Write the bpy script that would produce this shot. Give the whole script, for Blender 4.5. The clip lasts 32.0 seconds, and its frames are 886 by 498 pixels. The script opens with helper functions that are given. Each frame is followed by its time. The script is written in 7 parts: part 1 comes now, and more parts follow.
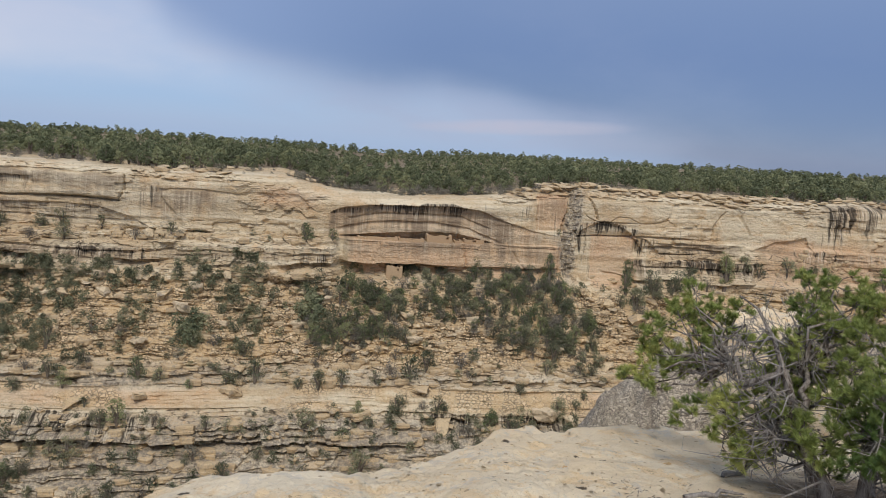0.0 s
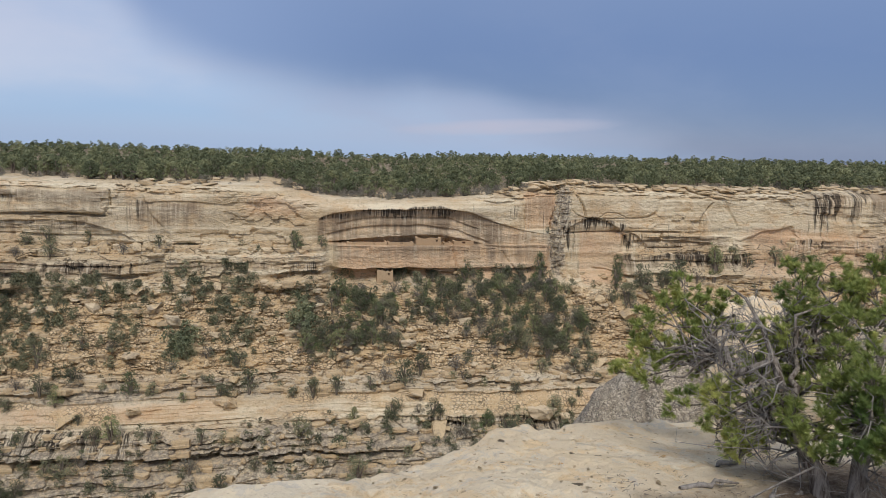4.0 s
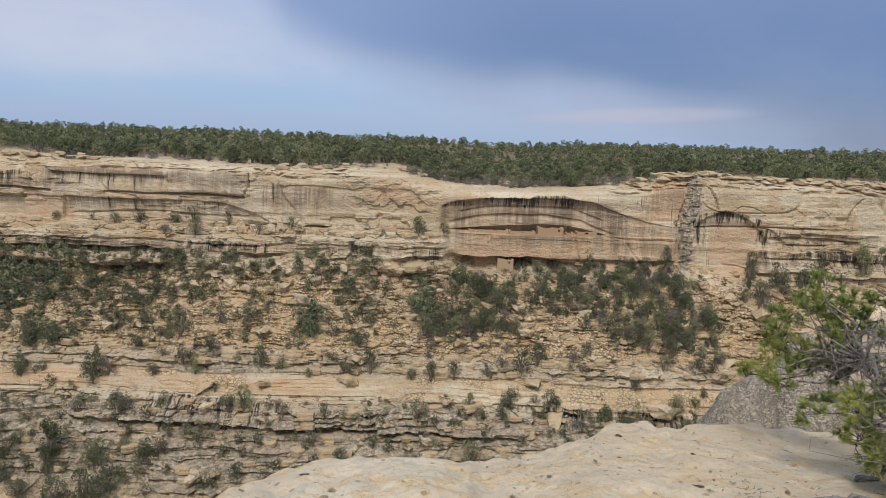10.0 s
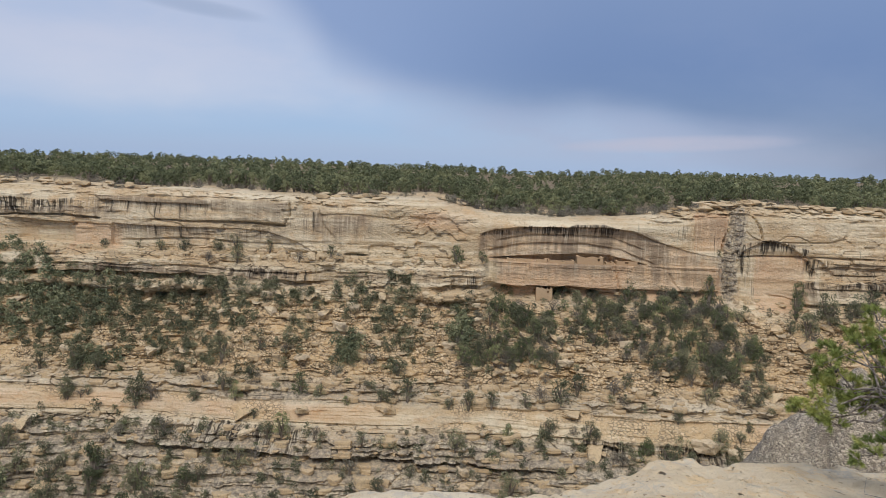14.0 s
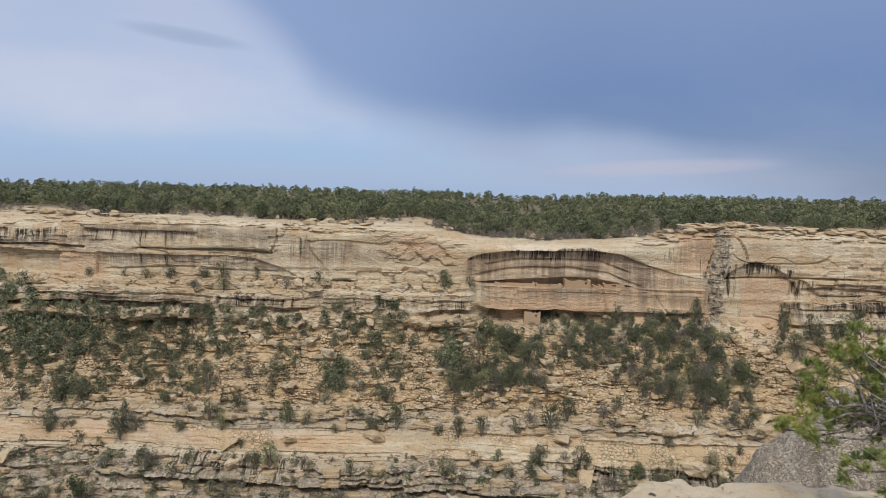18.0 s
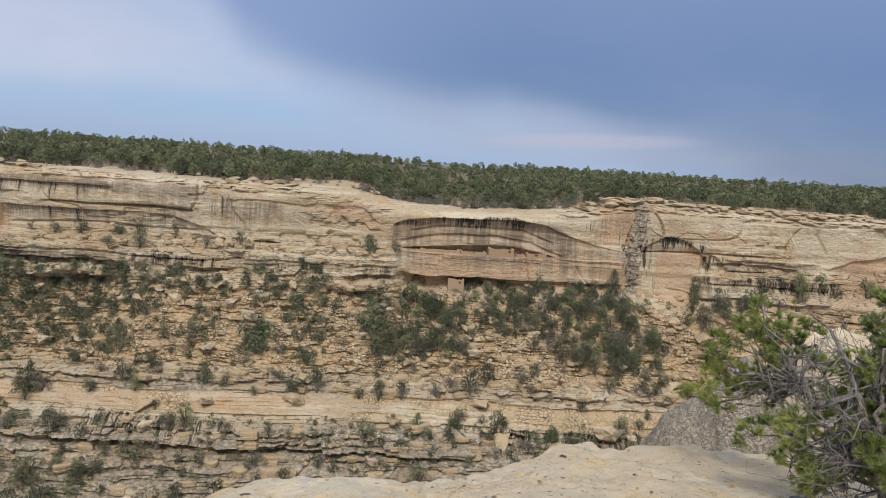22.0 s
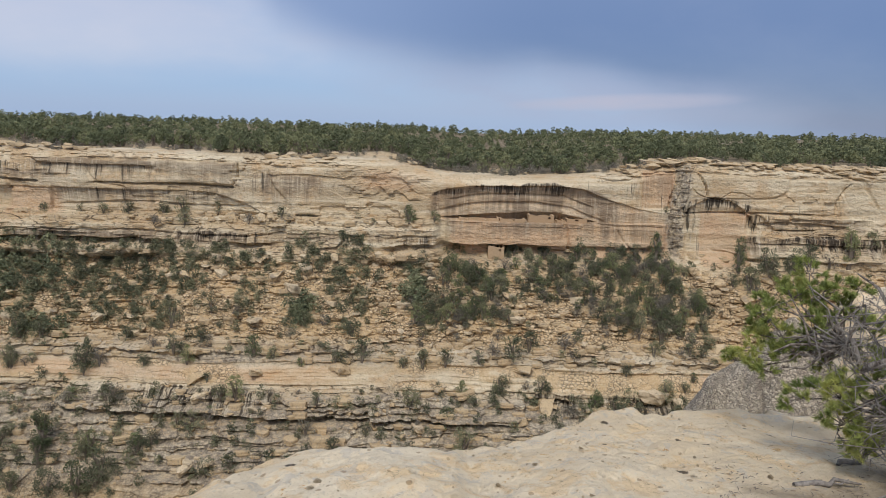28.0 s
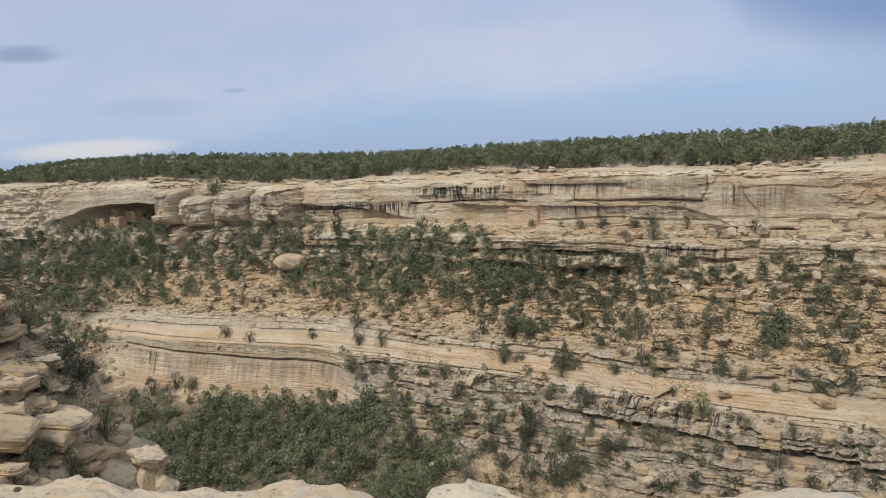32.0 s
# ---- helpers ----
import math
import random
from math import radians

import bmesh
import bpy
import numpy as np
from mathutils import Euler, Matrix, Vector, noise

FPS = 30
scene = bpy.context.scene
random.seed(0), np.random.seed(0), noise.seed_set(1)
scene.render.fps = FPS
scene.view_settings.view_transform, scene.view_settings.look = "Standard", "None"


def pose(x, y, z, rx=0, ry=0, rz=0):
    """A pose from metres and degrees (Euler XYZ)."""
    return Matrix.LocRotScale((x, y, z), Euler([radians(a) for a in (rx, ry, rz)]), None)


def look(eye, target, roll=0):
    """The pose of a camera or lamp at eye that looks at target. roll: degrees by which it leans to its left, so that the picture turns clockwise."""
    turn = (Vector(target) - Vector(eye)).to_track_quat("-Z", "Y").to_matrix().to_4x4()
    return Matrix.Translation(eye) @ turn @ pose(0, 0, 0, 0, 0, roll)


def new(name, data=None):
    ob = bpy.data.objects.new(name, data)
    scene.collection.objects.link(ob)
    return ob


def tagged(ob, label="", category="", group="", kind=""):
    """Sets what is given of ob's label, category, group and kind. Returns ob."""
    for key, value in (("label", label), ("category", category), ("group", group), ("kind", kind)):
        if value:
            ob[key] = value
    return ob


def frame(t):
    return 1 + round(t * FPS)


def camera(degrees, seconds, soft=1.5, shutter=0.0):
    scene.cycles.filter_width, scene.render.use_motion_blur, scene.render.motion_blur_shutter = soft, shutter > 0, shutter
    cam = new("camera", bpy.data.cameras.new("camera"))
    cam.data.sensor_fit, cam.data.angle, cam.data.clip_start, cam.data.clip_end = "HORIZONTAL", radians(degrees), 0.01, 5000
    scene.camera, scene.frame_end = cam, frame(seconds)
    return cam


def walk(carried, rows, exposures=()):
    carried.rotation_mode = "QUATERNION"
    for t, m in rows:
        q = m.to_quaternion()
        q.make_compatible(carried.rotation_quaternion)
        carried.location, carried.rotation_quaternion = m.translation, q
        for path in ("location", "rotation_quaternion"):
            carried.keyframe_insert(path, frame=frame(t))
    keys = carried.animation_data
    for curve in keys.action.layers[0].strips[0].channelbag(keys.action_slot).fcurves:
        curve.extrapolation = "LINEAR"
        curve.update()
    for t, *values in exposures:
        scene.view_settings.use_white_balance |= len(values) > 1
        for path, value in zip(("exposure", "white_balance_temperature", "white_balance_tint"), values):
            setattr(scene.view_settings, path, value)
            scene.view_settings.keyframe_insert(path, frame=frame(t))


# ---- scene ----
# camera
cam = camera(63.2, 32.0, soft=0.8)
PATH = [  # seconds, x, y, z, turn about x, y, z
    (0.0, 0.020, 0.172, -0.062, 81.23, -3.76, -9.02),
    (0.5, 0.025, 0.172, -0.055, 81.50, -3.93, -12.31),
    (1.0, 0.034, 0.168, -0.046, 81.73, -3.87, -14.99),
    (1.5, 0.038, 0.166, -0.049, 81.94, -3.78, -16.59),
    (2.0, 0.036, 0.167, -0.050, 82.01, -3.76, -17.07),
    (2.5, 0.033, 0.170, -0.052, 82.04, -3.66, -17.03),
    (4.5, 0.035, 0.162, -0.061, 81.45, -0.63, -8.13),
    (5.0, 0.036, 0.161, -0.062, 81.74, 0.19, -5.55),
    (5.5, 0.036, 0.160, -0.064, 82.33, 0.31, 4.53),
    (6.0, 0.037, 0.160, -0.066, 82.57, -0.25, 11.50),
    (6.5, 0.038, 0.160, -0.067, 82.76, -1.94, 6.37),
    (7.0, 0.039, 0.160, -0.069, 81.82, -3.47, -3.92),
    (7.5, 0.043, 0.159, -0.065, 81.07, -3.02, -5.06),
    (8.0, 0.033, 0.159, -0.064, 80.63, -2.23, -1.85),
    (8.5, 0.024, 0.160, -0.061, 80.43, -1.80, -0.03),
    (9.0, 0.030, 0.153, -0.065, 80.49, -1.79, 0.36),
    (9.5, 0.035, 0.148, -0.067, 80.48, -1.81, 0.21),
    (10.0, 0.029, 0.149, -0.067, 80.24, -1.98, -0.38),
    (10.5, 0.031, 0.145, -0.066, 80.23, -2.08, -0.60),
    (11.0, 0.031, 0.144, -0.059, 80.27, -2.17, -0.80),
    (11.5, 0.030, 0.141, -0.059, 80.35, -2.23, -1.06),
    (12.0, 0.034, 0.139, -0.053, 80.60, -2.29, -1.20),
    (12.5, 0.030, 0.139, -0.054, 80.96, -2.26, -1.25),
    (13.0, 0.030, 0.139, -0.058, 81.36, -2.20, -0.95),
    (13.5, 0.024, 0.145, -0.052, 81.80, -1.96, 0.21),
    (14.0, 0.018, 0.151, -0.048, 82.41, -1.80, 2.67),
    (14.5, 0.020, 0.150, -0.050, 83.21, -1.63, 4.47),
    (15.0, 0.021, 0.150, -0.052, 83.54, -1.47, 5.55),
    (15.5, 0.022, 0.149, -0.054, 83.93, -1.39, 6.16),
    (17.5, 0.027, 0.146, -0.064, 84.99, -0.70, 6.67),
    (18.0, 0.028, 0.146, -0.065, 84.43, -1.27, 1.61),
    (18.5, 0.028, 0.145, -0.067, 82.14, -1.79, 0.68),
    (19.0, 0.029, 0.144, -0.069, 81.12, -2.56, -0.74),
    (19.5, 0.029, 0.143, -0.072, 80.52, -3.13, -1.71),
    (20.0, 0.030, 0.142, -0.074, 80.39, -3.68, -2.47),
    (20.5, 0.030, 0.140, -0.077, 80.61, -3.79, -2.96),
    (21.0, 0.031, 0.139, -0.081, 80.90, -3.91, -3.16),
    (21.5, 0.033, 0.140, -0.074, 81.28, -3.91, -3.42),
    (22.0, 0.035, 0.141, -0.068, 81.95, -3.92, -4.00),
    (22.5, 0.037, 0.142, -0.063, 82.48, -3.86, -4.70),
    (23.0, 0.039, 0.143, -0.057, 82.97, -3.91, -5.15),
    (23.5, 0.042, 0.144, -0.051, 83.64, -3.78, -5.87),
    (24.0, 0.044, 0.144, -0.045, 84.30, -3.43, -6.55),
    (24.5, 0.046, 0.146, -0.047, 84.82, -3.20, -7.20),
    (26.5, 0.057, 0.152, -0.054, 81.70, -1.53, -4.22),
    (27.0, 0.060, 0.153, -0.056, 81.12, -1.39, -3.97),
    (27.5, 0.063, 0.154, -0.057, 80.08, -1.54, -3.60),
    (28.0, 0.067, 0.155, -0.057, 79.32, -1.63, -1.17),
    (28.5, 0.047, 0.153, -0.060, 78.63, -1.20, 4.87),
    (29.0, 0.034, 0.151, -0.061, 78.36, -1.16, 8.51),
    (29.5, 0.014, 0.147, -0.064, 78.15, -0.56, 15.45),
    (30.0, 0.000, 0.144, -0.062, 78.40, 0.23, 20.66),
    (30.5, -0.006, 0.143, -0.054, 79.03, 0.83, 23.78),
    (31.0, -0.009, 0.141, -0.050, 79.92, 1.91, 27.41),
    (31.5, -0.016, 0.135, -0.050, 80.77, 3.00, 31.82),
    (32.0, -0.014, 0.136, -0.050, 81.23, 3.99, 34.39),
]
walk(cam, [(row[0], pose(*row[1:])) for row in PATH])

# world: pale haze to the west, storm blue to the east, sun behind thin cloud
SUN_EL, SUN_AZ = radians(52), radians(-165)
world = bpy.data.worlds.new("world")
scene.world = world
world.use_nodes = True


def link(nt, a, b):
    nt.links.new(a, b)


def sky_world():
    nt = world.node_tree
    nt.nodes.clear()
    out = nt.nodes.new("ShaderNodeOutputWorld")
    bg = nt.nodes.new("ShaderNodeBackground")
    sky = nt.nodes.new("ShaderNodeTexSky")
    sky.sky_type, sky.sun_disc = "NISHITA", False
    sky.sun_elevation, sky.sun_rotation = SUN_EL, SUN_AZ
    sky.altitude = 2100
    tc = nt.nodes.new("ShaderNodeTexCoord")
    sep = nt.nodes.new("ShaderNodeSeparateXYZ")
    link(nt, tc.outputs["Generated"], sep.inputs[0])

    def math_(op, a, b=0.0, c=0.0):
        n = nt.nodes.new("ShaderNodeMath")
        n.operation = op
        for i, v in enumerate((a, b, c)):
            if isinstance(v, (int, float)):
                n.inputs[i].default_value = v
            else:
                link(nt, v, n.inputs[i])
        return n.outputs[0]

    def ramp(fac, stops):
        n = nt.nodes.new("ShaderNodeValToRGB")
        el = n.color_ramp.elements
        while len(el) < len(stops):
            el.new(0.5)
        for e, (p, c) in zip(el, stops):
            e.position, e.color = p, (*c, 1)
        link(nt, fac, n.inputs[0])
        return n.outputs[0]

    def noise_(scale, detail, sx, sz, rough=0.5):
        mp = nt.nodes.new("ShaderNodeMapping")
        mp.inputs["Scale"].default_value = (sx, sx, sz)
        link(nt, tc.outputs["Generated"], mp.inputs[0])
        n = nt.nodes.new("ShaderNodeTexNoise")
        n.inputs["Scale"].default_value = scale
        n.inputs["Detail"].default_value = detail
        n.inputs["Roughness"].default_value = rough
        link(nt, mp.outputs[0], n.inputs["Vector"])
        return n.outputs["Fac"]

    def mix(fac, a, b):
        n = nt.nodes.new("ShaderNodeMix")
        n.data_type = "RGBA"
        link(nt, fac, n.inputs["Factor"]) if not isinstance(fac, float) else None
        if isinstance(fac, float):
            n.inputs["Factor"].default_value = fac
        for v, s in ((a, 6), (b, 7)):
            if isinstance(v, tuple):
                n.inputs[s].default_value = (*v, 1)
            else:
                link(nt, v, n.inputs[s])
        return n.outputs[2]

    def span(v, lo, hi):
        n = nt.nodes.new("ShaderNodeMapRange")
        n.interpolation_type = "SMOOTHSTEP"
        link(nt, v, n.inputs[0])
        n.inputs[1].default_value, n.inputs[2].default_value = lo, hi
        return n.outputs[0]

    az = math_("MULTIPLY", math_("ARCTAN2", sep.outputs[0], sep.outputs[1]), 57.2958)
    el = math_("MULTIPLY", math_("ARCSINE", sep.outputs[2]), 57.2958)

    def border(pairs, lo, hi):
        """Height over the horizon, in degrees, of an edge that runs along the azimuth."""
        u = math_("DIVIDE", math_("SUBTRACT", az, lo), hi - lo)
        v = ramp(u, [((p - lo) / (hi - lo), ((q + 10) / 40,) * 3) for p, q in pairs])
        return math_("SUBTRACT", math_("MULTIPLY", v, 40.0), 10.0)

    def blob(az0, el0, wide, high, tilt=0.0):
        da = math_("SUBTRACT", az, az0)
        de = math_("SUBTRACT", math_("SUBTRACT", el, el0), math_("MULTIPLY", da, tilt))
        da, de = math_("DIVIDE", da, wide), math_("DIVIDE", de, high)
        return span(math_("ADD", math_("MULTIPLY", da, da), math_("MULTIPLY", de, de)), 1.0, 0.0)

    soft = noise_(2.4, 5, 1.0, 2.6, 0.5)
    fine = noise_(7.0, 6, 1.0, 2.6, 0.55)
    sway = math_("ADD", math_("MULTIPLY", math_("SUBTRACT", soft, 0.5), 3.2), math_("MULTIPLY", math_("SUBTRACT", fine, 0.5), 1.4))
    height = ramp(sep.outputs[2], [(0.0, (0.30, 0.43, 0.69)), (0.03, (0.31, 0.46, 0.73)), (0.09, (0.36, 0.49, 0.74)), (0.22, (0.44, 0.54, 0.76)), (1.0, (0.95, 0.97, 1.0))])
    # high pale cloud in the west, with blue clear sky below it
    floor_el = border([(-180, 6), (-80, 2), (-65, 0.5), (-48, 1.4), (-38, 2.6), (-26, 2.4), (-11, 3.0), (4, 1.6), (30, 1.0)], -180, 180)
    veil = math_("MULTIPLY", span(math_("ADD", math_("SUBTRACT", el, floor_el), math_("MULTIPLY", sway, 0.8)), -1.6, 2.6), span(el, 26.0, 7.0))
    pale = mix(math_("MULTIPLY", veil, math_("ADD", 0.45, math_("MULTIPLY", span(fine, 0.3, 0.7), 0.4))), height, (0.56, 0.60, 0.76))
    pale = mix(math_("MULTIPLY", blob(-27, 5.6, 17, 3.6, -0.02), 0.45), pale, (0.64, 0.65, 0.78))
    pale = mix(math_("MULTIPLY", blob(-60, 0.9, 7, 0.9), 0.75), pale, (0.78, 0.74, 0.76))
    # storm front over the north and the east
    edge = border([(-180, 24), (-34, 24), (-20, 14.5), (-14.5, 10), (-11, 6.4), (-6.5, 4.2), (-2, 3.2), (3.7, 2.4), (8.3, 2.8), (13.3, 2.2), (19.3, 0.4), (26, -0.8), (31, -2.5), (40, -5), (80, -4), (125, 24)], -180, 180)
    storm = span(math_("ADD", math_("SUBTRACT", el, edge), math_("MULTIPLY", sway, 0.8)), -2.2, 3.0)
    dark = ramp(sep.outputs[2], [(0.0, (0.122, 0.190, 0.380)), (0.05, (0.120, 0.190, 0.395)), (0.12, (0.140, 0.215, 0.430)), (0.2, (0.20, 0.285, 0.50)), (0.27, (0.25, 0.33, 0.53)), (0.45, (0.6, 0.66, 0.8)), (1.0, (1.0, 1.02, 1.05))])
    dark = mix(math_("MULTIPLY", span(az, 10.0, -16.0), 0.7), dark, (0.31, 0.41, 0.66))
    dark = mix(math_("MULTIPLY", span(noise_(2.6, 6, 1.0, 2.2, 0.6), 0.42, 0.72), 0.28), dark, (0.25, 0.31, 0.50))
    clouds = mix(storm, pale, dark)
    # lit bank under the storm with a rosy streak, and ragged dark scraps in the west
    clouds = mix(math_("MULTIPLY", blob(11, 1.6, 21, 2.6, -0.03), math_("ADD", 0.2, math_("MULTIPLY", span(fine, 0.3, 0.7), 0.5))), clouds, (0.31, 0.36, 0.58))
    clouds = mix(math_("MULTIPLY", blob(15, 1.2, 10, 0.75, 0.05), math_("ADD", 0.25, math_("MULTIPLY", span(fine, 0.3, 0.7), 0.5))), clouds, (0.46, 0.44, 0.60))
    for a0, e0, w, h, tilt, share in ((-63.4, 7.5, 3.0, 0.75, 0.03, 0.75), (-50.0, 4.6, 1.2, 0.25, 0.0, 0.4), (-21.0, 9.9, 5.5, 0.7, -0.1, 0.4), (-56.0, 3.6, 5.0, 1.0, 0.0, 0.2)):
        clouds = mix(math_("MULTIPLY", math_("MULTIPLY", blob(a0, e0, w, h, tilt), span(fine, 0.25, 0.5)), share), clouds, (0.24, 0.32, 0.48))
    add = nt.nodes.new("ShaderNodeMix")
    add.data_type, add.blend_type = "RGBA", "ADD"
    add.inputs["Factor"].default_value = 0.02
    link(nt, clouds, add.inputs[6])
    link(nt, sky.outputs[0], add.inputs[7])
    link(nt, add.outputs[2], bg.inputs[0])
    bg.inputs[1].default_value = 0.88
    link(nt, bg.outputs[0], out.inputs[0])


sky_world()
sun = new("sun", bpy.data.lights.new("sun", "SUN"))
sun.data.energy, sun.data.angle, sun.data.color = 2.25, radians(18), (1.0, 0.93, 0.82)
sun.matrix_world = look((0, 0, 0), (-math.sin(SUN_AZ) * math.cos(SUN_EL), -math.cos(SUN_AZ) * math.cos(SUN_EL), -math.sin(SUN_EL)))
sun.location = (-40, -40, 120)
scene.view_settings.exposure = -0.09


# ---- small tools ----
def hash3(i, j, k, seed):
    n = (i.astype(np.int64) * 374761393 + j.astype(np.int64) * 668265263 + k.astype(np.int64) * 2147483647 + seed * 974711) & 0xFFFFFFFF
    n = ((n ^ (n >> 13)) * 1274126177) & 0xFFFFFFFF
    n = ((n ^ (n >> 16)) * 2246822519) & 0xFFFFFFFF
    return ((n ^ (n >> 15)) & 0xFFFF) / 32767.5 - 1.0


def vnoise(x, y, z, seed=0):
    """Smooth noise from -1 to 1 at arrays of places."""
    x, y, z = np.broadcast_arrays(np.asarray(x, float), np.asarray(y, float), np.asarray(z, float))
    i, j, k = np.floor(x), np.floor(y), np.floor(z)
    u, v, w = x - i, y - j, z - k
    u, v, w = (a * a * (3 - 2 * a) for a in (u, v, w))
    r = 0
    for a in (0, 1):
        for b in (0, 1):
            for c in (0, 1):
                r = r + hash3(i + a, j + b, k + c, seed) * (u if a else 1 - u) * (v if b else 1 - v) * (w if c else 1 - w)
    return r


def fbm(x, y, z, octaves=4, seed=0, gain=0.5):
    r, a = 0, 1.0
    for o in range(octaves):
        r = r + a * vnoise(x * 2**o, y * 2**o, z * 2**o, seed + o * 17)
        a *= gain
    return r


def sstep(a, b, v):
    t = np.clip((v - a) / (b - a), 0, 1)
    return t * t * (3 - 2 * t)


def box(v, a, b, soft):
    return sstep(a - soft, a + soft, v) * (1 - sstep(b - soft, b + soft, v))


def knots(v, *pairs):
    return np.interp(v, [p[0] for p in pairs], [p[1] for p in pairs])


def mesh_of(name, verts, faces, materials=(), smooth=False, attributes=None, normals=None):
    """A mesh from arrays; faces all with the same number of corners."""
    verts, faces = np.asarray(verts, np.float32), np.asarray(faces, np.int32)
    me = bpy.data.meshes.new(name)
    me.vertices.add(len(verts))
    me.vertices.foreach_set("co", verts.ravel())
    k = faces.shape[1]
    me.loops.add(faces.size)
    me.loops.foreach_set("vertex_index", faces.ravel())
    me.polygons.add(len(faces))
    me.polygons.foreach_set("loop_start", np.arange(0, faces.size, k, dtype=np.int32))
    me.polygons.foreach_set("use_smooth", np.full(len(faces), smooth))
    for m in materials:
        me.materials.append(m)
    for key, values in (attributes or {}).items():
        at = me.attributes.new(key, "FLOAT", "POINT")
        at.data.foreach_set("value", np.asarray(values, np.float32).ravel())
    me.update(calc_edges=True)
    me.validate()
    if normals is not None:
        at = me.attributes.new("custom_normal", "FLOAT_VECTOR", "POINT")
        at.data.foreach_set("vector", np.asarray(normals, np.float32).ravel())
    return me


def grid_faces(rows, cols):
    a = (np.arange(rows - 1)[:, None] * cols + np.arange(cols - 1)[None, :]).ravel()
    return np.stack([a, a + cols, a + cols + 1, a + 1], 1)


# ---- materials ----
class Nodes:
    """A node material, built by short calls."""

    def __init__(self, name):
        self.m = bpy.data.materials.new(name)
        self.m.use_nodes = True
        self.nt = self.m.node_tree
        self.bsdf = self.nt.nodes["Principled BSDF"]
        self.tc = self.nt.nodes.new("ShaderNodeTexCoord").outputs["Object"]

    def noise(self, scale, detail=4, rough=0.55, stretch=(1, 1, 1), out="Fac", warp=0.0):
        mp = self.nt.nodes.new("ShaderNodeMapping")
        mp.inputs["Scale"].default_value = stretch
        self.nt.links.new(self.tc, mp.inputs[0])
        n = self.nt.nodes.new("ShaderNodeTexNoise")
        n.inputs["Scale"].default_value, n.inputs["Detail"].default_value, n.inputs["Roughness"].default_value = scale, detail, rough
        n.inputs["Distortion"].default_value = warp
        self.nt.links.new(mp.outputs[0], n.inputs["Vector"])
        return n.outputs[out]

    def cells(self, scale, stretch=(1, 1, 1), edge=True, warp=0.5, warp_scale=0.8):
        """Cell pattern with bent borders: distance to the border, or a random value for each cell."""
        mp = self.nt.nodes.new("ShaderNodeMapping")
        mp.inputs["Scale"].default_value = stretch
        self.nt.links.new(self.tc, mp.inputs[0])
        bent = self.nt.nodes.new("ShaderNodeMix")
        bent.data_type, bent.blend_type = "RGBA", "ADD"
        bent.inputs[0].default_value = warp
        self.nt.links.new(mp.outputs[0], bent.inputs[6])
        self.nt.links.new(self.noise(warp_scale, 3, 0.6, stretch, "Color"), bent.inputs[7])
        n = self.nt.nodes.new("ShaderNodeTexVoronoi")
        n.feature = "DISTANCE_TO_EDGE" if edge else "F1"
        n.inputs["Scale"].default_value = scale
        self.nt.links.new(bent.outputs[2], n.inputs["Vector"])
        if edge:
            return n.outputs["Distance"]
        sep = self.nt.nodes.new("ShaderNodeSeparateColor")
        self.nt.links.new(n.outputs["Color"], sep.inputs[0])
        return sep.outputs[0]

    def math(self, op, a, b=0.0, clamp=False):
        n = self.nt.nodes.new("ShaderNodeMath")
        n.operation, n.use_clamp = op, clamp
        for i, v in enumerate((a, b)):
            if isinstance(v, (int, float)):
                n.inputs[i].default_value = v
            else:
                self.nt.links.new(v, n.inputs[i])
        return n.outputs[0]

    def span(self, v, a, b):
        n = self.nt.nodes.new("ShaderNodeMapRange")
        n.interpolation_type = "SMOOTHSTEP"
        self.nt.links.new(v, n.inputs[0])
        n.inputs[1].default_value, n.inputs[2].default_value = a, b
        return n.outputs[0]

    def mix(self, fac, a, b, blend="MIX"):
        n = self.nt.nodes.new("ShaderNodeMix")
        n.data_type, n.blend_type = "RGBA", blend
        for v, s in ((fac, 0), (a, 6), (b, 7)):
            if isinstance(v, tuple):
                n.inputs[s].default_value = (*v, 1)
            elif isinstance(v, (int, float)):
                n.inputs[s].default_value = v
            else:
                self.nt.links.new(v, n.inputs[s])
        return n.outputs[2]

    def dots(self, scale, size, share):
        """Crisp round specks: one in a share of the cells."""
        n = self.nt.nodes.new("ShaderNodeTexVoronoi")
        n.inputs["Scale"].default_value = scale
        self.nt.links.new(self.tc, n.inputs["Vector"])
        sep = self.nt.nodes.new("ShaderNodeSeparateColor")
        self.nt.links.new(n.outputs["Color"], sep.inputs[0])
        near = self.math("SUBTRACT", self.math("MULTIPLY", sep.outputs[1], size), n.outputs["Distance"])
        return self.math("MULTIPLY", self.span(near, 0.0, 0.25 * size), self.math("LESS_THAN", sep.outputs[0], share))

    def attribute(self, name):
        n = self.nt.nodes.new("ShaderNodeAttribute")
        n.attribute_name = name
        return n.outputs["Fac"]

    def random(self):
        return self.nt.nodes.new("ShaderNodeObjectInfo").outputs["Random"]

    def island(self):
        return self.nt.nodes.new("ShaderNodeNewGeometry").outputs["Random Per Island"]

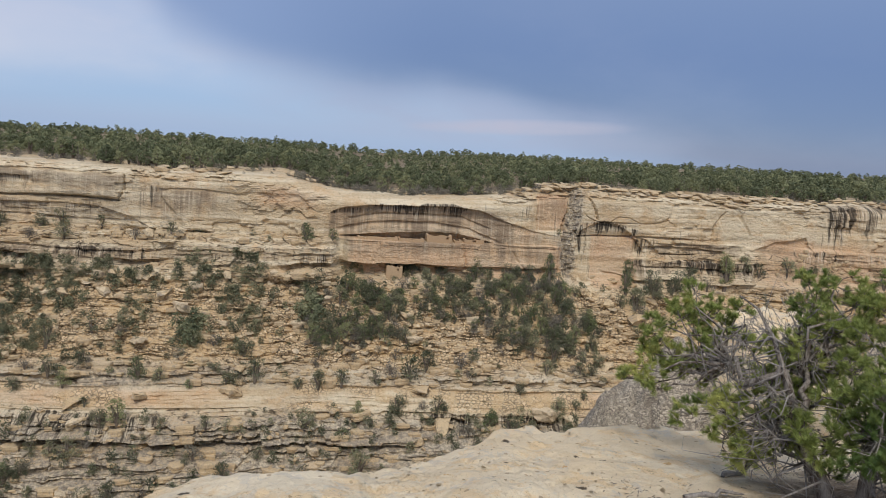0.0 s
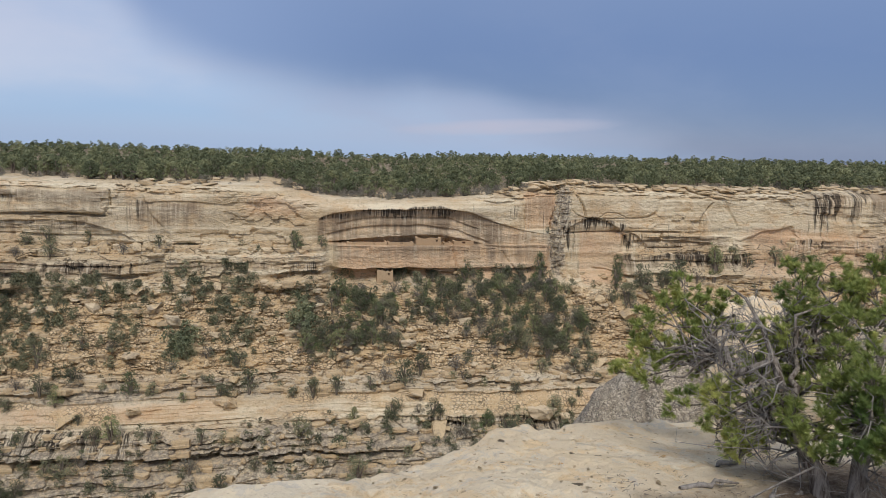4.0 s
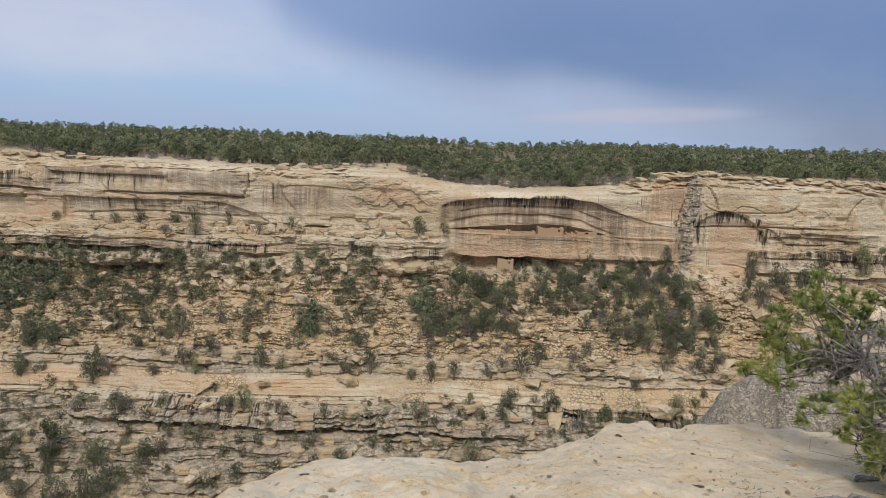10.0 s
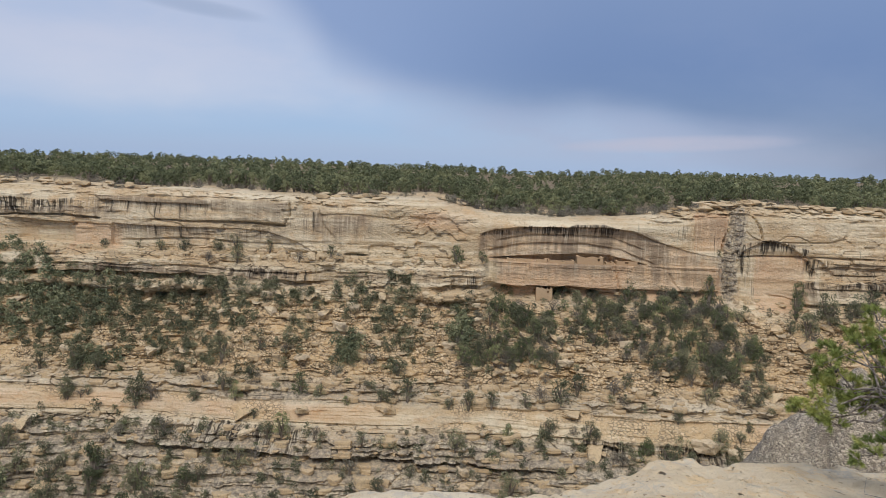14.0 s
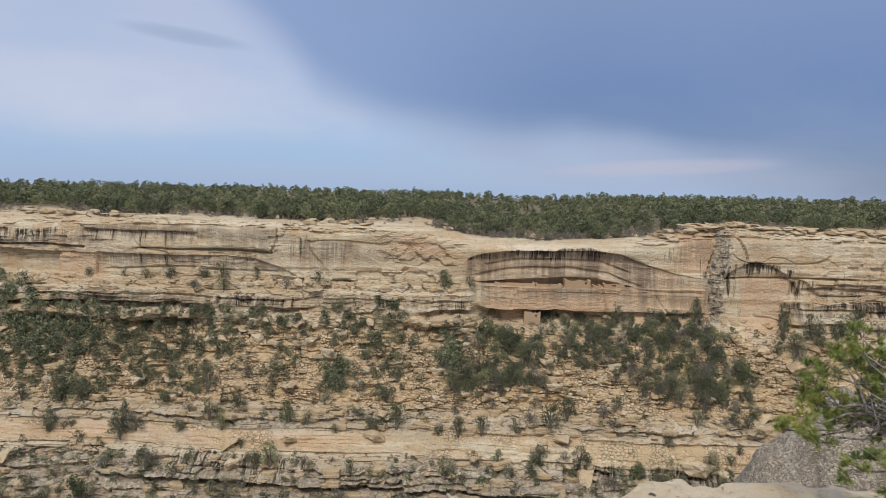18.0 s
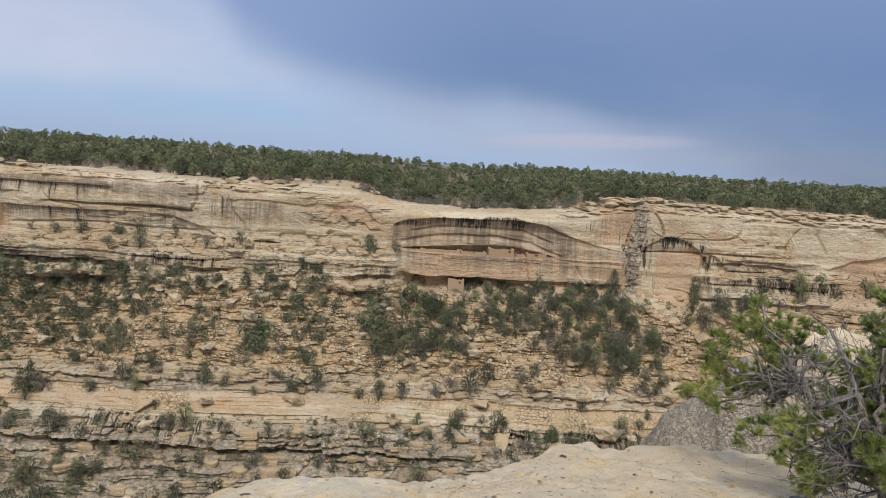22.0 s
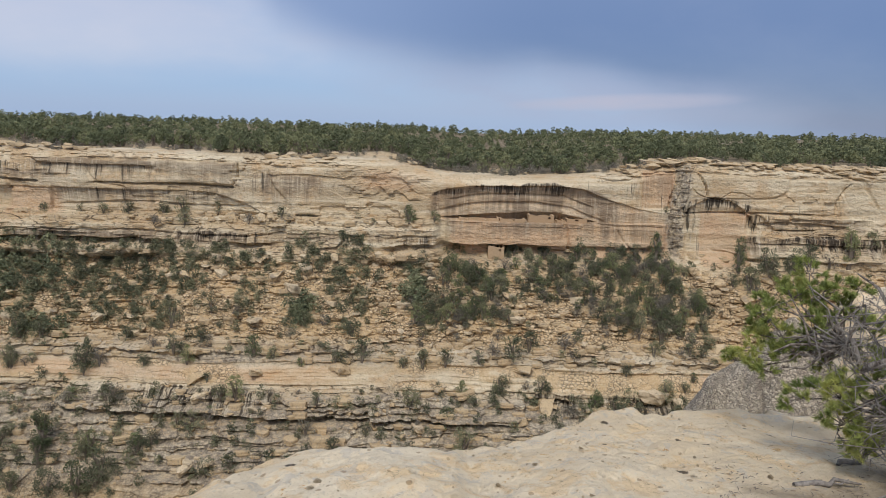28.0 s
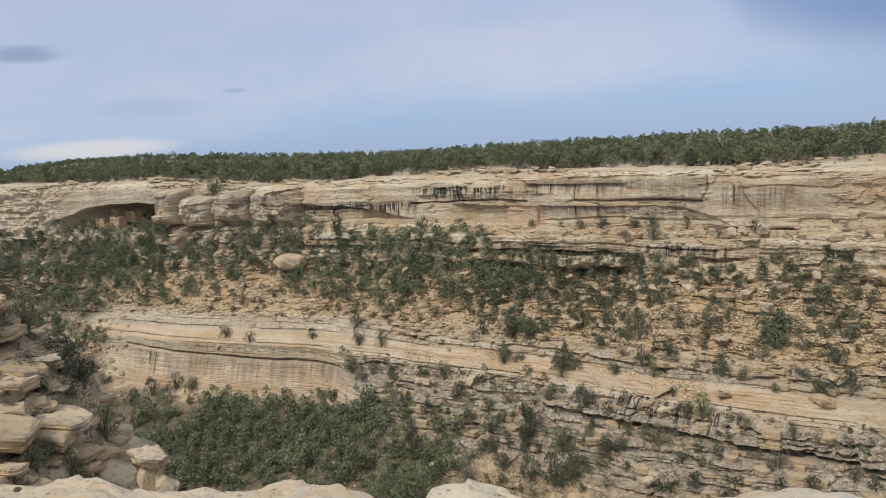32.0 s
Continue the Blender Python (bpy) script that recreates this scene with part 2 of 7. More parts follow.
    def done(self, colour, rough=0.9, bump=(), spec=0.2):
        for v, s in ((colour, "Base Color"), (rough, "Roughness")):
            if isinstance(v, tuple):
                self.bsdf.inputs[s].default_value = (*v, 1)
            elif isinstance(v, (int, float)):
                self.bsdf.inputs[s].default_value = v
            else:
                self.nt.links.new(v, self.bsdf.inputs[s])
        self.bsdf.inputs["Specular IOR Level"].default_value = spec
        last = None
        for height, strength, distance in bump:
            b = self.nt.nodes.new("ShaderNodeBump")
            b.inputs["Strength"].default_value, b.inputs["Distance"].default_value = strength, distance
            self.nt.links.new(height, b.inputs["Height"])
            if last is not None:
                self.nt.links.new(last, b.inputs["Normal"])
            last = b.outputs[0]
        if last is not None:
            self.nt.links.new(last, self.bsdf.inputs["Normal"])
        return self.m


def sandstone(name):
    """Bedded sandstone with iron stains, cracks, rubble, grey weathering, brown patina and black desert varnish in streaks."""
    n = Nodes(name)
    beds = n.noise(0.55, 5, 0.65, (0.06, 0.06, 1.6))
    thin = n.noise(2.2, 5, 0.65, (0.06, 0.06, 1.8), warp=0.5)
    blotch = n.noise(0.11, 6, 0.65)
    warm = n.noise(0.3, 5, 0.65, (1, 1, 1.6))
    grain = n.noise(1.3, 8, 0.72)
    fine = n.noise(5.0, 5, 0.75)
    gate = n.noise(0.22, 4, 0.6)
    c = n.mix(n.span(beds, 0.40, 0.60), (0.56, 0.44, 0.285), (0.74, 0.64, 0.47))
    c = n.mix(n.math("MULTIPLY", n.span(blotch, 0.46, 0.66), 0.6), c, (0.53, 0.345, 0.18))
    c = n.mix(n.math("MULTIPLY", n.span(warm, 0.55, 0.66), 0.6), c, (0.60, 0.40, 0.215))
    broken = n.math("SUBTRACT", 1.0, n.attribute("plain"))
    c = n.mix(n.math("MULTIPLY", n.span(thin, 0.57, 0.64), n.math("ADD", n.math("MULTIPLY", broken, 0.45), 0.12)), c, (0.33, 0.245, 0.15))
    c = n.mix(n.math("MULTIPLY", n.attribute("pink"), 0.9), c, n.mix(n.span(grain, 0.35, 0.65), (0.56, 0.335, 0.19), (0.71, 0.475, 0.30)))
    c = n.mix(n.math("MULTIPLY", n.attribute("grey"), n.span(grain, 0.3, 0.65)), c, (0.42, 0.375, 0.305))
    c = n.mix(n.math("MULTIPLY", n.span(n.attribute("grey"), 0.8, 1.0), n.span(grain, 0.35, 0.65)), c, (0.20, 0.17, 0.14))
    # rubble
    stone = n.cells(1.5, (1, 1, 1.5), False, 0.3)
    joint = n.cells(1.5, (1, 1, 1.5), True, 0.3)
    speck = n.noise(3.6, 6, 0.85)
    scree = n.mix(stone, (0.54, 0.37, 0.20), (0.78, 0.61, 0.39))
    scree = n.mix(n.span(joint, 0.14, 0.03), scree, (0.12, 0.085, 0.05))
    dirt = n.mix(n.span(fine, 0.35, 0.65), (0.52, 0.355, 0.185), (0.66, 0.485, 0.285))
    scree = n.mix(n.span(gate, 0.42, 0.50), dirt, scree)
    c = n.mix(n.math("MULTIPLY", n.attribute("soil"), n.span(grain, 0.30, 0.5)), c, scree)
    litter = n.mix(n.span(fine, 0.4, 0.62), (0.12, 0.092, 0.06), (0.235, 0.185, 0.12))
    c = n.mix(n.math("MULTIPLY", n.attribute("duff"), n.span(n.math("ADD", gate, n.math("MULTIPLY", n.attribute("duff"), 0.25)), 0.5, 0.62)), c, litter)
    # weathering
    c = n.mix(n.math("MULTIPLY", n.span(grain, 0.56, 0.66), 0.5), c, (0.27, 0.20, 0.13))
    c = n.mix(n.math("MULTIPLY", n.span(fine, 0.52, 0.68), 0.45), c, (0.74, 0.64, 0.47))
    c = n.mix(n.math("MULTIPLY", n.span(speck, 0.575, 0.63), n.math("ADD", n.math("MULTIPLY", broken, 0.5), 0.25)), c, (0.15, 0.11, 0.07))
    c = n.mix(n.math("MULTIPLY", n.span(speck, 0.46, 0.40), 0.5), c, (0.76, 0.66, 0.49))
    # bedding cracks and joints
    crack = n.cells(0.42, (0.38, 0.38, 1.7), True, 0.7)
    crack2 = n.cells(1.1, (0.22, 0.22, 2.2), True, 0.45)
    lines = n.math("MULTIPLY", n.math("MULTIPLY", n.span(crack, 0.035, 0.008), n.span(gate, 0.48, 0.56)), broken)
    lines2 = n.math("MULTIPLY", n.math("MULTIPLY", n.span(crack2, 0.07, 0.02), n.span(grain, 0.47, 0.56)), broken)
    c = n.mix(n.math("MULTIPLY", lines, 0.9), c, (0.06, 0.045, 0.03))
    c = n.mix(n.math("MULTIPLY", lines2, 0.8), c, (0.11, 0.08, 0.05))
    # brown patina in soft upright bands, with painted recess shade, then black varnish
    streak = n.noise(1.0, 6, 0.7, (1.5, 0.15, 0.07), warp=0.35)
    wide = n.noise(0.35, 3, 0.5, (1.3, 0.2, 0.12))
    film = n.math("MULTIPLY", n.attribute("patina_shade"), n.span(n.math("ADD", wide, n.math("MULTIPLY", streak, 0.8)), 0.58, 0.98))
    c = n.mix(n.math("MULTIPLY", film, 0.8), c, (0.23, 0.175, 0.125))
    drip = n.math("ADD", n.math("MULTIPLY", streak, 0.75), n.math("MULTIPLY", wide, 0.35))
    mask = n.span(n.math("ADD", drip, n.math("MULTIPLY", n.attribute("varnish"), 0.24)), 0.72, 0.84)
    mask = n.math("MULTIPLY", mask, n.span(n.attribute("varnish"), 0.02, 0.35))
    c = n.mix(n.math("MULTIPLY", mask, 0.92), c, (0.045, 0.037, 0.030))
    white = n.span(n.noise(1.5, 4, 0.65, (1.6, 0.2, 0.05)), 0.55, 0.62)
    c = n.mix(n.math("MULTIPLY", n.math("MULTIPLY", white, n.math("MAXIMUM", n.attribute("varnish"), n.math("MULTIPLY", n.attribute("patina_shade"), 0.45))), 0.65), c, (0.74, 0.65, 0.50))
    return n.done(c, 0.92, [(beds, 0.25, 0.2), (thin, 0.25, 0.12), (joint, 0.35, 0.35), (crack, 0.25, 0.3), (grain, 0.8, 0.35), (speck, 0.7, 0.16), (fine, 0.5, 0.1)], 0.15)


def boulder_stone(name):
    n = Nodes(name)
    grain = n.noise(9.0, 7, 0.72)
    spots = n.noise(2.6, 5, 0.65)
    beds = n.noise(4.0, 4, 0.6, (0.4, 0.4, 2.5))
    c = n.mix(n.random(), (0.52, 0.39, 0.235), (0.66, 0.54, 0.365))
    c = n.mix(n.math("MULTIPLY", n.island(), 0.4), c, (0.49, 0.335, 0.19))
    c = n.mix(n.math("MULTIPLY", n.span(beds, 0.5, 0.65), 0.2), c, (0.40, 0.31, 0.20))
    c = n.mix(n.math("MULTIPLY", n.span(n.island(), 0.7, 1.0), 0.7), c, (0.64, 0.545, 0.40))
    c = n.mix(n.span(spots, 0.50, 0.68), c, (0.35, 0.295, 0.225))
    c = n.mix(n.math("MULTIPLY", n.span(grain, 0.48, 0.68), 0.65), c, (0.25, 0.19, 0.13))
    return n.done(c, 0.92, [(beds, 0.5, 0.08), (spots, 0.4, 0.15), (grain, 0.8, 0.06)], 0.15)


def leaf(name, dark, light, yellow, scale=0.4):
    n = Nodes(name)
    big = n.noise(scale, 3, 0.6)
    c = n.mix(n.island(), dark, light)
    c = n.mix(n.math("MULTIPLY", n.span(big, 0.45, 0.75), 0.5), c, yellow)
    tone = n.math("FRACT", n.math("ADD", n.random(), n.attribute("tone")))
    c = n.mix(n.math("MULTIPLY", n.span(tone, 0.45, 1.0), 0.75), c, yellow)
    c = n.mix(n.math("MULTIPLY", n.span(tone, 0.4, 0.0), 0.6), c, dark)
    return n.done(c, 0.75, (), 0.2)


def bark(name, a, b, scale=9.0, stretch=0.25):
    n = Nodes(name)
    f = n.noise(scale, 6, 0.7, (1, 1, stretch), warp=0.3)
    g = n.noise(scale * 4, 4, 0.7, (1, 1, 0.3))
    c = n.mix(n.span(f, 0.35, 0.65), a, b)
    c = n.mix(n.math("MULTIPLY", n.span(g, 0.55, 0.75), 0.5), c, (0.06, 0.045, 0.035))
    return n.done(c, 0.9, [(f, 0.8, 0.02), (g, 0.6, 0.006)], 0.15)


SANDSTONE = sandstone("sandstone")
BOULDER = boulder_stone("boulder_sandstone")
JUNIPER = leaf("juniper_foliage", (0.072, 0.082, 0.052), (0.196, 0.202, 0.126), (0.310, 0.304, 0.182))
PINYON = leaf("pinyon_foliage", (0.068, 0.084, 0.047), (0.196, 0.222, 0.116), (0.310, 0.324, 0.160))
SCRUB = leaf("scrub_foliage", (0.13, 0.118, 0.100), (0.28, 0.255, 0.215), (0.24, 0.225, 0.165))
THICKET = leaf("thicket_foliage", (0.092, 0.110, 0.066), (0.250, 0.272, 0.162), (0.345, 0.352, 0.208))
OAK = leaf("oak_foliage", (0.095, 0.132, 0.058), (0.185, 0.232, 0.098), (0.225, 0.265, 0.115))
WOODLAND = leaf("woodland_foliage", (0.085, 0.100, 0.056), (0.172, 0.192, 0.100), (0.255, 0.265, 0.138), 0.15)
BARK = bark("grey_bark", (0.13, 0.105, 0.085), (0.24, 0.205, 0.17))

# ---- the far side of the canyon: one bedded rock face, mesa top to canyon floor ----
def bend(x):
    return 0.25 * np.maximum(0, -120 - x)


def rim_z(x):
    z = knots(x, (-330, -5.5), (-225, -5.8), (-205, -6.3), (-182, -7.5), (-150, -9.6), (-104, -9.0), (-65, -8.9), (-36, -9.5), (-20, -9.7), (-8, -9.8), (-2.4, -10.7), (3, -11.4), (8.6, -11.9),
              (14, -12.0), (25, -11.6), (36, -11.0), (43.6, -9.7), (46.9, -9.1), (58, -9.0), (69, -9.3), (80, -9.8), (87, -9.9), (99, -9.8), (114, -8.9), (128, -9.1), (140, -8.9), (159, -8.4), (260, -8.0))
    return z + 0.35 * fbm(x / 9, 0, 0, 3, 5)


def hollow(x, z, top, bottom, depth, power=0.6, lip=0.25, floor=0.2):
    """A hollow under an arched edge: it deepens from the edge down to its floor."""
    zt, zb, dp = knots(x, *top), knots(x, *bottom), knots(x, *depth)
    u = np.clip((zt - z) / np.maximum(zt - zb, 0.05), 0, 1)
    return dp * np.where(zt > zb, sstep(0, lip, u) * (0.4 + 0.6 * u**power), 0) * sstep(zb - floor, zb + floor, z)


def under(x, z, line, drop, depth, lip=0.12):
    """An overhanging edge along a line: the rock steps back below it and comes out again lower down."""
    u = (knots(x, *line) - z) / drop
    return depth * box(x, line[0][0], line[-1][0], 0.35) * sstep(0, lip / drop, u) * (1 - sstep(0.25, 1.0, u))


def groove(x, line, z, width, depth):
    """An upright or slanting crack; line: height and x, upwards."""
    return depth * box(z, line[0][0], line[-1][0], 0.2) * np.exp(-(((x - knots(z, *line)) / width) ** 2))


def slot(x, z, x0, x1, z0, z1, depth, soft=0.15, ends=2.0):
    return depth * box(z, z0, z1, soft) * box(x, x0, x1, ends)


def blocks(x, z, wide, high, seed):
    """Uneven jointed blocks: each stands a little proud or back, from -1 to 1."""
    row = np.floor(z / high + 0.35 * vnoise(x / (wide * 3), 0, 0, seed + 5))
    shift = hash3(row, row * 0, row * 0, seed) * wide
    col = np.floor((x + shift + 0.3 * wide * vnoise(x / wide, 0, z / high, seed + 6)) / wide)
    return hash3(row, col, row * 0, seed + 1)


def wall_y(x, z):
    """How far north the rock stands at x and height z."""
    wx = 0.9 * vnoise(x / 5, 0, z / 5, 11) + 0.35 * vnoise(x / 1.7, 0, z / 1.4, 12)
    wz = 0.5 * vnoise(x / 9, 0, z / 4, 13) + 0.22 * vnoise(x / 2.3, 0, z / 1.3, 14)
    calm = 1 - 0.65 * sstep(-40, -42, z) * sstep(-60, -58, z)
    X, Z = x + wx, z + wz * calm
    talus = sstep(-26.5, -29.0, Z)
    # ledges: beds of uneven thickness, each with a steep face and a tread
    column = np.floor((x + 3.5 * vnoise(x / 5, 0, z / 3, 24)) / 11.0)
    bed = Z + 0.25 * vnoise(x / 25, 0, 0, 21) + 0.3 * vnoise(0, 0, z / 2.2, 22) + 0.55 * hash3(column, np.floor(z / 5), column * 0, 25)
    ledgy = np.clip(0.42 + 0.75 * sstep(-41, -42, Z) * (1 - sstep(-55, -58, Z)) + 0.45 * vnoise(x / 12, 0, z / 5, 23), 0, 1)
    h = 1.25
    q = np.floor(bed / h) * h + h * sstep(0.72, 1.0, bed / h - np.floor(bed / h))
    h2 = 0.55
    q2 = np.floor(bed / h2) * h2 + h2 * sstep(0.7, 1.0, bed / h2 - np.floor(bed / h2))
    step = Z + (0.65 * (q - bed) + 0.45 * (q2 - bed)) * ledgy * talus * (1 - 0.85 * sstep(-95, -118, x) * box(Z, -58, -41, 0.5)) * (1 - 0.95 * box(Z, -46.2, -43.3, 0.3))
    f1, f2 = bed / h - np.floor(bed / h), bed / h2 - np.floor(bed / h2)
    notch = (0.42 * (1 - sstep(0.14, 0.30, f1)) * sstep(-0.1, 0.2, vnoise(x / 7, 0, z / 2.2, 26)) + 0.3 * (1 - sstep(0.25, 0.5, f2)) * sstep(0.0, 0.3, vnoise(x / 4, 0, z / 1.5, 27))) * talus * (1 - 0.55 * box(Z, -46.2, -43.3, 0.3))
    west = sstep(-95, -118, x)
    y_mid = knots(step, (-70, 60), (-66, 86), (-62, 98), (-57, 106), (-52, 112), (-48.6, 116.3), (-46.4, 117.2), (-44.6, 118.4), (-42.2, 121.0), (-40.6, 123.5), (-33, 131), (-27, 137), (-25.5, 138.6), (-9, 140))
    y_west = knots(step, (-70, 60), (-66, 84), (-62, 98), (-59.5, 109), (-58, 114.5), (-50, 117.0), (-46.4, 117.2), (-44.6, 118.4), (-42.2, 121.5), (-40.6, 124.0), (-33, 131), (-27, 137), (-25.5, 138.6), (-9, 140))
    y = y_mid * (1 - west) + y_west * west - bend(x) + notch * (1 - 0.8 * west)
    # the side canyon that ends the bench in the west
    y = y + 20 * sstep(-190, -270, x + 8 * vnoise(x / 20, 0, z / 12, 3)) * sstep(-30, -46, z)
    y = y + 2.2 * vnoise(x / 31, 0, 0, 31) * talus + 1.6 * vnoise(x / 40, 0, 0, 33) * (1 - talus)
    # talus lumps, absent on the smooth slabs of the bench and the western wall
    slab = np.clip(box(Z, -47.5, -42.0, 0.4) * 0.85 + west * box(Z, -58.0, -41.0, 0.5) * 0.9, 0, 0.9)
    deep = sstep(-47.5, -50, Z)
    loose = talus * (1 - slab) * (1 - 0.6 * deep * sstep(-62, -58, Z))
    y = y - loose * (1.1 * fbm(x / 6, 0, z / 4, 4, 41) + 0.55 * np.abs(fbm(x / 1.6, 0, z / 1.1, 3, 43)))
    y = y - 0.45 * loose * fbm(x / 2.2, 0, z / 0.9, 3, 44)
    # smooth orange slab on the bench and the dark undercut below it
    thick = box(X, -60, 17.5, 2.0) * (1 - west)
    y = y - 1.3 * box(Z + 0.012 * (X + 20), -50.2, -47.3, 0.12) * thick + under(X, Z + 0.012 * (X + 20), ((-60, -50.1), (18, -50.1)), 1.3, 1.6) * (1 - west) + under(X, Z, ((-58, -48.7), (-20, -48.9), (16, -48.6)), 0.6, 0.7) * sstep(-0.2, 0.2, vnoise(x / 8, 0, 0, 51)) * (1 - west)
    y = y + 0.5 * blocks(x, z, 5.5, 2.8, 585) * thick * box(Z, -50.4, -47.0, 0.2)
    y = y + under(X, Z, ((-178, -47.8), (-160, -48.8), (-140, -49.4), (-112, -49.6)), 1.0, 1.1) * west + (under(X, Z, ((-200, -44.6), (-150, -45.6), (-105, -46.0)), 0.6, 0.5) + under(X, Z, ((-190, -42.6), (-150, -42.9), (-110, -43.0)), 0.6, 0.7) + under(X, Z, ((-185, -41.4), (-140, -41.7), (-100, -42.0)), 0.5, 0.5)) * west * sstep(-0.4, 0.1, vnoise(x / 14, 0, 0, 53))
    y = y + 0.5 * box(Z, -42.4, -41.9, 0.15) * sstep(0.0, 0.4, vnoise(x / 13, 0, 0, 52))
    # --- upper cliff ---
    cliff = 1 - talus
    y = y + cliff * (0.45 * fbm(x / 14, 0, z / 9, 3, 61) + 0.14 * vnoise(0.0 * x, x / 30, z / 1.1, 62) + 0.12 * np.abs(fbm(x / 5.0, 0, z / 1.3, 3, 63)) * sstep(-0.2, 0.5, vnoise(x / 17, 0, z / 6, 64)))
    # rounded top edge under the cap
    over = np.clip(z - rim_z(x) + 2.2, 0, 3) / 2.2
    y = y + 2.6 * over**2.2
    # the great alcove with its upper ledge
    XA, ZA = x + 0.3 * wx, z + 0.35 * wz
    y = y + hollow(XA, ZA, ((0, -16.8), (1.6, -15.2), (4.3, -14.3), (8.7, -13.7), (14.2, -13.5), (25, -13.2), (30.7, -13.8), (36.4, -15.7), (42, -17.5), (46.6, -18.2), (48, -19)), ((0, -20.3), (32, -20.4), (37, -21.0), (48, -21.0)), ((0, 0), (2, 1.2), (8, 2.4), (24, 2.4), (31, 1.6), (36, 1.0), (44, 0.6), (47.5, 0)), 0.9, 0.05, 0.1)
    y = y + under(XA, ZA, ((3, -18.4), (8, -17.3), (14, -16.6), (22, -16.6), (29, -17.6), (35, -19.8)), 1.4, 0.35) + under(XA, ZA, ((5, -16.4), (10, -15.4), (18, -14.9), (27, -15.3), (33, -17.2)), 1.1, 0.3)
    y = y + hollow(XA, ZA, ((3, -20.1), (8.9, -19.5), (15, -18.9), (20, -18.6), (26.6, -18.8), (32.2, -19.9), (35.7, -20.9)), ((3, -20.35), (32, -20.45), (35.7, -21.0)), ((3, 0), (6, 1.6), (20, 2.4), (30, 1.5), (35.7, 0)), 0.3, 0.08, 0.08)
    y = y + under(XA, ZA, ((35, -20.9), (46.2, -20.8)), 0.6, 0.35)
    y = y + hollow(X, Z, ((4, -24.7), (10.6, -24.9), (16, -24.9), (25.9, -25.4), (31, -26.3)), ((4, -27.6), (31, -27.9)), ((3, 0), (5, 3.0), (20, 3.0), (28, 2.0), (31.5, 0)), 0.5, 0.06)
    y = y - 1.0 * box(XA, 4.5, 47, 0.5) * box(ZA, -24.9, -20.35, 0.08)
    y = y + 0.25 * blocks(x, z, 6.5, 2.4, 561) * box(XA, 5, 47, 0.5) * box(ZA, -26, -20.5, 0.2) + 0.3 * groove(x, ((-26, 41), (-23.5, 38.6), (-21.4, 37.4)), z, 0.25, 1.0)
    # the smooth stained panel, the broken grey corner, and the orange arch beside it
    y = y + 0.35 * box(XA, 42.0, 48.3, 0.12) * box(ZA, -17.3, -10.6, 0.2)
    left, right = knots(z, (-26, 48.0), (-18, 47.5), (-10, 48.8)), knots(z, (-26, 51.3), (-17, 50.7), (-10, 52.2))
    corner = box(x + 0.35 * vnoise(x / 2, 0, z / 1.6, 72), left, right, 0.12) * sstep(-28, -26, Z)
    y = y + corner * (1.3 * np.clip((right - x) / 3.5, 0, 1) + 0.35 * blocks(x, z, 1.1, 1.3, 551) + 0.25 * blocks(x, z, 0.6, 0.7, 553))
    y = y + hollow(XA, ZA, ((50.6, -19), (51.5, -17.1), (53, -16.0), (56.2, -14.7), (59.6, -15.2), (62.6, -17.1), (64.5, -18.6), (66.5, -21)), ((50, -27.8), (69, -27.6)), ((50.6, 0), (51.2, 1.0), (62, 1.2), (65, 0.9), (67, 0)), 0.2, 0.02, 0.3)
    y = y + hollow(XA, ZA, ((63.5, -17.5), (65, -17.6), (66.7, -18.4), (68.6, -20.5), (69.2, -22.2)), ((63.5, -24), (69.3, -22.4)), ((63.5, 0), (64.4, 0.9), (68.5, 0.8), (69.3, 0)), 0.2, 0.04)
    y = y + under(XA, ZA, ((51, -17.8), (55.4, -17.6), (64.3, -17.4), (76.1, -17.6)), 0.6, 0.7, 0.1) + under(XA, ZA, ((58.0, -14.6), (59.5, -13.6), (61.7, -13.6), (64, -14.5), (65.2, -17.1)), 0.4, 0.3, 0.08)
    y = y + groove(XA, ((-14.6, 55.3), (-12.6, 54.6), (-10.3, 53.2)), z, 0.2, 0.9) + groove(XA, ((-17.9, 80.6), (-13.9, 81.7), (-11.5, 83.9)), z, 0.2, 0.6) + groove(XA, ((-20, 71.5), (-17.6, 72.2)), z, 0.2, 0.5)
    y = y + under(XA, ZA, ((66, -19.6), (70, -19.2), (76, -19.5), (84, -20.0)), 1.2, 0.6) + under(XA, ZA, ((69, -20.9), (77, -20.8)), 0.5, 0.7)
    y = y - 1.2 * box(X, 63.5, 90, 0.8) * box(Z, -26.5, -22.4, 0.1) + under(XA, ZA, ((63.5, -23.6), (74, -23.4), (90, -23.8)), 0.9, 0.5)
    y = y + 0.5 * sstep(0.0, 0.6, X - 82.6 + 0.35 * (Z + 15)) * box(X, 82, 101, 3) * box(Z, -21, -10, 1)
    # spalled hollows, ledge and streaked bays in the east
    y = y + hollow(X, Z, ((91, -20), (96, -17.6), (102, -16.4), (104, -20)), ((90, -20.3), (105, -20.2)), ((90, 0), (94, 0.8), (102, 0.9), (105, 0)), 0.3, 0.1)
    y = y - 0.9 * sstep(-18.6, -19.2, Z) * sstep(100, 104, X) * cliff
    y = y + hollow(X, Z, ((127, -13), (132, -10.2), (143, -9.9), (147.4, -12), (149, -9.9), (158, -10), (163, -15)), ((126, -17.6), (164, -18)), ((126, 0), (131, 0.9), (143, 1.0), (147, 0.3), (151, 1.0), (160, 0.8), (165, 0)), 0.4, 0.1)
    y = y + slot(X, Z, 108, 122, -15.2, -13.8, 0.5, 0.4)
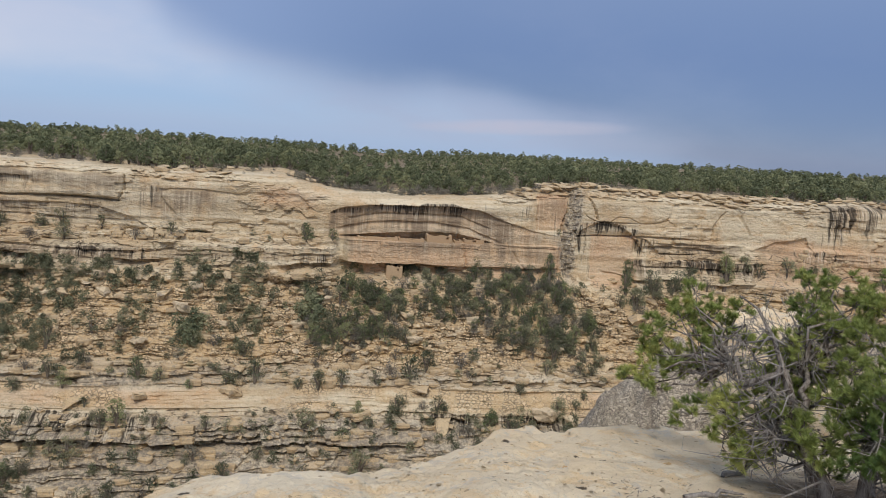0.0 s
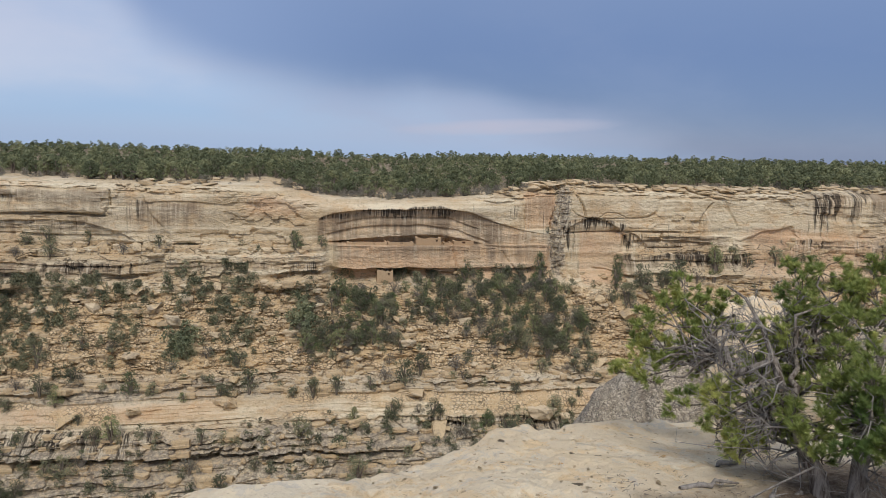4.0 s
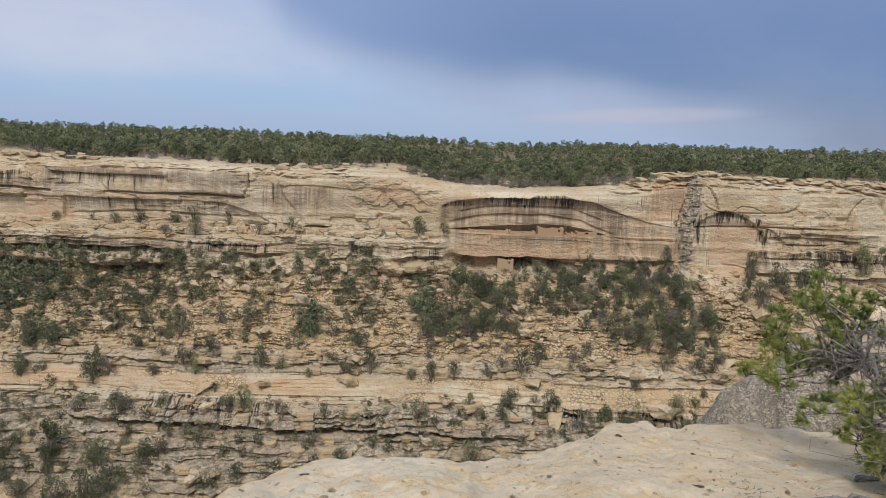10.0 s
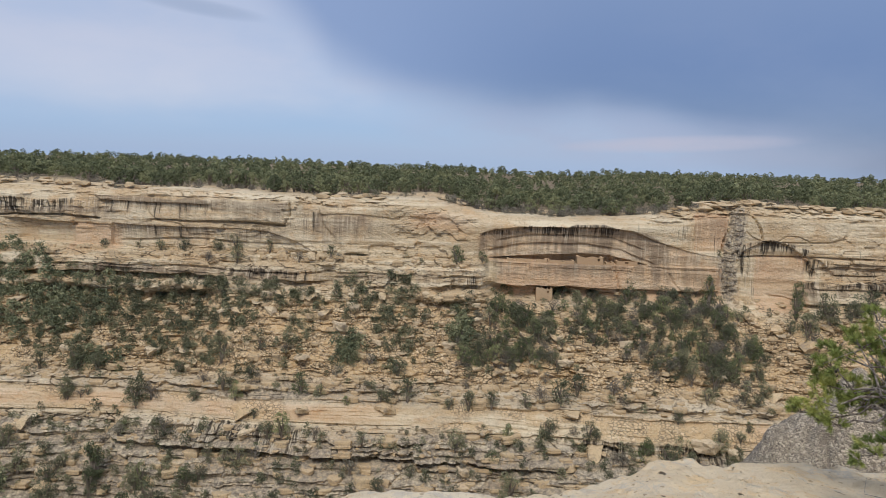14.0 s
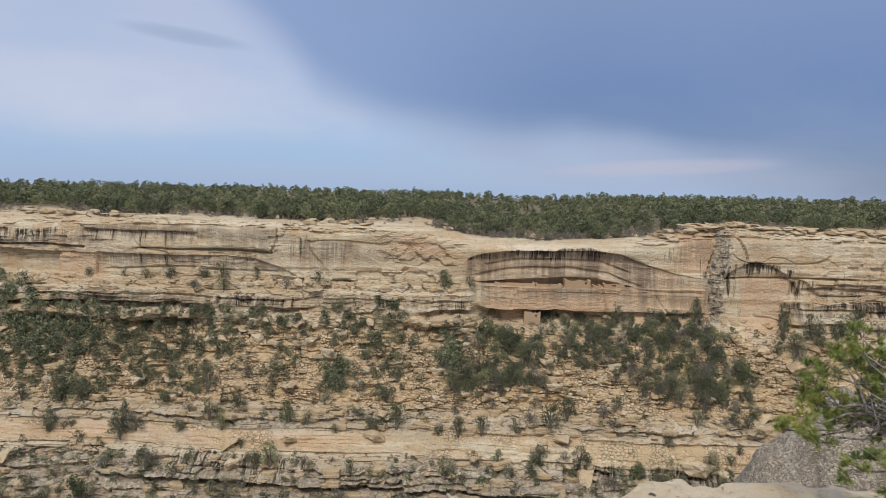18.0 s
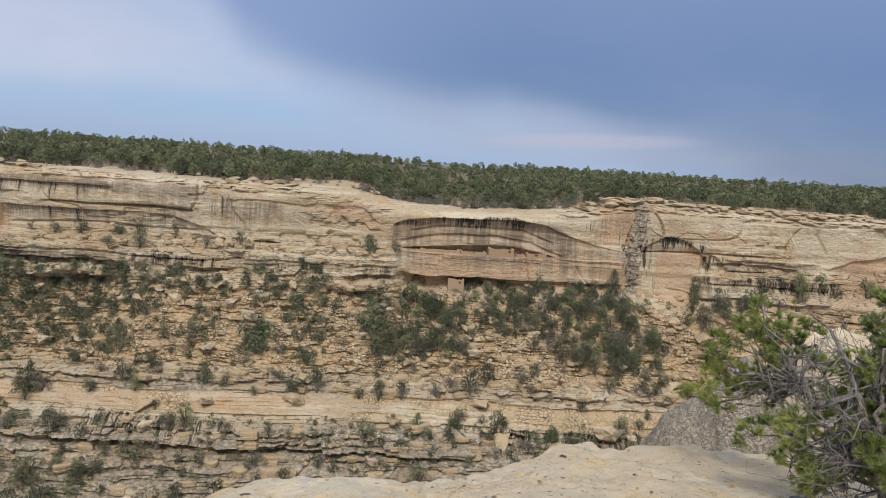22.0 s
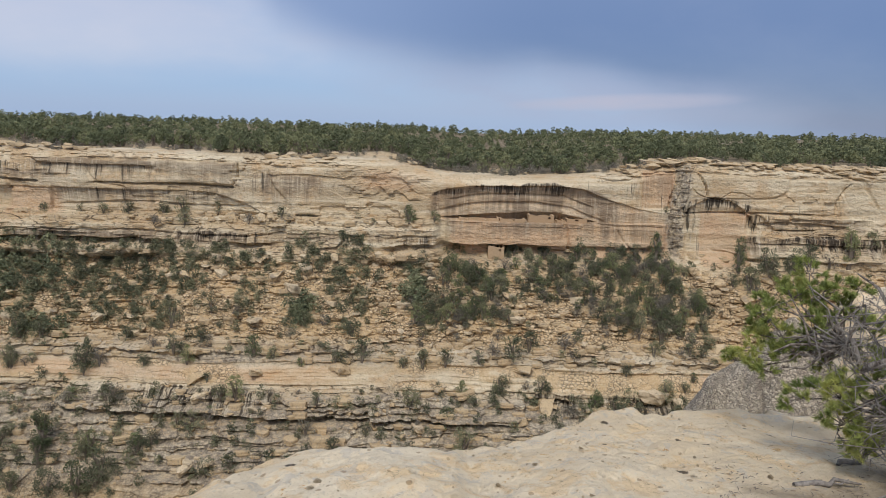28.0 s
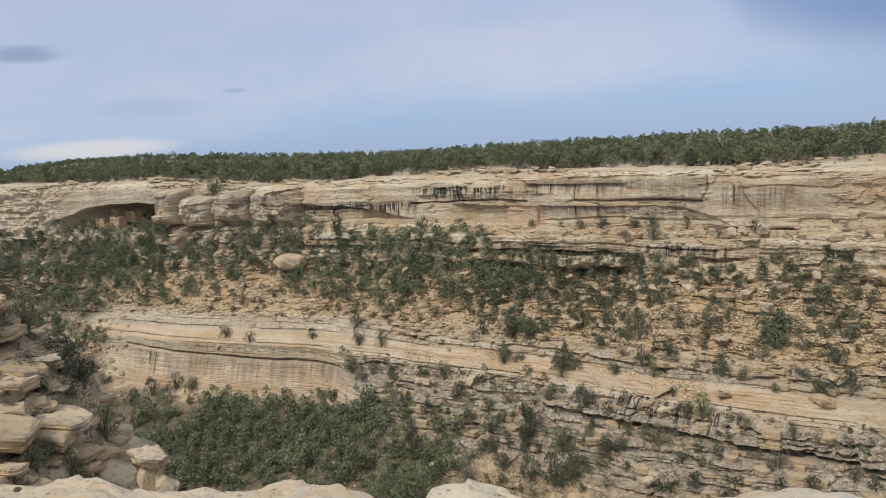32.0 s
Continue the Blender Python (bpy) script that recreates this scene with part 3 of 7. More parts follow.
    # long horizontal recesses in the west part of the cliff
    y = y + under(XA, ZA, ((-74, -11.0), (-66, -11.3), (-52, -11.6)), 2.0, 0.5) + under(XA, ZA, ((-106, -14.9), (-94, -14.7), (-82, -14.2), (-74, -14.6)), 0.7, 1.2)
    y = y + under(XA, ZA, ((-64, -14.8), (-51.5, -14.6), (-46, -14.7), (-37.0, -15.0)), 0.6, 0.9, 0.1) + groove(XA, ((-14.9, -37.2), (-13, -36.1), (-10.6, -36.3)), z, 0.22, 0.9)
    y = y - 0.7 * box(XA, -52, -36.4, 1.5) * box(ZA, -14.7, -10.4, 0.25)
    y = y + (0.35 * blocks(x, z, 5.0, 1.7, 571) + 0.22 * blocks(x, z, 2.3, 0.8, 573)) * cliff * sstep(0.0, 0.35, vnoise(x / 11, 0, z / 4, 575)) * (1 - box(x, 0, 68, 3)) * (1 - 0.7 * box(x, -34, 0, 3) * sstep(-18, -16, z))
    y = y + hollow(XA, ZA, ((-94, -15.2), (-84, -15.7), (-77.6, -15.7), (-71.2, -15.9)), ((-94, -19.6), (-71, -20.2)), ((-94, 0), (-90, 2.2), (-80, 2.0), (-79, 0.7), (-71.6, 0.7), (-71.3, 0)), 0.4, 0.06)
    y = y + hollow(XA, ZA, ((-71.8, -15.6), (-62.4, -16.2), (-51.5, -15.9), (-40.6, -16.4), (-35.2, -17.9), (-31.9, -20), (-29, -20.5)), ((-72, -20.3), (-62, -20.9), (-29, -20.9)), ((-71.9, 0), (-71.4, 1.3), (-60, 1.0), (-50, 0.8), (-40, 1.5), (-35, 1.1), (-31, 0.5), (-29, 0)), 0.5, 0.06)
    y = y + under(XA, ZA, ((-70, -18.9), (-56, -18.2), (-45, -18.6)), 0.8, 0.4) + under(XA, ZA, ((-62, -22.0), (-52, -21.8), (-48, -22.2)), 0.5, 0.5)
    y = y + under(XA, ZA, ((-30, -12.8), (-22, -12.4), (-14, -12.9)), 1.0, 0.25) + (0.3 * blocks(x + z, z, 3.0, 1.4, 577) + 0.2 * blocks(x - z, z, 1.4, 0.7, 579)) * box(XA, -16, 0, 2) * box(ZA, -17, -10.5, 0.6)
    y = y + hollow(X, Z, ((-140.5, -13.8), (-139, -14.7), (-136.8, -15.1), (-123, -15.9), (-114.8, -17), (-106.9, -18.7), (-104, -19.3)), ((-141, -19.4), (-104, -19.4)), ((-140.5, 0), (-139.5, 2.4), (-134, 3.4), (-122, 3.0), (-110, 1.4), (-104, 0)), 0.5, 0.06)
    y = y - 1.6 * box(XA, -139, -121, 0.6) * box(ZA, -19.4, -16.5, 0.15)
    # shelf and lower ledge west of the alcove
    shelf = (1 - sstep(1.5, 4.0, X)) * sstep(-139, -134, X)
    y = y - (1.7 * sstep(-20.6, -21.1, Z) + 1.1 * sstep(-22.0, -22.4, Z)) * shelf * cliff
    y = y + 2.0 * box(Z, -26.3, -25.3, 0.2) * shelf * sstep(-0.5, 0.1, vnoise(x / 11, 0, 0, 81))
    y = y + 0.5 * box(Z, -24.0, -23.6, 0.12) * shelf
    # rounded buttress blocks
    def swell(v, v0, v1, power=4.0):
        u = np.clip(np.abs((v - (v0 + v1) / 2) / ((v1 - v0) / 2)), 0, 1)
        return np.sqrt(np.maximum(0, 1 - u**power))

    for x0, x1, z0, z1, out in ((-181.0, -173.0, -19.2, -8.6, 7.0), (-181.5, -172.5, -35.0, -18.6, 6.2), (-174.0, -163.5, -19.8, -11.0, 5.5), (-164.5, -152.0, -19.0, -10.0, 4.5), (-153.0, -138.0, -19.5, -9.0, 3.2),
                                (-173.0, -163.0, -34.0, -20.0, 4.8), (-163.5, -155.0, -34.0, -19.6, 4.2), (-155.5, -146.0, -34.0, -20.0, 3.6), (-146.5, -139.0, -33.0, -20.2, 3.0)):
        y = y - out * swell(x + 0.5 * wx, x0 + 0.6, x1 - 0.6, 5.0) * swell(z + 0.4 * wz, z0 + 0.3, z1 - 0.3, 5.0) * sstep(-33, -24.5, z)
    y = y + (0.8 * blocks(x, z, 4.5, 2.6, 541) + 0.4 * blocks(x, z, 2.2, 1.2, 543)) * box(X, -184, -138, 1.0) * cliff
    # the western alcove
    y = y + hollow(X, Z, ((-222, -17.4), (-219, -15.6), (-213, -13.9), (-205, -12.6), (-192, -12.4), (-184, -13.4), (-181, -16.5)), ((-222, -19.5), (-181, -19.8)), ((-222, 0), (-219, 9), (-205, 18), (-186, 16), (-181, 0)), 0.25, 0.05)
    y = y + (0.9 * np.abs(fbm(x / 5, 0, z / 3.5, 3, 91)) + 1.2 * blocks(x, z, 4.0, 2.8, 581) + 0.5 * blocks(x, z, 1.8, 1.1, 583)) * sstep(-218, -224, x) * cliff
    # fresh joints: narrow upright cracks
    y = y + cliff * 0.4 * sstep(0.93, 0.99, 1 - np.abs(vnoise(x / 9 + 0.02 * z, 0, z / 6, 95))) * sstep(0.1, 0.4, vnoise(x / 15, 0, z / 7, 96))
    # thin broken cap beds at the rim, jointed blocks on ledges and rubble steps
    cap = sstep(-1.5, -0.7, z - rim_z(x)) * sstep(-0.1, 0.35, vnoise(x / 14, 0, 0, 98) + 0.25)
    y = y + cap * (0.55 * blocks(x, z, 2.6, 0.42, 501) + 0.35 * blocks(x, z, 1.1, 0.3, 502) - 0.5)
    y = y + talus * sstep(-46.5, -48, z) * (1 - west) * (0.9 * blocks(x, z, 8.5, 2.6, 591) + 0.35 * blocks(x, z, 3.6, 1.7, 593))
    y = y + talus * (0.22 * blocks(x, z, 7.5, 0.62, 511) + 0.12 * blocks(x, z, 3.0, 0.42, 512) + 0.10 * (1 - deep) * blocks(x, z, 1.2, 0.42, 513)) * np.clip(ledgy + 0.25, 0, 1) * (1 - 0.9 * slab)
    y = y + shelf * cliff * (0.5 * blocks(x, z, 4.2, 2.0, 521) + 0.25 * blocks(x, z, 1.7, 1.0, 523)) * sstep(-20.0, -20.8, Z)
    y = y + 0.06 * fbm(x / 0.8, 0, z / 0.4, 2, 97)
    return y


COLS = np.concatenate([np.arange(-330, -232, 1.0), np.arange(-232, 168, 0.31), np.arange(168, 262, 1.0)])
B1, B2, B3 = 170, 262, 352
ROW_T = np.concatenate([np.linspace(0, 0.30, B1, endpoint=False), np.linspace(0.30, 0.545, B2 - B1, endpoint=False), np.linspace(0.545, 0.80, B3 - B2, endpoint=False), np.linspace(0.80, 1, 46)])
ROWS = len(ROW_T)
RIM = rim_z(COLS)
GX = np.repeat(COLS[None, :], ROWS, 0)
GT = ROW_T[:, None]
GZ = RIM[None, :] + GT * (-70.0 - RIM[None, :])
GY = wall_y(GX, GZ)
# caves are one-sided sheets in plan: keep the top edge in line with the mesa
TOP_Y = GY[0].copy()

def veil(x0, x1, top, length, soft=2.0):
    """Varnish or painted recess shade that starts at a top edge and thins out downwards over a length."""
    top = top + 0.35 * vnoise(GX / 3.5, 0, 0, 117) + 0.15 * vnoise(GX / 0.9, 0, 0, 118)
    u = (top - GZ) / (length * (0.75 + 0.45 * vnoise(GX / 0.7, 0, 0, 109) + 0.3 * vnoise(GX / 2.6, 0, 0, 110)))
    return box(GX + 1.5 * vnoise(GX / 3, 0, GZ / 5, 102), x0, x1, soft) * sstep(-0.06, 0.04, u) * np.clip(1.4 * (1.1 - u), 0, 1)


rough_x = vnoise(GX / 6, 0, 0, 108)
ARCH = knots(GX, (0, -17.0), (1.6, -15.4), (4.3, -14.4), (8.7, -13.8), (14.2, -13.6), (25, -13.3), (30.7, -13.9), (36.4, -15.9), (42, -17.6), (47, -18.4))
patina_shade = (0.9 * veil(-76, -50, -10.6, 3.6, 3) + 0.75 * veil(-52, -36.4, -10.8, 5.0, 0.5) + 1.0 * veil(-95, -72, -12.8, 3.2, 2) + 0.9 * veil(-71.6, -52, -15.8, 4.2, 0.6) + 0.7 * veil(-52, -36, -16.4, 3.0, 2)
          # the ARCH term browns the whole alcove recess: its shade painted in with the patina
          + 0.95 * veil(-31, -21, -12.6, 6.5, 1.5) + 1.35 * veil(0.6, 38, ARCH, 7.2, 0.5) + 0.6 * veil(34, 47, -18.0, 3.0, 1) + 0.55 * veil(42, 48.4, -10.8, 6.0, 0.3) + 0.6 * veil(5, 47, -20.4, 4.0, 1)
          + 0.5 * veil(50.6, 64, -15.0, 3.2, 0.5) + 0.8 * veil(68, 86, -18.8, 3.4, 1.5) + 1.0 * veil(63, 92, -22.4, 3.8, 1) + 0.9 * veil(106, 165, -9.0, 9, 3) + 0.5 * veil(92, 165, -19.2, 5, 3)
          # the -23.6 and -23.4 bands paint the shade of the shelf's undercut
          + 1.0 * veil(-80, -36, -23.6, 3.4, 2) + 0.6 * veil(-30, 2, -23.4, 2.6, 3) + 1.0 * veil(-140, -104, -14.6, 4.6, 1) + 0.8 * veil(-156, -140, -12, 8, 1) + 0.7 * veil(-185, -150, -10, 8, 3) + 0.7 * veil(-175, -108, -49.5, 7, 4) + 0.5 * veil(-165, -115, -46.8, 2.6, 4))
varnish = (0.38 * sstep(-0.05, 0.6, vnoise(GX / 14, 0, GZ / 6, 101)) * sstep(-26, -24, GZ)
           + 1.5 * veil(0.2, 9, -14.1 - 0.02 * (GX - 9) ** 2, 1.6, 0.8) + 1.15 * veil(10, 28, ARCH + 0.2, 2.6 + 1.2 * rough_x, 1.0)
           + 0.4 * veil(26, 42, -12.2, 4.0)
           + 1.2 * veil(50.6, 54.2, -16.0, 13, 0.5) + 0.9 * veil(65, 69.5, -18.0, 3.5, 0.8)
           + 0.75 * veil(52, 64, -14.6 - 0.03 * (GX - 57) ** 2, 2.6, 0.6)
           + 1.0 * veil(64, 92, -22.2, 3.6) + 0.55 * veil(70, 80, -20.3, 1.8)
           + 0.95 * veil(106, 165, -8.9, 13 + 3 * rough_x, 3) * sstep(-0.5, 0.1, vnoise(GX / 9, 0, 0, 103))
           + 0.55 * veil(100, 170, -19.2, 7, 4)
           + 0.6 * veil(-72, -40, -15.9, 4.6) + 0.55 * veil(-36, -16, -12.4, 8.5 + 2 * rough_x, 3)
           + 0.65 * veil(-110, -50, -11.4, 4.2, 3) + 0.9 * veil(-136, -104, -15.2, 4.5)
           # dark streaks along the shelf's undercut, standing in for its shade
           + 0.5 * veil(-76, 2, -23.6, 3.4, 3)
           + 0.75 * veil(-172, -112, -49.7, 8, 4) * (0.6 + 0.4 * vnoise(GX / 7, 0, 0, 113)) + 0.4 * veil(-160, -120, -47.2, 2.6, 4)
           + 1.1 * veil(-95, 60, -46.8, 4.0, 6) * sstep(-0.2, 0.3, vnoise(GX / 8, 0, 0, 104)))
pink = np.clip(0.95 * box(GX, 5, 48, 0.6) * box(GZ, -27, -20.3, 0.3) + 0.6 * box(GX, 1, 47, 0.6) * sstep(-20.6, -20.2, GZ) * (1 - sstep(-0.3, 0.2, GZ - ARCH)) + 1.0 * box(GX, 42.3, 48.6, 0.3) * box(GZ, -17.2, -10, 0.5) + 1.2 * box(GX, 54.3, 64, 0.5) * box(GZ, -28, -17.6, 0.3)
               + 0.9 * box(GX, -12, -2, 3) * box(GZ, -15, -11.5, 1) + 0.8 * box(GX, 93, 104, 1) * box(GZ, -20.5, -16.8, 0.5) + 0.85 * box(GX, 92, 170, 4) * box(GZ, -27, -17.5, 1)
               + 0.8 * box(GX, -80, -70, 1) * box(GZ, -21, -15.8, 0.5) + 0.7 * box(GZ, -45.9, -43.6, 0.5) * sstep(0.0, 0.3, vnoise(GX / 30, 0, 0.5, 105) + 0.3)
               + 0.5 * box(GX, -172, -105, 5) * box(GZ, -60, -51, 1), 0, 1) * (0.7 + 0.3 * vnoise(GX / 4, 0, GZ / 3, 106))
grey = np.clip(1.1 * box(GX + 0.6 * vnoise(GX / 2, 0, GZ / 2, 73), knots(GZ, (-26, 48.0), (-20, 47.4), (-10, 48.8)), knots(GZ, (-26, 50.6), (-20, 50.6), (-10, 52.5)), 0.5) * sstep(-28, -26, GZ) + 0.3 * box(GX, 3, 35, 1.5) * box(GZ, -20.2, -14, 0.6) + 0.75 * box(GZ, -43.6, -40.4, 0.6) + 0.95 * sstep(-46, -48, GZ) * (1 - sstep(-58, -62, GZ)) * sstep(-120, -95, GX) + 0.35 * sstep(0.1, 0.7, vnoise(GX / 18, 0, GZ / 5, 107)), 0, 1)
soil = np.clip(0.75 * box(GZ, -46.4, -43.0, 0.4) * sstep(0.0, 0.35, fbm(GX / 9, 0, GZ / 2.5, 2, 119)) * sstep(-112, -95, GX) + sstep(-27, -30, GZ) * (1 - sstep(-39, -42, GZ)) + sstep(-57, -60, GZ), 0, 1)
plain = (box(GX, 3, 66, 2) * box(GZ, -27, -13, 0.5) * 0.8 + box(GZ, -46.2, -43.2, 0.4) * 0.9 + sstep(-100, -115, GX) * box(GZ, -59, -41.5, 0.6) * 0.35 + 0.75 * box(GZ, -20, -9, 1)
         + 0.6 * sstep(-47, -49, GZ))
duff = (sstep(-57.5, -60.5, GZ + 0.8 * vnoise(GX / 6, 0, 0, 115)) * sstep(-66, -80, GX) + 0.5 * sstep(-56, -60, GZ) + 0.75 * sstep(-185, -195, GX + 0.6 * (GZ + 45)) * sstep(-21, -24, GZ))
MASKS = {"varnish": np.clip(varnish, 0, 1), "patina_shade": np.clip(patina_shade, 0, 1), "pink": np.clip(pink, 0, 1), "grey": grey, "soil": soil, "plain": np.clip(plain, 0, 1), "duff": np.clip(duff, 0, 1)}


def wall_piece(name, r0, r1, label, category):
    n = r1 - r0
    v = np.stack([GX[r0:r1], GY[r0:r1], GZ[r0:r1]], -1).reshape(-1, 3)
    at = {k: a[r0:r1].ravel() for k, a in MASKS.items()}
    ob = new(name, mesh_of(name, v, grid_faces(n, len(COLS)), [SANDSTONE], False, at))
    return tagged(ob, label, category, kind="structure")


wall_piece("cliff_wall", 0, B1 + 1, "tan sandstone cliff with black desert varnish streaks and alcoves", "cliff")
wall_piece("talus_slope", B1, B2 + 1, "steep rubbly talus slope of orange sandstone below the cliff", "slope")
wall_piece("rock_bench", B2, B3 + 1, "ledgy pale sandstone bench with a dark undercut", "ledge")
wall_piece("canyon_floor", B3, ROWS, "brushy canyon floor of broken sandstone and soil", "ground")


def wall_at(x, z):
    """The rock's y at x, z, from the built grid."""
    c = np.interp(x, COLS, np.arange(len(COLS)))
    r = np.interp((z - np.interp(x, COLS, RIM)) / (-70.0 - np.interp(x, COLS, RIM)), ROW_T, np.arange(ROWS))
    c0, r0 = np.minimum(c.astype(int), len(COLS) - 2), np.minimum(r.astype(int), ROWS - 2)
    u, v = c - c0, r - r0
    return (GY[r0, c0] * (1 - u) * (1 - v) + GY[r0, c0 + 1] * u * (1 - v) + GY[r0 + 1, c0] * (1 - u) * v + GY[r0 + 1, c0 + 1] * u * v)


# mesa top behind the rim, to the horizon
MESA_D = np.concatenate([[0, 0.35, 0.8, 1.5, 2.5], np.geomspace(4, 4200, 34)])


def mesa_z(x, d):
    """Height of the mesa top, d metres behind the rim at x."""
    base = rim_z(np.clip(x, -330, 260))
    up = 0.35 * sstep(0, 1.2, d) + 0.9 * sstep(15, 190, d) + (-9.0 - base) * 0.5 * sstep(10, 150, d)
    return base + up + 0.5 * fbm(x / 22, d / 22, 0, 3, 111) * sstep(1, 12, d) + (3.0 * sstep(-160, -300, x) + 3.2 * sstep(-190, -265, x)) * sstep(20, 160, d) - 42 * sstep(224, 330, d) - 60 * sstep(600, 4000, d)


def mesa():
    xs = COLS[::4]
    top = np.interp(xs, COLS, TOP_Y)
    X = np.repeat(xs[None, :], len(MESA_D), 0)
    D = np.repeat(MESA_D[:, None], len(xs), 1)
    fan = X * np.maximum(1.0, 1 + D / 300.0)
    Y = top[None, :] + D
    Z = mesa_z(X, D)
    Z[0] = np.interp(xs, COLS, RIM)
    v = np.stack([np.where(D > 3, fan, X), Y, Z], -1).reshape(-1, 3)
    f = grid_faces(len(MESA_D), len(xs))[:, ::-1]
    zero = np.zeros(len(v))
    ob = new("mesa_top", mesh_of("mesa_top", v, f, [SANDSTONE], False, {"soil": 0.6 * np.clip((D.ravel() - 3) / 6, 0, 1), "varnish": zero, "pink": zero, "grey": zero + 0.3, "plain": zero + 1, "duff": np.clip((D.ravel() - 12) / 10, 0, 1)}))
    return tagged(ob, "flat mesa top of sandy soil and slickrock", "ground", kind="structure")


mesa()

# ---- plants of the slopes and the mesa ----
def crown_arrays(rng, width, height, clumps, leaves, size, flat=0.75, lift=0.15):
    """Leaf tufts as small three-cornered sprays, gathered in uneven clumps round the limbs."""
    vs, ns = [], []
    heart = np.array([0, 0, height * 0.35])
    for k in range(clumps):
        a = rng.uniform(0, 2 * np.pi)
        h = rng.uniform(0.0, 1.0)
        r = np.sqrt(rng.uniform(0.05, 1)) * 0.66 * np.sqrt(max(0.06, 1 - (h * 1.35 - 0.45) ** 2))
        c = np.array([np.cos(a) * r * width, np.sin(a) * r * width, height * (lift + (0.86 - lift) * h)])
        rad = width * rng.uniform(0.15, 0.30)
        d = rng.normal(size=(leaves, 3))
        d /= np.linalg.norm(d, axis=1)[:, None]
        p = c + d * rad * rng.uniform(0.5, 1.0, (leaves, 1)) ** 0.6 * np.array([1, 1, flat])
        p[:, 2] = np.maximum(p[:, 2], height * 0.04)
        t1 = rng.normal(size=(leaves, 3)) + d * 0.7 + np.array([0, 0, 0.35])
        t1 /= np.linalg.norm(t1, axis=1)[:, None]
        t2 = np.cross(t1, rng.normal(size=(leaves, 3)))
        t2 /= np.linalg.norm(t2, axis=1)[:, None]
        s = size * rng.uniform(0.6, 1.4, (leaves, 1))
        out = p - heart
        out = 0.55 * d + 0.85 * out / np.linalg.norm(out, axis=1)[:, None] + 0.3 * rng.normal(size=(leaves, 3))
        out /= np.linalg.norm(out, axis=1)[:, None]
        a, b, c2 = p - t2 * s * 0.62, p + t2 * s * 0.62, p + t1 * s * 1.05
        wrong = np.sum(np.cross(b - a, c2 - a) * out, 1, keepdims=True) < 0
        vs.append(np.stack([np.where(wrong, b, a), np.where(wrong, a, b), c2], 1))
        ns.append(np.repeat(out[:, None], 3, 1))
    v = np.concatenate(vs).reshape(-1, 3)
    return v, np.arange(len(v)).reshape(-1, 3), np.concatenate(ns).reshape(-1, 3)


def limb_arrays(points, radii, sides=6):
    """A tapered, bent limb through the points."""
    pts = [Vector(p) for p in points]
    vs, fs = [], []
    for i, p in enumerate(pts):
        t = (pts[min(i + 1, len(pts) - 1)] - pts[max(i - 1, 0)]).normalized()
        a = t.cross(Vector((0.3, 0.9, 0.2))).normalized()
        b = t.cross(a)
        for k in range(sides):
            w = 2 * math.pi * k / sides
            vs.append(p + (a * math.cos(w) + b * math.sin(w)) * radii[i])
    for i in range(len(pts) - 1):
        for k in range(sides):
            k2 = (k + 1) % sides
            fs.append((i * sides + k, i * sides + k2, (i + 1) * sides + k2, (i + 1) * sides + k))
    return np.array([tuple(v) for v in vs]), np.array(fs)


def join_arrays(parts):
    vs, fs, n = [], [], 0
    for v, f in parts:
        vs.append(v)
        fs.append(np.asarray(f) + n)
        n += len(v)
    return np.concatenate(vs), np.concatenate(fs)


def trunk_arrays(rng, width, height):
    parts = []
    for k in range(4):
        a = rng.uniform(0, 2 * np.pi)
        end = np.array([np.cos(a) * width * 0.4, np.sin(a) * width * 0.4, height * rng.uniform(0.5, 0.8)])
        mid = end * np.array([0.35, 0.35, 0.5]) + rng.normal(0, 0.06 * width, 3) * np.array([1, 1, 0])
        parts.append(limb_arrays([(0, 0, -0.35), tuple(mid), tuple(end)], [0.055 * height, 0.035 * height, 0.012 * height], 5))
    return join_arrays(parts)


PLANTS = {}


def plant_kind(key, seed, width, height, clumps, leaves, size, foliage, flat=0.75, lift=0.15):
    rng = np.random.default_rng(seed)
    v, f, nrm = crown_arrays(rng, width, height, clumps, leaves, size, flat, lift)
    tv, tf = trunk_arrays(rng, width, height)
    PLANTS[key] = (mesh_of(key + "_crown", v, f, [foliage], normals=nrm), mesh_of(key + "_trunk", tv, tf, [BARK]), v, nrm)


for i in range(4):
    plant_kind("pinyon_%d" % i, 100 + i, 1.5, 2.7 + 0.25 * i, 34, 34, 0.096, PINYON, 0.85, 0.12)
    plant_kind("juniper_%d" % i, 200 + i, 1.5, 2.2 + 0.2 * i, 34, 32, 0.092, JUNIPER, 0.85, 0.08)
    plant_kind("shrub_%d" % i, 300 + i, 1.2, 1.4 + 0.15 * i, 28, 26, 0.070, SCRUB if i != 3 else OAK, 0.85, 0.1)
for i in range(2):
    plant_kind("tall_%d" % i, 400 + i, 1.35, 4.6, 40, 40, 0.098, PINYON, 1.0, 0.1)


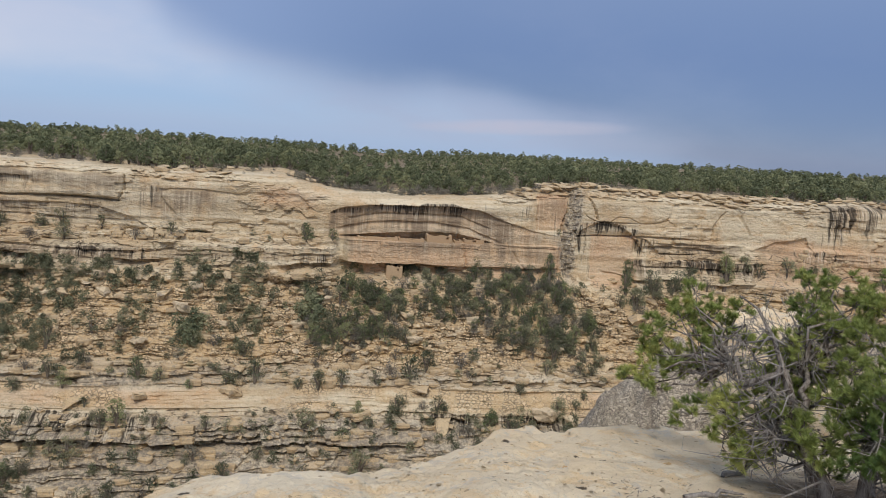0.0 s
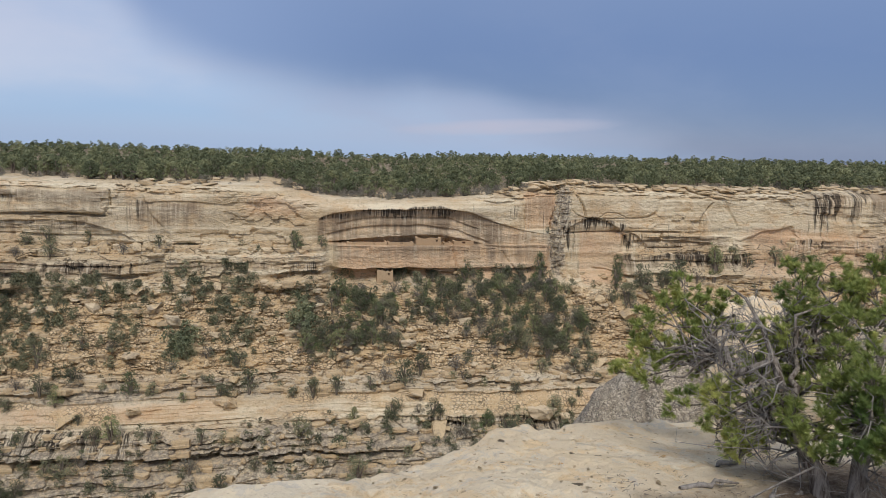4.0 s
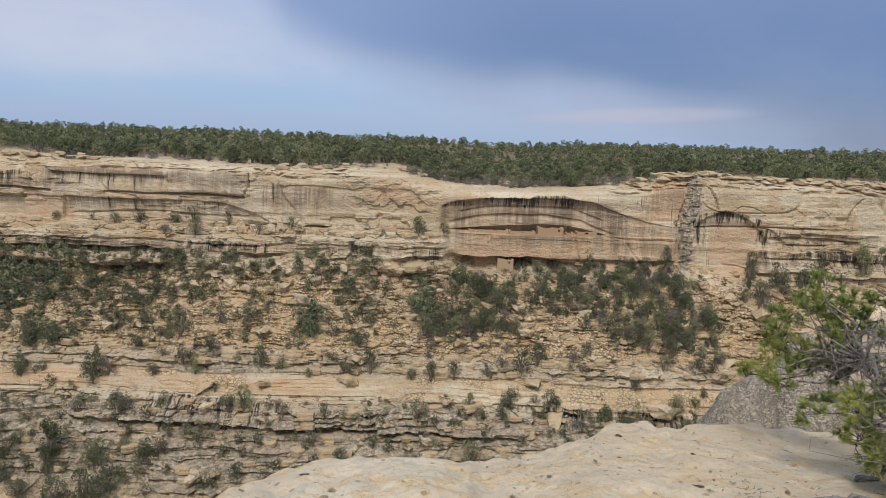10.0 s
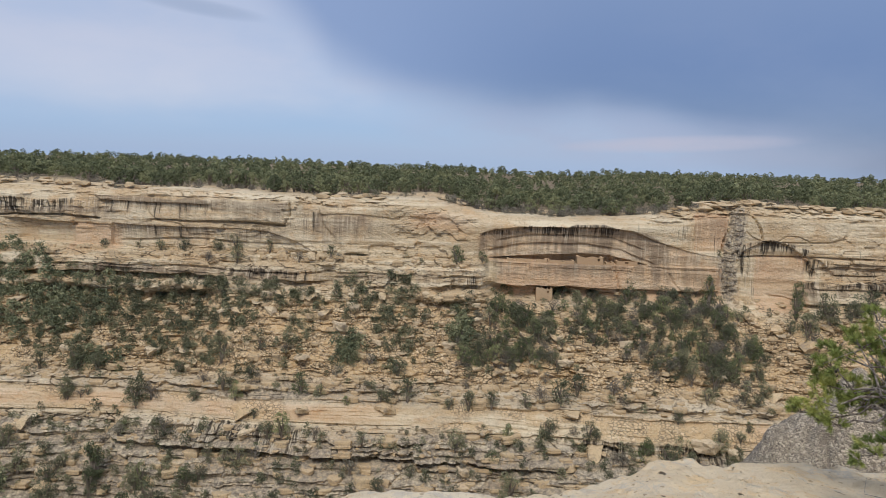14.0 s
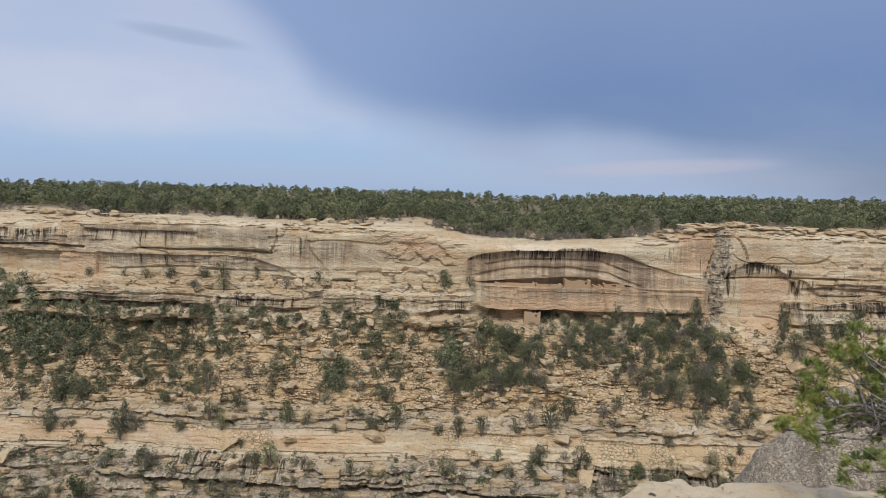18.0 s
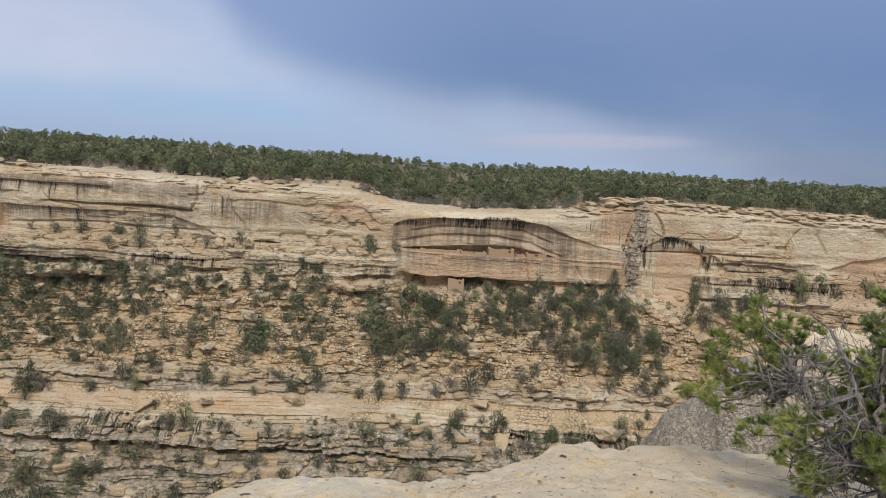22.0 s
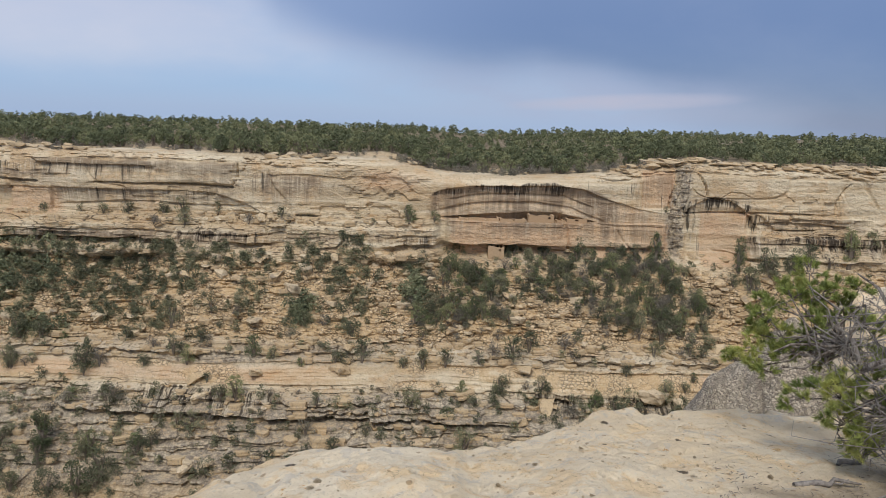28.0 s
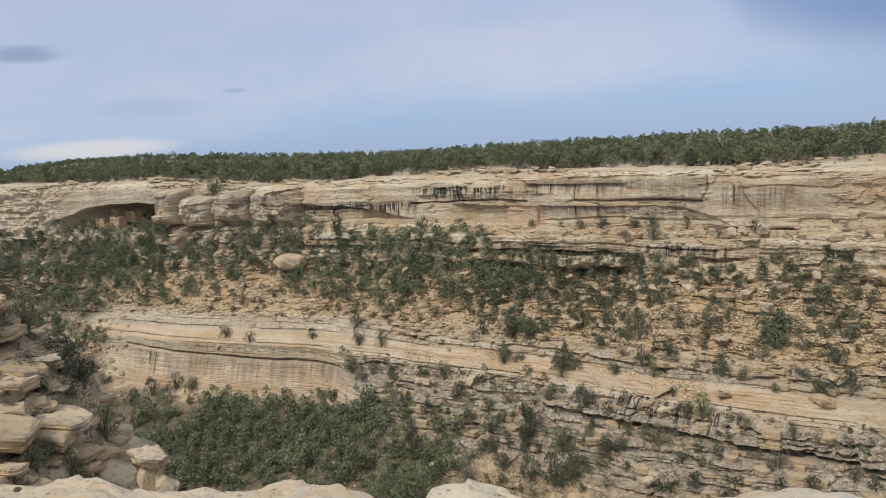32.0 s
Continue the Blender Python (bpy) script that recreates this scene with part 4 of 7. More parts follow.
def dome_crown(rng, width, height, clumps, leaves, size):
    """A rounded crown: clumps crowded over a dome, their sprays lying like shingles on each clump."""
    vs, ns = [], []
    for k in range(clumps):
        a, h = rng.uniform(0, 2 * np.pi), (k + rng.uniform()) / clumps
        r = 0.72 * np.sqrt(max(0.02, 1 - h**2.2)) * rng.uniform(0.55, 1.0)
        c = np.array([np.cos(a) * r * width, np.sin(a) * r * width, height * (0.16 + 0.66 * h)])
        rad = width * rng.uniform(0.22, 0.38)
        d = rng.normal(size=(leaves, 3))
        d[:, 2] = np.where(rng.uniform(size=leaves) < 0.75, np.abs(d[:, 2]), d[:, 2])
        d /= np.linalg.norm(d, axis=1)[:, None]
        p = c + d * rad * rng.uniform(0.8, 1.08, (leaves, 1)) * np.array([1, 1, 0.85])
        lean = d + 0.45 * rng.normal(size=(leaves, 3))
        t1 = np.cross(lean, rng.normal(size=(leaves, 3)))
        t1 /= np.linalg.norm(t1, axis=1)[:, None]
        t2 = np.cross(lean / np.linalg.norm(lean, axis=1)[:, None], t1)
        s = size * rng.uniform(0.6, 1.35, (leaves, 1))
        vs.append(np.stack([p + t1 * s, p - 0.5 * t1 * s + 0.8 * t2 * s, p - 0.5 * t1 * s - 0.8 * t2 * s], 1))
        out = d + 0.18 * rng.normal(size=(leaves, 3)) + np.array([0, 0, 0.1])
        ns.append(np.repeat((out / np.linalg.norm(out, axis=1)[:, None])[:, None], 3, 1))
    v, nrm = np.concatenate(vs).reshape(-1, 3), np.concatenate(ns).reshape(-1, 3)
    face = v.reshape(-1, 3, 3)
    wrong = np.sum(np.cross(face[:, 1] - face[:, 0], face[:, 2] - face[:, 0]) * nrm[::3], 1) < 0
    face[wrong] = face[wrong][:, ::-1]
    return face.reshape(-1, 3), nrm


for i in range(5):
    rng_w = np.random.default_rng(500 + i)
    PLANTS["wood_%d" % i] = (None, None, *dome_crown(rng_w, 1.7, 3.0 + 0.3 * i, 15, 19, 0.19))
    crown_v, crown_n = dome_crown(rng_w, 1.5, 2.7 + 0.25 * i, 20, 26, 0.14)
    PLANTS["rim_%d" % i] = (mesh_of("rim_crown", crown_v, np.arange(len(crown_v)).reshape(-1, 3), [WOODLAND], normals=crown_n), PLANTS["pinyon_%d" % (i % 4)][1], crown_v, crown_n)
    PLANTS["wood_far_%d" % i] = (None, None, *dome_crown(rng_w, 1.8, 3.2 + 0.3 * i, 9, 11, 0.33))


def plant(key, name, place, turn, size, label, category, group):
    crown, trunk, _, _ = PLANTS[key]
    root = new(name)
    root.matrix_world = Matrix.Translation(place) @ Matrix.Rotation(turn, 4, "Z") @ Matrix.Scale(size, 4)
    for part_name, me in (("crown", crown), ("trunk", trunk)):
        ob = new(part_name, me)
        ob.parent = root
    return tagged(root, label, category, group)


def scatter(rng, n, x0, x1, z0, z1, density):
    """Places on the rock face where the density says yes."""
    x, z = rng.uniform(x0, x1, n), rng.uniform(z0, z1, n)
    keep = rng.uniform(0, 1, n) < density(x, z)
    x, z = x[keep], z[keep]
    return x, wall_at(x, z), z


def plants_as_stuff(name, keys, xs, ys, zs, rng, label, smin, smax, thin=1, material=None, squat=1.0):
    """Many plants that nobody could count, in one mesh."""
    vs, ns, tone = [], [], []
    for x, y, z in zip(xs, ys, zs):
        v, nrm = PLANTS[keys[rng.integers(len(keys))]][2:]
        v, nrm = v.reshape(-1, 3, 3), nrm.reshape(-1, 3, 3)
        if thin > 1:
            k0 = rng.integers(thin)
            v, nrm = v[k0::thin], nrm[k0::thin]
            c = v.mean(1, keepdims=True)
            v = c + (v - c) * thin**0.5
        a, s = rng.uniform(0, 6.28), rng.uniform(smin, smax)
        rot = np.array([[np.cos(a), -np.sin(a), 0], [np.sin(a), np.cos(a), 0], [0, 0, 1]])
        shape = np.array([1, 1, squat * rng.uniform(0.85, 1.15)]) * s
        vs.append((v.reshape(-1, 3) @ rot.T) * shape + np.array([x, y, z - 0.1]))
        ns.append(nrm.reshape(-1, 3) @ rot.T)
        tone.append(np.full(len(vs[-1]), rng.uniform()))
    v = np.concatenate(vs)
    ob = new(name, mesh_of(name, v, np.arange(len(v)).reshape(-1, 3), [material or PINYON], False, {"tone": np.concatenate(tone)}, np.concatenate(ns)))
    return tagged(ob, label, "trees", kind="stuff")


RNG = np.random.default_rng(7)


# single plants that stand out: kind, then x, height and width of each
STANDING = [
    ("j", [(-70.8, -44.7, 3.4), (-58.1, -44.7, 7.7), (-52.2, -50.4, 6.9), (-70.7, -52.5, 3.3), (-67.6, -54.1, 2.0), (-65.2, -52.9, 1.5), (-49.1, -54.0, 2.9), (-53.4, -55.7, 3.1), (-50.0, -57.1, 6.1), (-45.2, -55.0, 3.6), (-43.0, -53.7, 2.6), (-42.8, -51.3, 2.5), (-39.7, -51.7, 2.5), (-37.2, -51.8, 3.0), (-36.4, -46.0, 1.8), (-38.9, -46.5, 1.2), (-33.5, -48.1, 3.1), (-33.2, -56.5, 3.3), (-29.7, -56.1, 3.1), (-17.3, -48.1, 2.4), (-10.1, -47.4, 1.2), (-1.7, -48.3, 3.6), (8.9, -48.3, 2.4), (14.0, -46.6, 3.6), (20.5, -46.5, 3.0), (21.6, -46.6, 2.2)]),  # bench
    ("p", [(-30.7, -47.7, 3.5), (6.9, -47.0, 2.2)]),  # bench
    ("s", [(-68.2, -44.6, 2.3), (-55.6, -44.4, 4.9), (-58.8, -49.1, 3.3), (-67.1, -50.9, 2.4), (-62.0, -51.2, 2.2), (-25.3, -47.4, 2.0), (-34.7, -51.4, 3.4), (-25.5, -56.5, 4.8), (-20.7, -47.3, 1.2), (18.0, -46.0, 2.2)]),  # bench
    ("t", [(-60.6, -54.9, 3.8)]),  # bench
    ("j", [(-15.8, -50.8, 3.5), (-14.0, -53.8, 2.7), (-9.0, -52.4, 2.1), (7.0, -54.4, 4.7), (33.4, -49.7, 5.0), (41.9, -46.5, 3.5), (45.3, -45.8, 1.9), (40.9, -41.2, 2.7), (35.4, -43.4, 2.2), (49.2, -41.1, 2.8), (47.1, -40.7, 2.1), (55.1, -42.1, 2.8), (15.9, -42.3, 6.0), (19.1, -41.2, 3.7), (10.0, -42.7, 2.4), (4.1, -42.9, 2.8), (0.2, -43.6, 3.0), (-3.2, -43.6, 2.2), (-10.4, -42.6, 4.0), (-13.5, -43.1, 2.8), (-14.9, -42.9, 2.4)]),  # mid
    ("p", [(4.3, -51.8, 3.3), (29.8, -48.2, 3.0), (46.9, -44.5, 1.5)]),  # mid
    ("s", [(-18.7, -52.4, 6.4), (9.8, -51.3, 2.1), (-0.4, -51.3, 1.9), (29.3, -49.0, 6.4), (25.1, -49.8, 4.0), (12.5, -41.6, 3.4), (25.3, -40.0, 5.1), (26.2, -42.0, 2.6), (-0.4, -40.9, 2.2), (-20.8, -43.6, 2.0), (-17.7, -40.9, 1.6)]),  # mid
    ("j", [(-77.6, -41.0, 2.9), (-70.8, -40.9, 4.6), (-67.2, -40.8, 3.9), (-52.2, -40.9, 3.3), (-42.8, -41.6, 3.2), (-47.8, -44.2, 2.8), (-44.8, -38.4, 4.8), (-38.8, -40.6, 3.6), (-25.7, -42.5, 2.2), (-37.9, -36.3, 2.8), (-35.9, -38.3, 1.5), (-20.9, -38.1, 3.1), (-12.5, -39.3, 3.5), (15.7, -37.8, 1.2), (42.8, -39.6, 3.6), (51.0, -39.9, 2.8)]),  # leftmid
    ("p", [(-40.3, -43.1, 2.9), (-29.0, -42.3, 3.5)]),  # leftmid
    ("s", [(-63.6, -41.3, 1.8), (-46.6, -41.4, 2.6), (-37.3, -41.0, 2.5), (-33.0, -36.3, 2.3), (-23.0, -39.8, 2.7), (-17.8, -38.0, 2.9), (6.1, -39.9, 2.2), (13.7, -39.7, 2.7), (38.9, -39.1, 3.2), (47.9, -39.0, 2.6), (32.8, -38.5, 2.7), (28.1, -38.5, 2.3), (45.7, -40.8, 2.1)]),  # leftmid
    ("j", [(-62, -20.9, 2.4), (-57, -20.7, 2.8), (-50.5, -20.8, 3.0), (-47, -20.6, 3.4), (-40.5, -20.5, 2.4), (-27.5, -20.6, 2.2), (-66.5, -20.6, 1.8), (-72.9, -20.6, 2.0), (-68.0, -25.1, 3.2), (-46.0, -22.0, 3.2), (-22.7, -20.5, 2.0), (-13.0, -20.6, 1.3), (-9.9, -21.1, 1.3), (66.1, -29.1, 5.2), (61.2, -31.0, 4.2), (70.5, -28.8, 3.6), (75.3, -27.5, 4.2), (58.3, -30.7, 2.5), (47.0, -17.8, 1.2)]),  # shelf
    ("p", [(-3.1, -20.8, 3.3), (1.9, -20.6, 2.2), (14.6, -25.7, 2.0)]),  # shelf
    ("s", [(-51.5, -22.2, 2.8), (-33.9, -21.6, 2.7), (-25.8, -20.8, 1.8), (46.5, -25.7, 1.9), (61.5, -32.6, 3.9)]),  # shelf
    ("t", [(45.0, -26.9, 3.0), (60.5, -28.7, 2.8), (83.3, -27.4, 4.3)]),  # shelf
    ("j", [(66.2, -28.1, 6.0), (62.0, -30.5, 3.5), (71.7, -27.8, 4.1), (83.6, -24.5, 3.8), (88.0, -24.0, 3.4), (91.9, -24.9, 2.9), (98.1, -24.1, 4.0), (103.6, -23.9, 2.4), (119.9, -26.1, 4.9), (124.7, -25.0, 5.0), (135.2, -26.1, 6.1), (143.0, -25.6, 4.7), (142.9, -18.2, 2.8), (155.8, -26.1, 4.3)]),  # east
    ("s", [(79.4, -27.9, 5.0), (106.9, -25.2, 4.1), (128.8, -25.6, 4.5), (148.9, -24.8, 3.8), (146.3, -19.4, 3.5), (137.3, -18.3, 2.2)]),  # east
    ("t", [(61.9, -27.6, 3.1)]),  # east
    ("j", [(-201.3, -45.5, 2.5), (-189.2, -55.8, 4.5), (-181.7, -58.3, 3.0), (-145.2, -45.1, 3.8), (-121.2, -44.6, 2.5), (-107.2, -44.8, 3.1), (-101.0, -44.4, 3.3), (-93.3, -39.6, 2.2), (-110.7, -41.9, 4.8), (-107.7, -40.1, 1.9), (-102.1, -40.6, 1.8), (-90.3, -38.6, 3.2), (-83.0, -48.9, 4.0), (-107.2, -50.2, 4.6), (-95.6, -50.0, 2.7), (-70.4, -45.0, 3.0), (-67.1, -44.3, 1.8), (-57.9, -45.3, 6.6), (-50.7, -50.5, 6.3), (-162.3, -11.3, 3.2), (-145.6, -18.5, 3.6), (-150.8, -19.4, 3.1), (-169.4, -26.9, 5.0)]),  # west
    ("p", [(-165.0, -11.0, 4.5), (-135.0, -33.6, 3.8)]),  # west
    ("s", [(-137.8, -45.7, 3.4), (-104.1, -40.1, 1.8), (-83.6, -44.0, 1.2), (-102.8, -51.1, 5.5), (-101.4, -49.7, 3.3), (-50.9, -48.4, 4.3), (-58.2, -49.0, 2.6), (-132.2, -20.4, 2.4), (-129.4, -36.5, 2.9), (-137.8, -35.8, 3.0)]),  # west
    ("t", [(-125.5, -24.7, 5.8)]),  # west
    ("j", [(-50.0, -58.4, 5.1), (-56.8, -59.3, 4.1), (-49.3, -53.0, 2.1), (-68.5, -55.5, 3.9), (-66.9, -57.8, 4.8), (-73.6, -54.1, 3.4), (-77.2, -51.5, 3.8), (-81.8, -59.2, 4.1), (-66.8, -53.4, 2.4), (-42.5, -50.0, 2.1), (-157.7, -58.0, 6.8), (-161.8, -58.8, 7.8), (-152.9, -57.8, 3.7), (-65.2, -52.7, 1.1), (-63.0, -59.1, 3.6)]),  # valley
    ("p", [(-52.4, -59.2, 4.5)]),  # valley
    ("s", [(-45.4, -54.1, 3.1), (-42.5, -53.6, 2.4), (-83.4, -54.1, 5.1), (-79.9, -54.6, 4.6), (-34.6, -51.1, 3.0), (-38.0, -52.1, 3.0), (-75.4, -61.7, 5.0), (-68.2, -61.2, 4.3)]),  # valley
    ("t", [(-60.3, -54.8, 3.0), (-60.4, -56.5, 2.7), (-52.5, -55.7, 2.7)]),  # valley
]
# thickets: x, height, half width, half height, number of plants
ALCOVE_THICKETS = [(7.2, -32.7, 7.4, 4.3, 26), (-0.1, -36.3, 3.1, 3.2, 9), (13.0, -32.1, 3.7, 3.4, 10), (12.2, -36.1, 3.6, 2.1, 6), (6.1, -36.7, 4.2, 1.9, 8), (23.0, -30.9, 6.0, 2.9, 16), (31.8, -28.9, 6.8, 3.0, 22), (39.6, -27.8, 8.2, 2.6, 24), (45.4, -30.3, 4.7, 3.4, 14), (41.2, -34.7, 8.0, 2.9, 20), (33.0, -34.0, 5.5, 2.9, 14), (48.5, -33.5, 4.7, 2.2, 8), (46.1, -36.3, 7.0, 2.1, 9), (19.6, -26.6, 7.9, 2.0, 12), (5.1, -27.3, 2.8, 1.7, 5)]
SLOPE_THICKETS = [(-62, -26.4, 15.0, 1.6, 26), (-46, -27.4, 6.0, 1.8, 9), (-58.4, -29.1, 15.5, 3.8, 44), (-73.4, -30.1, 12.5, 3.4, 28), (-78.0, -34.9, 7.1, 2.7, 14), (-67.6, -34.6, 9.3, 2.0, 16), (-58.0, -34.2, 7.5, 1.7, 12), (-49.0, -33.2, 6.0, 2.5, 10), (-50.5, -37.4, 7.2, 2.2, 14), (-58.5, -37.3, 5.0, 1.8, 8), (-74.3, -37.7, 8.3, 1.2, 8), (-39.0, -28.0, 5.8, 2.4, 12), (-43.9, -31.6, 3.5, 1.8, 7), (-32.1, -30.6, 4.5, 3.9, 13), (-33.0, -34.7, 3.3, 2.2, 6), (-20.9, -27.0, 5.0, 2.8, 13), (-13.4, -26.3, 4.4, 2.6, 10), (-12.0, -31.0, 3.8, 3.2, 11), (-16.2, -31.7, 2.4, 1.7, 5), (-13.1, -36.1, 4.2, 2.5, 10), (-1.4, -29.0, 3.2, 2.3, 6)]
RAVINE_THICKETS = [(-1.8, -32.9, 1.7, 3.5, 6), (-22.6, -36.4, 2.8, 1.7, 5), (-68.3, -39.6, 4.0, 1.0, 4), (-213.1, -25.5, 48.1, 6.9, 60), (-206.7, -36.8, 20.3, 5.4, 22), (-213.4, -47.2, 27.1, 4.6, 26), (-234.2, -31.4, 19.8, 3.2, 8), (-190.0, -25.8, 16.5, 8.7, 24), (-195.7, -29.9, 21.2, 5.9, 16), (-175.0, -35.3, 12.1, 4.0, 10), (-154.9, -26.9, 17.5, 5.9, 30), (-142.8, -22.3, 13.6, 3.8, 16), (-160.7, -33.8, 10.7, 2.4, 6), (-130.7, -29.9, 8.3, 5.2, 16), (-118.4, -27.2, 11.3, 5.8, 28), (-102.3, -26.6, 10.1, 5.6, 26), (-104.9, -34.0, 6.9, 4.3, 16), (-118.2, -34.6, 7.6, 2.3, 9)]
VALLEY_THICKETS = [(-89.2, -25.2, 7.7, 4.8, 20), (-84.3, -32.0, 8.9, 4.4, 20), (-76.0, -29.7, 8.5, 5.5, 22), (-143.9, -61.5, 29.1, 3.5, 90), (-125.0, -61.4, 19.5, 3.3, 80), (-110.9, -60.8, 13.2, 2.6, 50), (-140.9, -64.9, 16.4, 1.7, 26), (-97.9, -59.7, 8.3, 4.2, 34), (-92.0, -56.5, 7.8, 4.3, 18), (-81.7, -61.3, 8.7, 2.2, 16), (-77.5, -58.2, 9.7, 3.6, 16), (-115.4, -64.8, 24.6, 0.9, 26), (-110.9, -58.4, 11.1, 2.0, 14)]

KIND = {"j": ("juniper", "juniper", "olive green juniper bush on the rocky slope", "bush", "junipers on the canyon slope"),
        "p": ("pinyon", "pinyon_pine", "dark green pinyon pine rooted in the sandstone slope", "tree", "pinyons on the canyon slope"),
        "s": ("shrub", "shrub", "low greyish shrub between broken sandstone blocks", "shrub", "shrubs on the canyon slope"),
        "t": ("tall", "tall_pine", "tall narrow dark pine below the cliff", "tree", "tall pines below the cliff")}


def slope_plant(kind, x, z, width):
    key, name, label, category, group = KIND[kind]
    i = int(RNG.integers(2 if kind == "t" else 4))
    y = float(wall_at(np.array([x]), np.array([z]))[0])
    full = {"j": 2.6, "p": 2.6, "s": 2.2, "t": 2.5}[kind]
    plant("%s_%d" % (key, i), name, (x, y, z - 0.15), RNG.uniform(0, 6.28), min(1.9, max(0.35, 1.12 * width / full)), label, category, group)


def slope_plants():
    for kind, places in STANDING:
        for x, z, width in places:
            slope_plant(kind, x, z, width)
    rest, ravine, valley = [], [], []
    count = 0
    for group, many in ((ALCOVE_THICKETS, 2.2), (SLOPE_THICKETS, 3.0), (RAVINE_THICKETS, 4.2), (VALLEY_THICKETS, 4.0)):
        for x, z, rx, rz, n in group:
            for _ in range(int(n * many * (1.5 if x < -180 else 1.0))):
                a, r = RNG.uniform(0, 6.28), RNG.uniform(0, 1) ** 0.6
                px, pz, w = x + 1.05 * rx * r * math.cos(a), z + 1.1 * rz * r * math.sin(a) - 0.5, RNG.uniform(1.2, 3.3)
                if group is RAVINE_THICKETS:
                    ravine.append((px, pz))
                elif group is VALLEY_THICKETS:
                    valley.append((px, pz))
                elif count > 420:
                    rest.append((px, pz))
                else:
                    slope_plant("jjpss"[int(RNG.integers(5))], px, pz, w)
                    count += 1
    # a thin scatter between
    n = 3400
    x, z = RNG.uniform(-232, 165, n), RNG.uniform(-62, -28, n)
    keep = (RNG.uniform(0, 1, n) < 0.25 + 0.5 * sstep(0.0, 0.6, fbm(x / 9, 0, z / 5, 2, 301))) & ~((z < -43) & (z > -46.5)) & ~((z < -41) & (z > -58) & (x < -112))
    rest += list(zip(x[keep], z[keep]))
    rest += [(RNG.uniform(-100, 45), RNG.uniform(-60, -47.2)) for _ in range(260)]
    keys = [k for k in PLANTS if not k.startswith(("tall", "wood", "rim"))]
    for name, places, material, label, s0, s1 in (("slope_scrub", rest, JUNIPER, "scattered juniper scrub on the canyon side", 0.35, 0.95), ("ravine_thicket", ravine, THICKET, "dense green thicket in the ravine below the western alcove", 0.45, 1.5),
                                                  ("valley_thicket", valley, THICKET, "dense dark green thicket of oak and pine on the canyon floor", 0.4, 1.5)):
        px, pz = np.array([p[0] for p in places]), np.array([p[1] for p in places])
        plants_as_stuff(name, keys, px, wall_at(px, pz), pz, RNG, label, s0, s1, 5 if name == "valley_thicket" else 4, material)


slope_plants()


def mesa_forest():
    rng = np.random.default_rng(21)
    n = 7400
    d = rng.uniform(0, 1, n) ** 1.5 * 218 + 2.0
    x = rng.uniform(-320, 250, n)
    fan = np.where(d > 3, x * (1 + d / 300.0), x) + rng.normal(0, 1, n) * (0.5 + 0.03 * d)
    y = np.interp(x, COLS, TOP_Y) + d
    z = mesa_z(x, d)
    bare = (d < 16) & (fbm(x / 8, d / 8, 0, 2, 311) > 0.1 - 0.3 * (d < 7))
    keep = ~bare
    x, fan, y, z, d = x[keep], fan[keep], y[keep], z[keep], d[keep]
    first = np.argsort(d + 0.15 * np.abs(x))[:300]
    rest = np.setdiff1d(np.arange(len(x)), first)
    for j in first:
        i = rng.integers(4)
        pin = rng.uniform() < 0.6
        plant("rim_%d" % (i + (1 if pin else 0)), "rim_pinyon" if pin else "rim_juniper", (fan[j], y[j], z[j] - 0.1), rng.uniform(0, 6.28), rng.uniform(0.75, 1.35),
              "dense green pinyon pine on the mesa rim" if pin else "rounded olive juniper on the mesa rim", "tree", "trees along the mesa rim")
    near = rest[d[rest] < 60]
    far = rest[d[rest] >= 60]
    plants_as_stuff("mesa_woodland", ["wood_%d" % i for i in range(5)], fan[near], y[near], z[near], rng, "pinyon and juniper woodland covering the mesa", 0.7, 1.45, 1, WOODLAND, 0.85)
    plants_as_stuff("mesa_woodland_back", ["wood_far_%d" % i for i in range(5)], fan[far], y[far], z[far], rng, "pinyon and juniper woodland reaching the skyline", 0.65, 1.2, 1, WOODLAND, 0.8)
    # grey brush between the slabs of the rim
    n = 620
    x = np.concatenate([rng.uniform(-230, 165, n - 220), rng.uniform(-6, 40, 220)])
    d = rng.uniform(0.8, 13, n)
    plants_as_stuff("rim_scrub", ["shrub_%d" % i for i in range(3)] + ["juniper_0"], x, np.interp(x, COLS, TOP_Y) + d, mesa_z(x, d), rng, "low grey brush along the mesa rim", 0.4, 1.0, 4, SCRUB, 0.9)


mesa_forest()

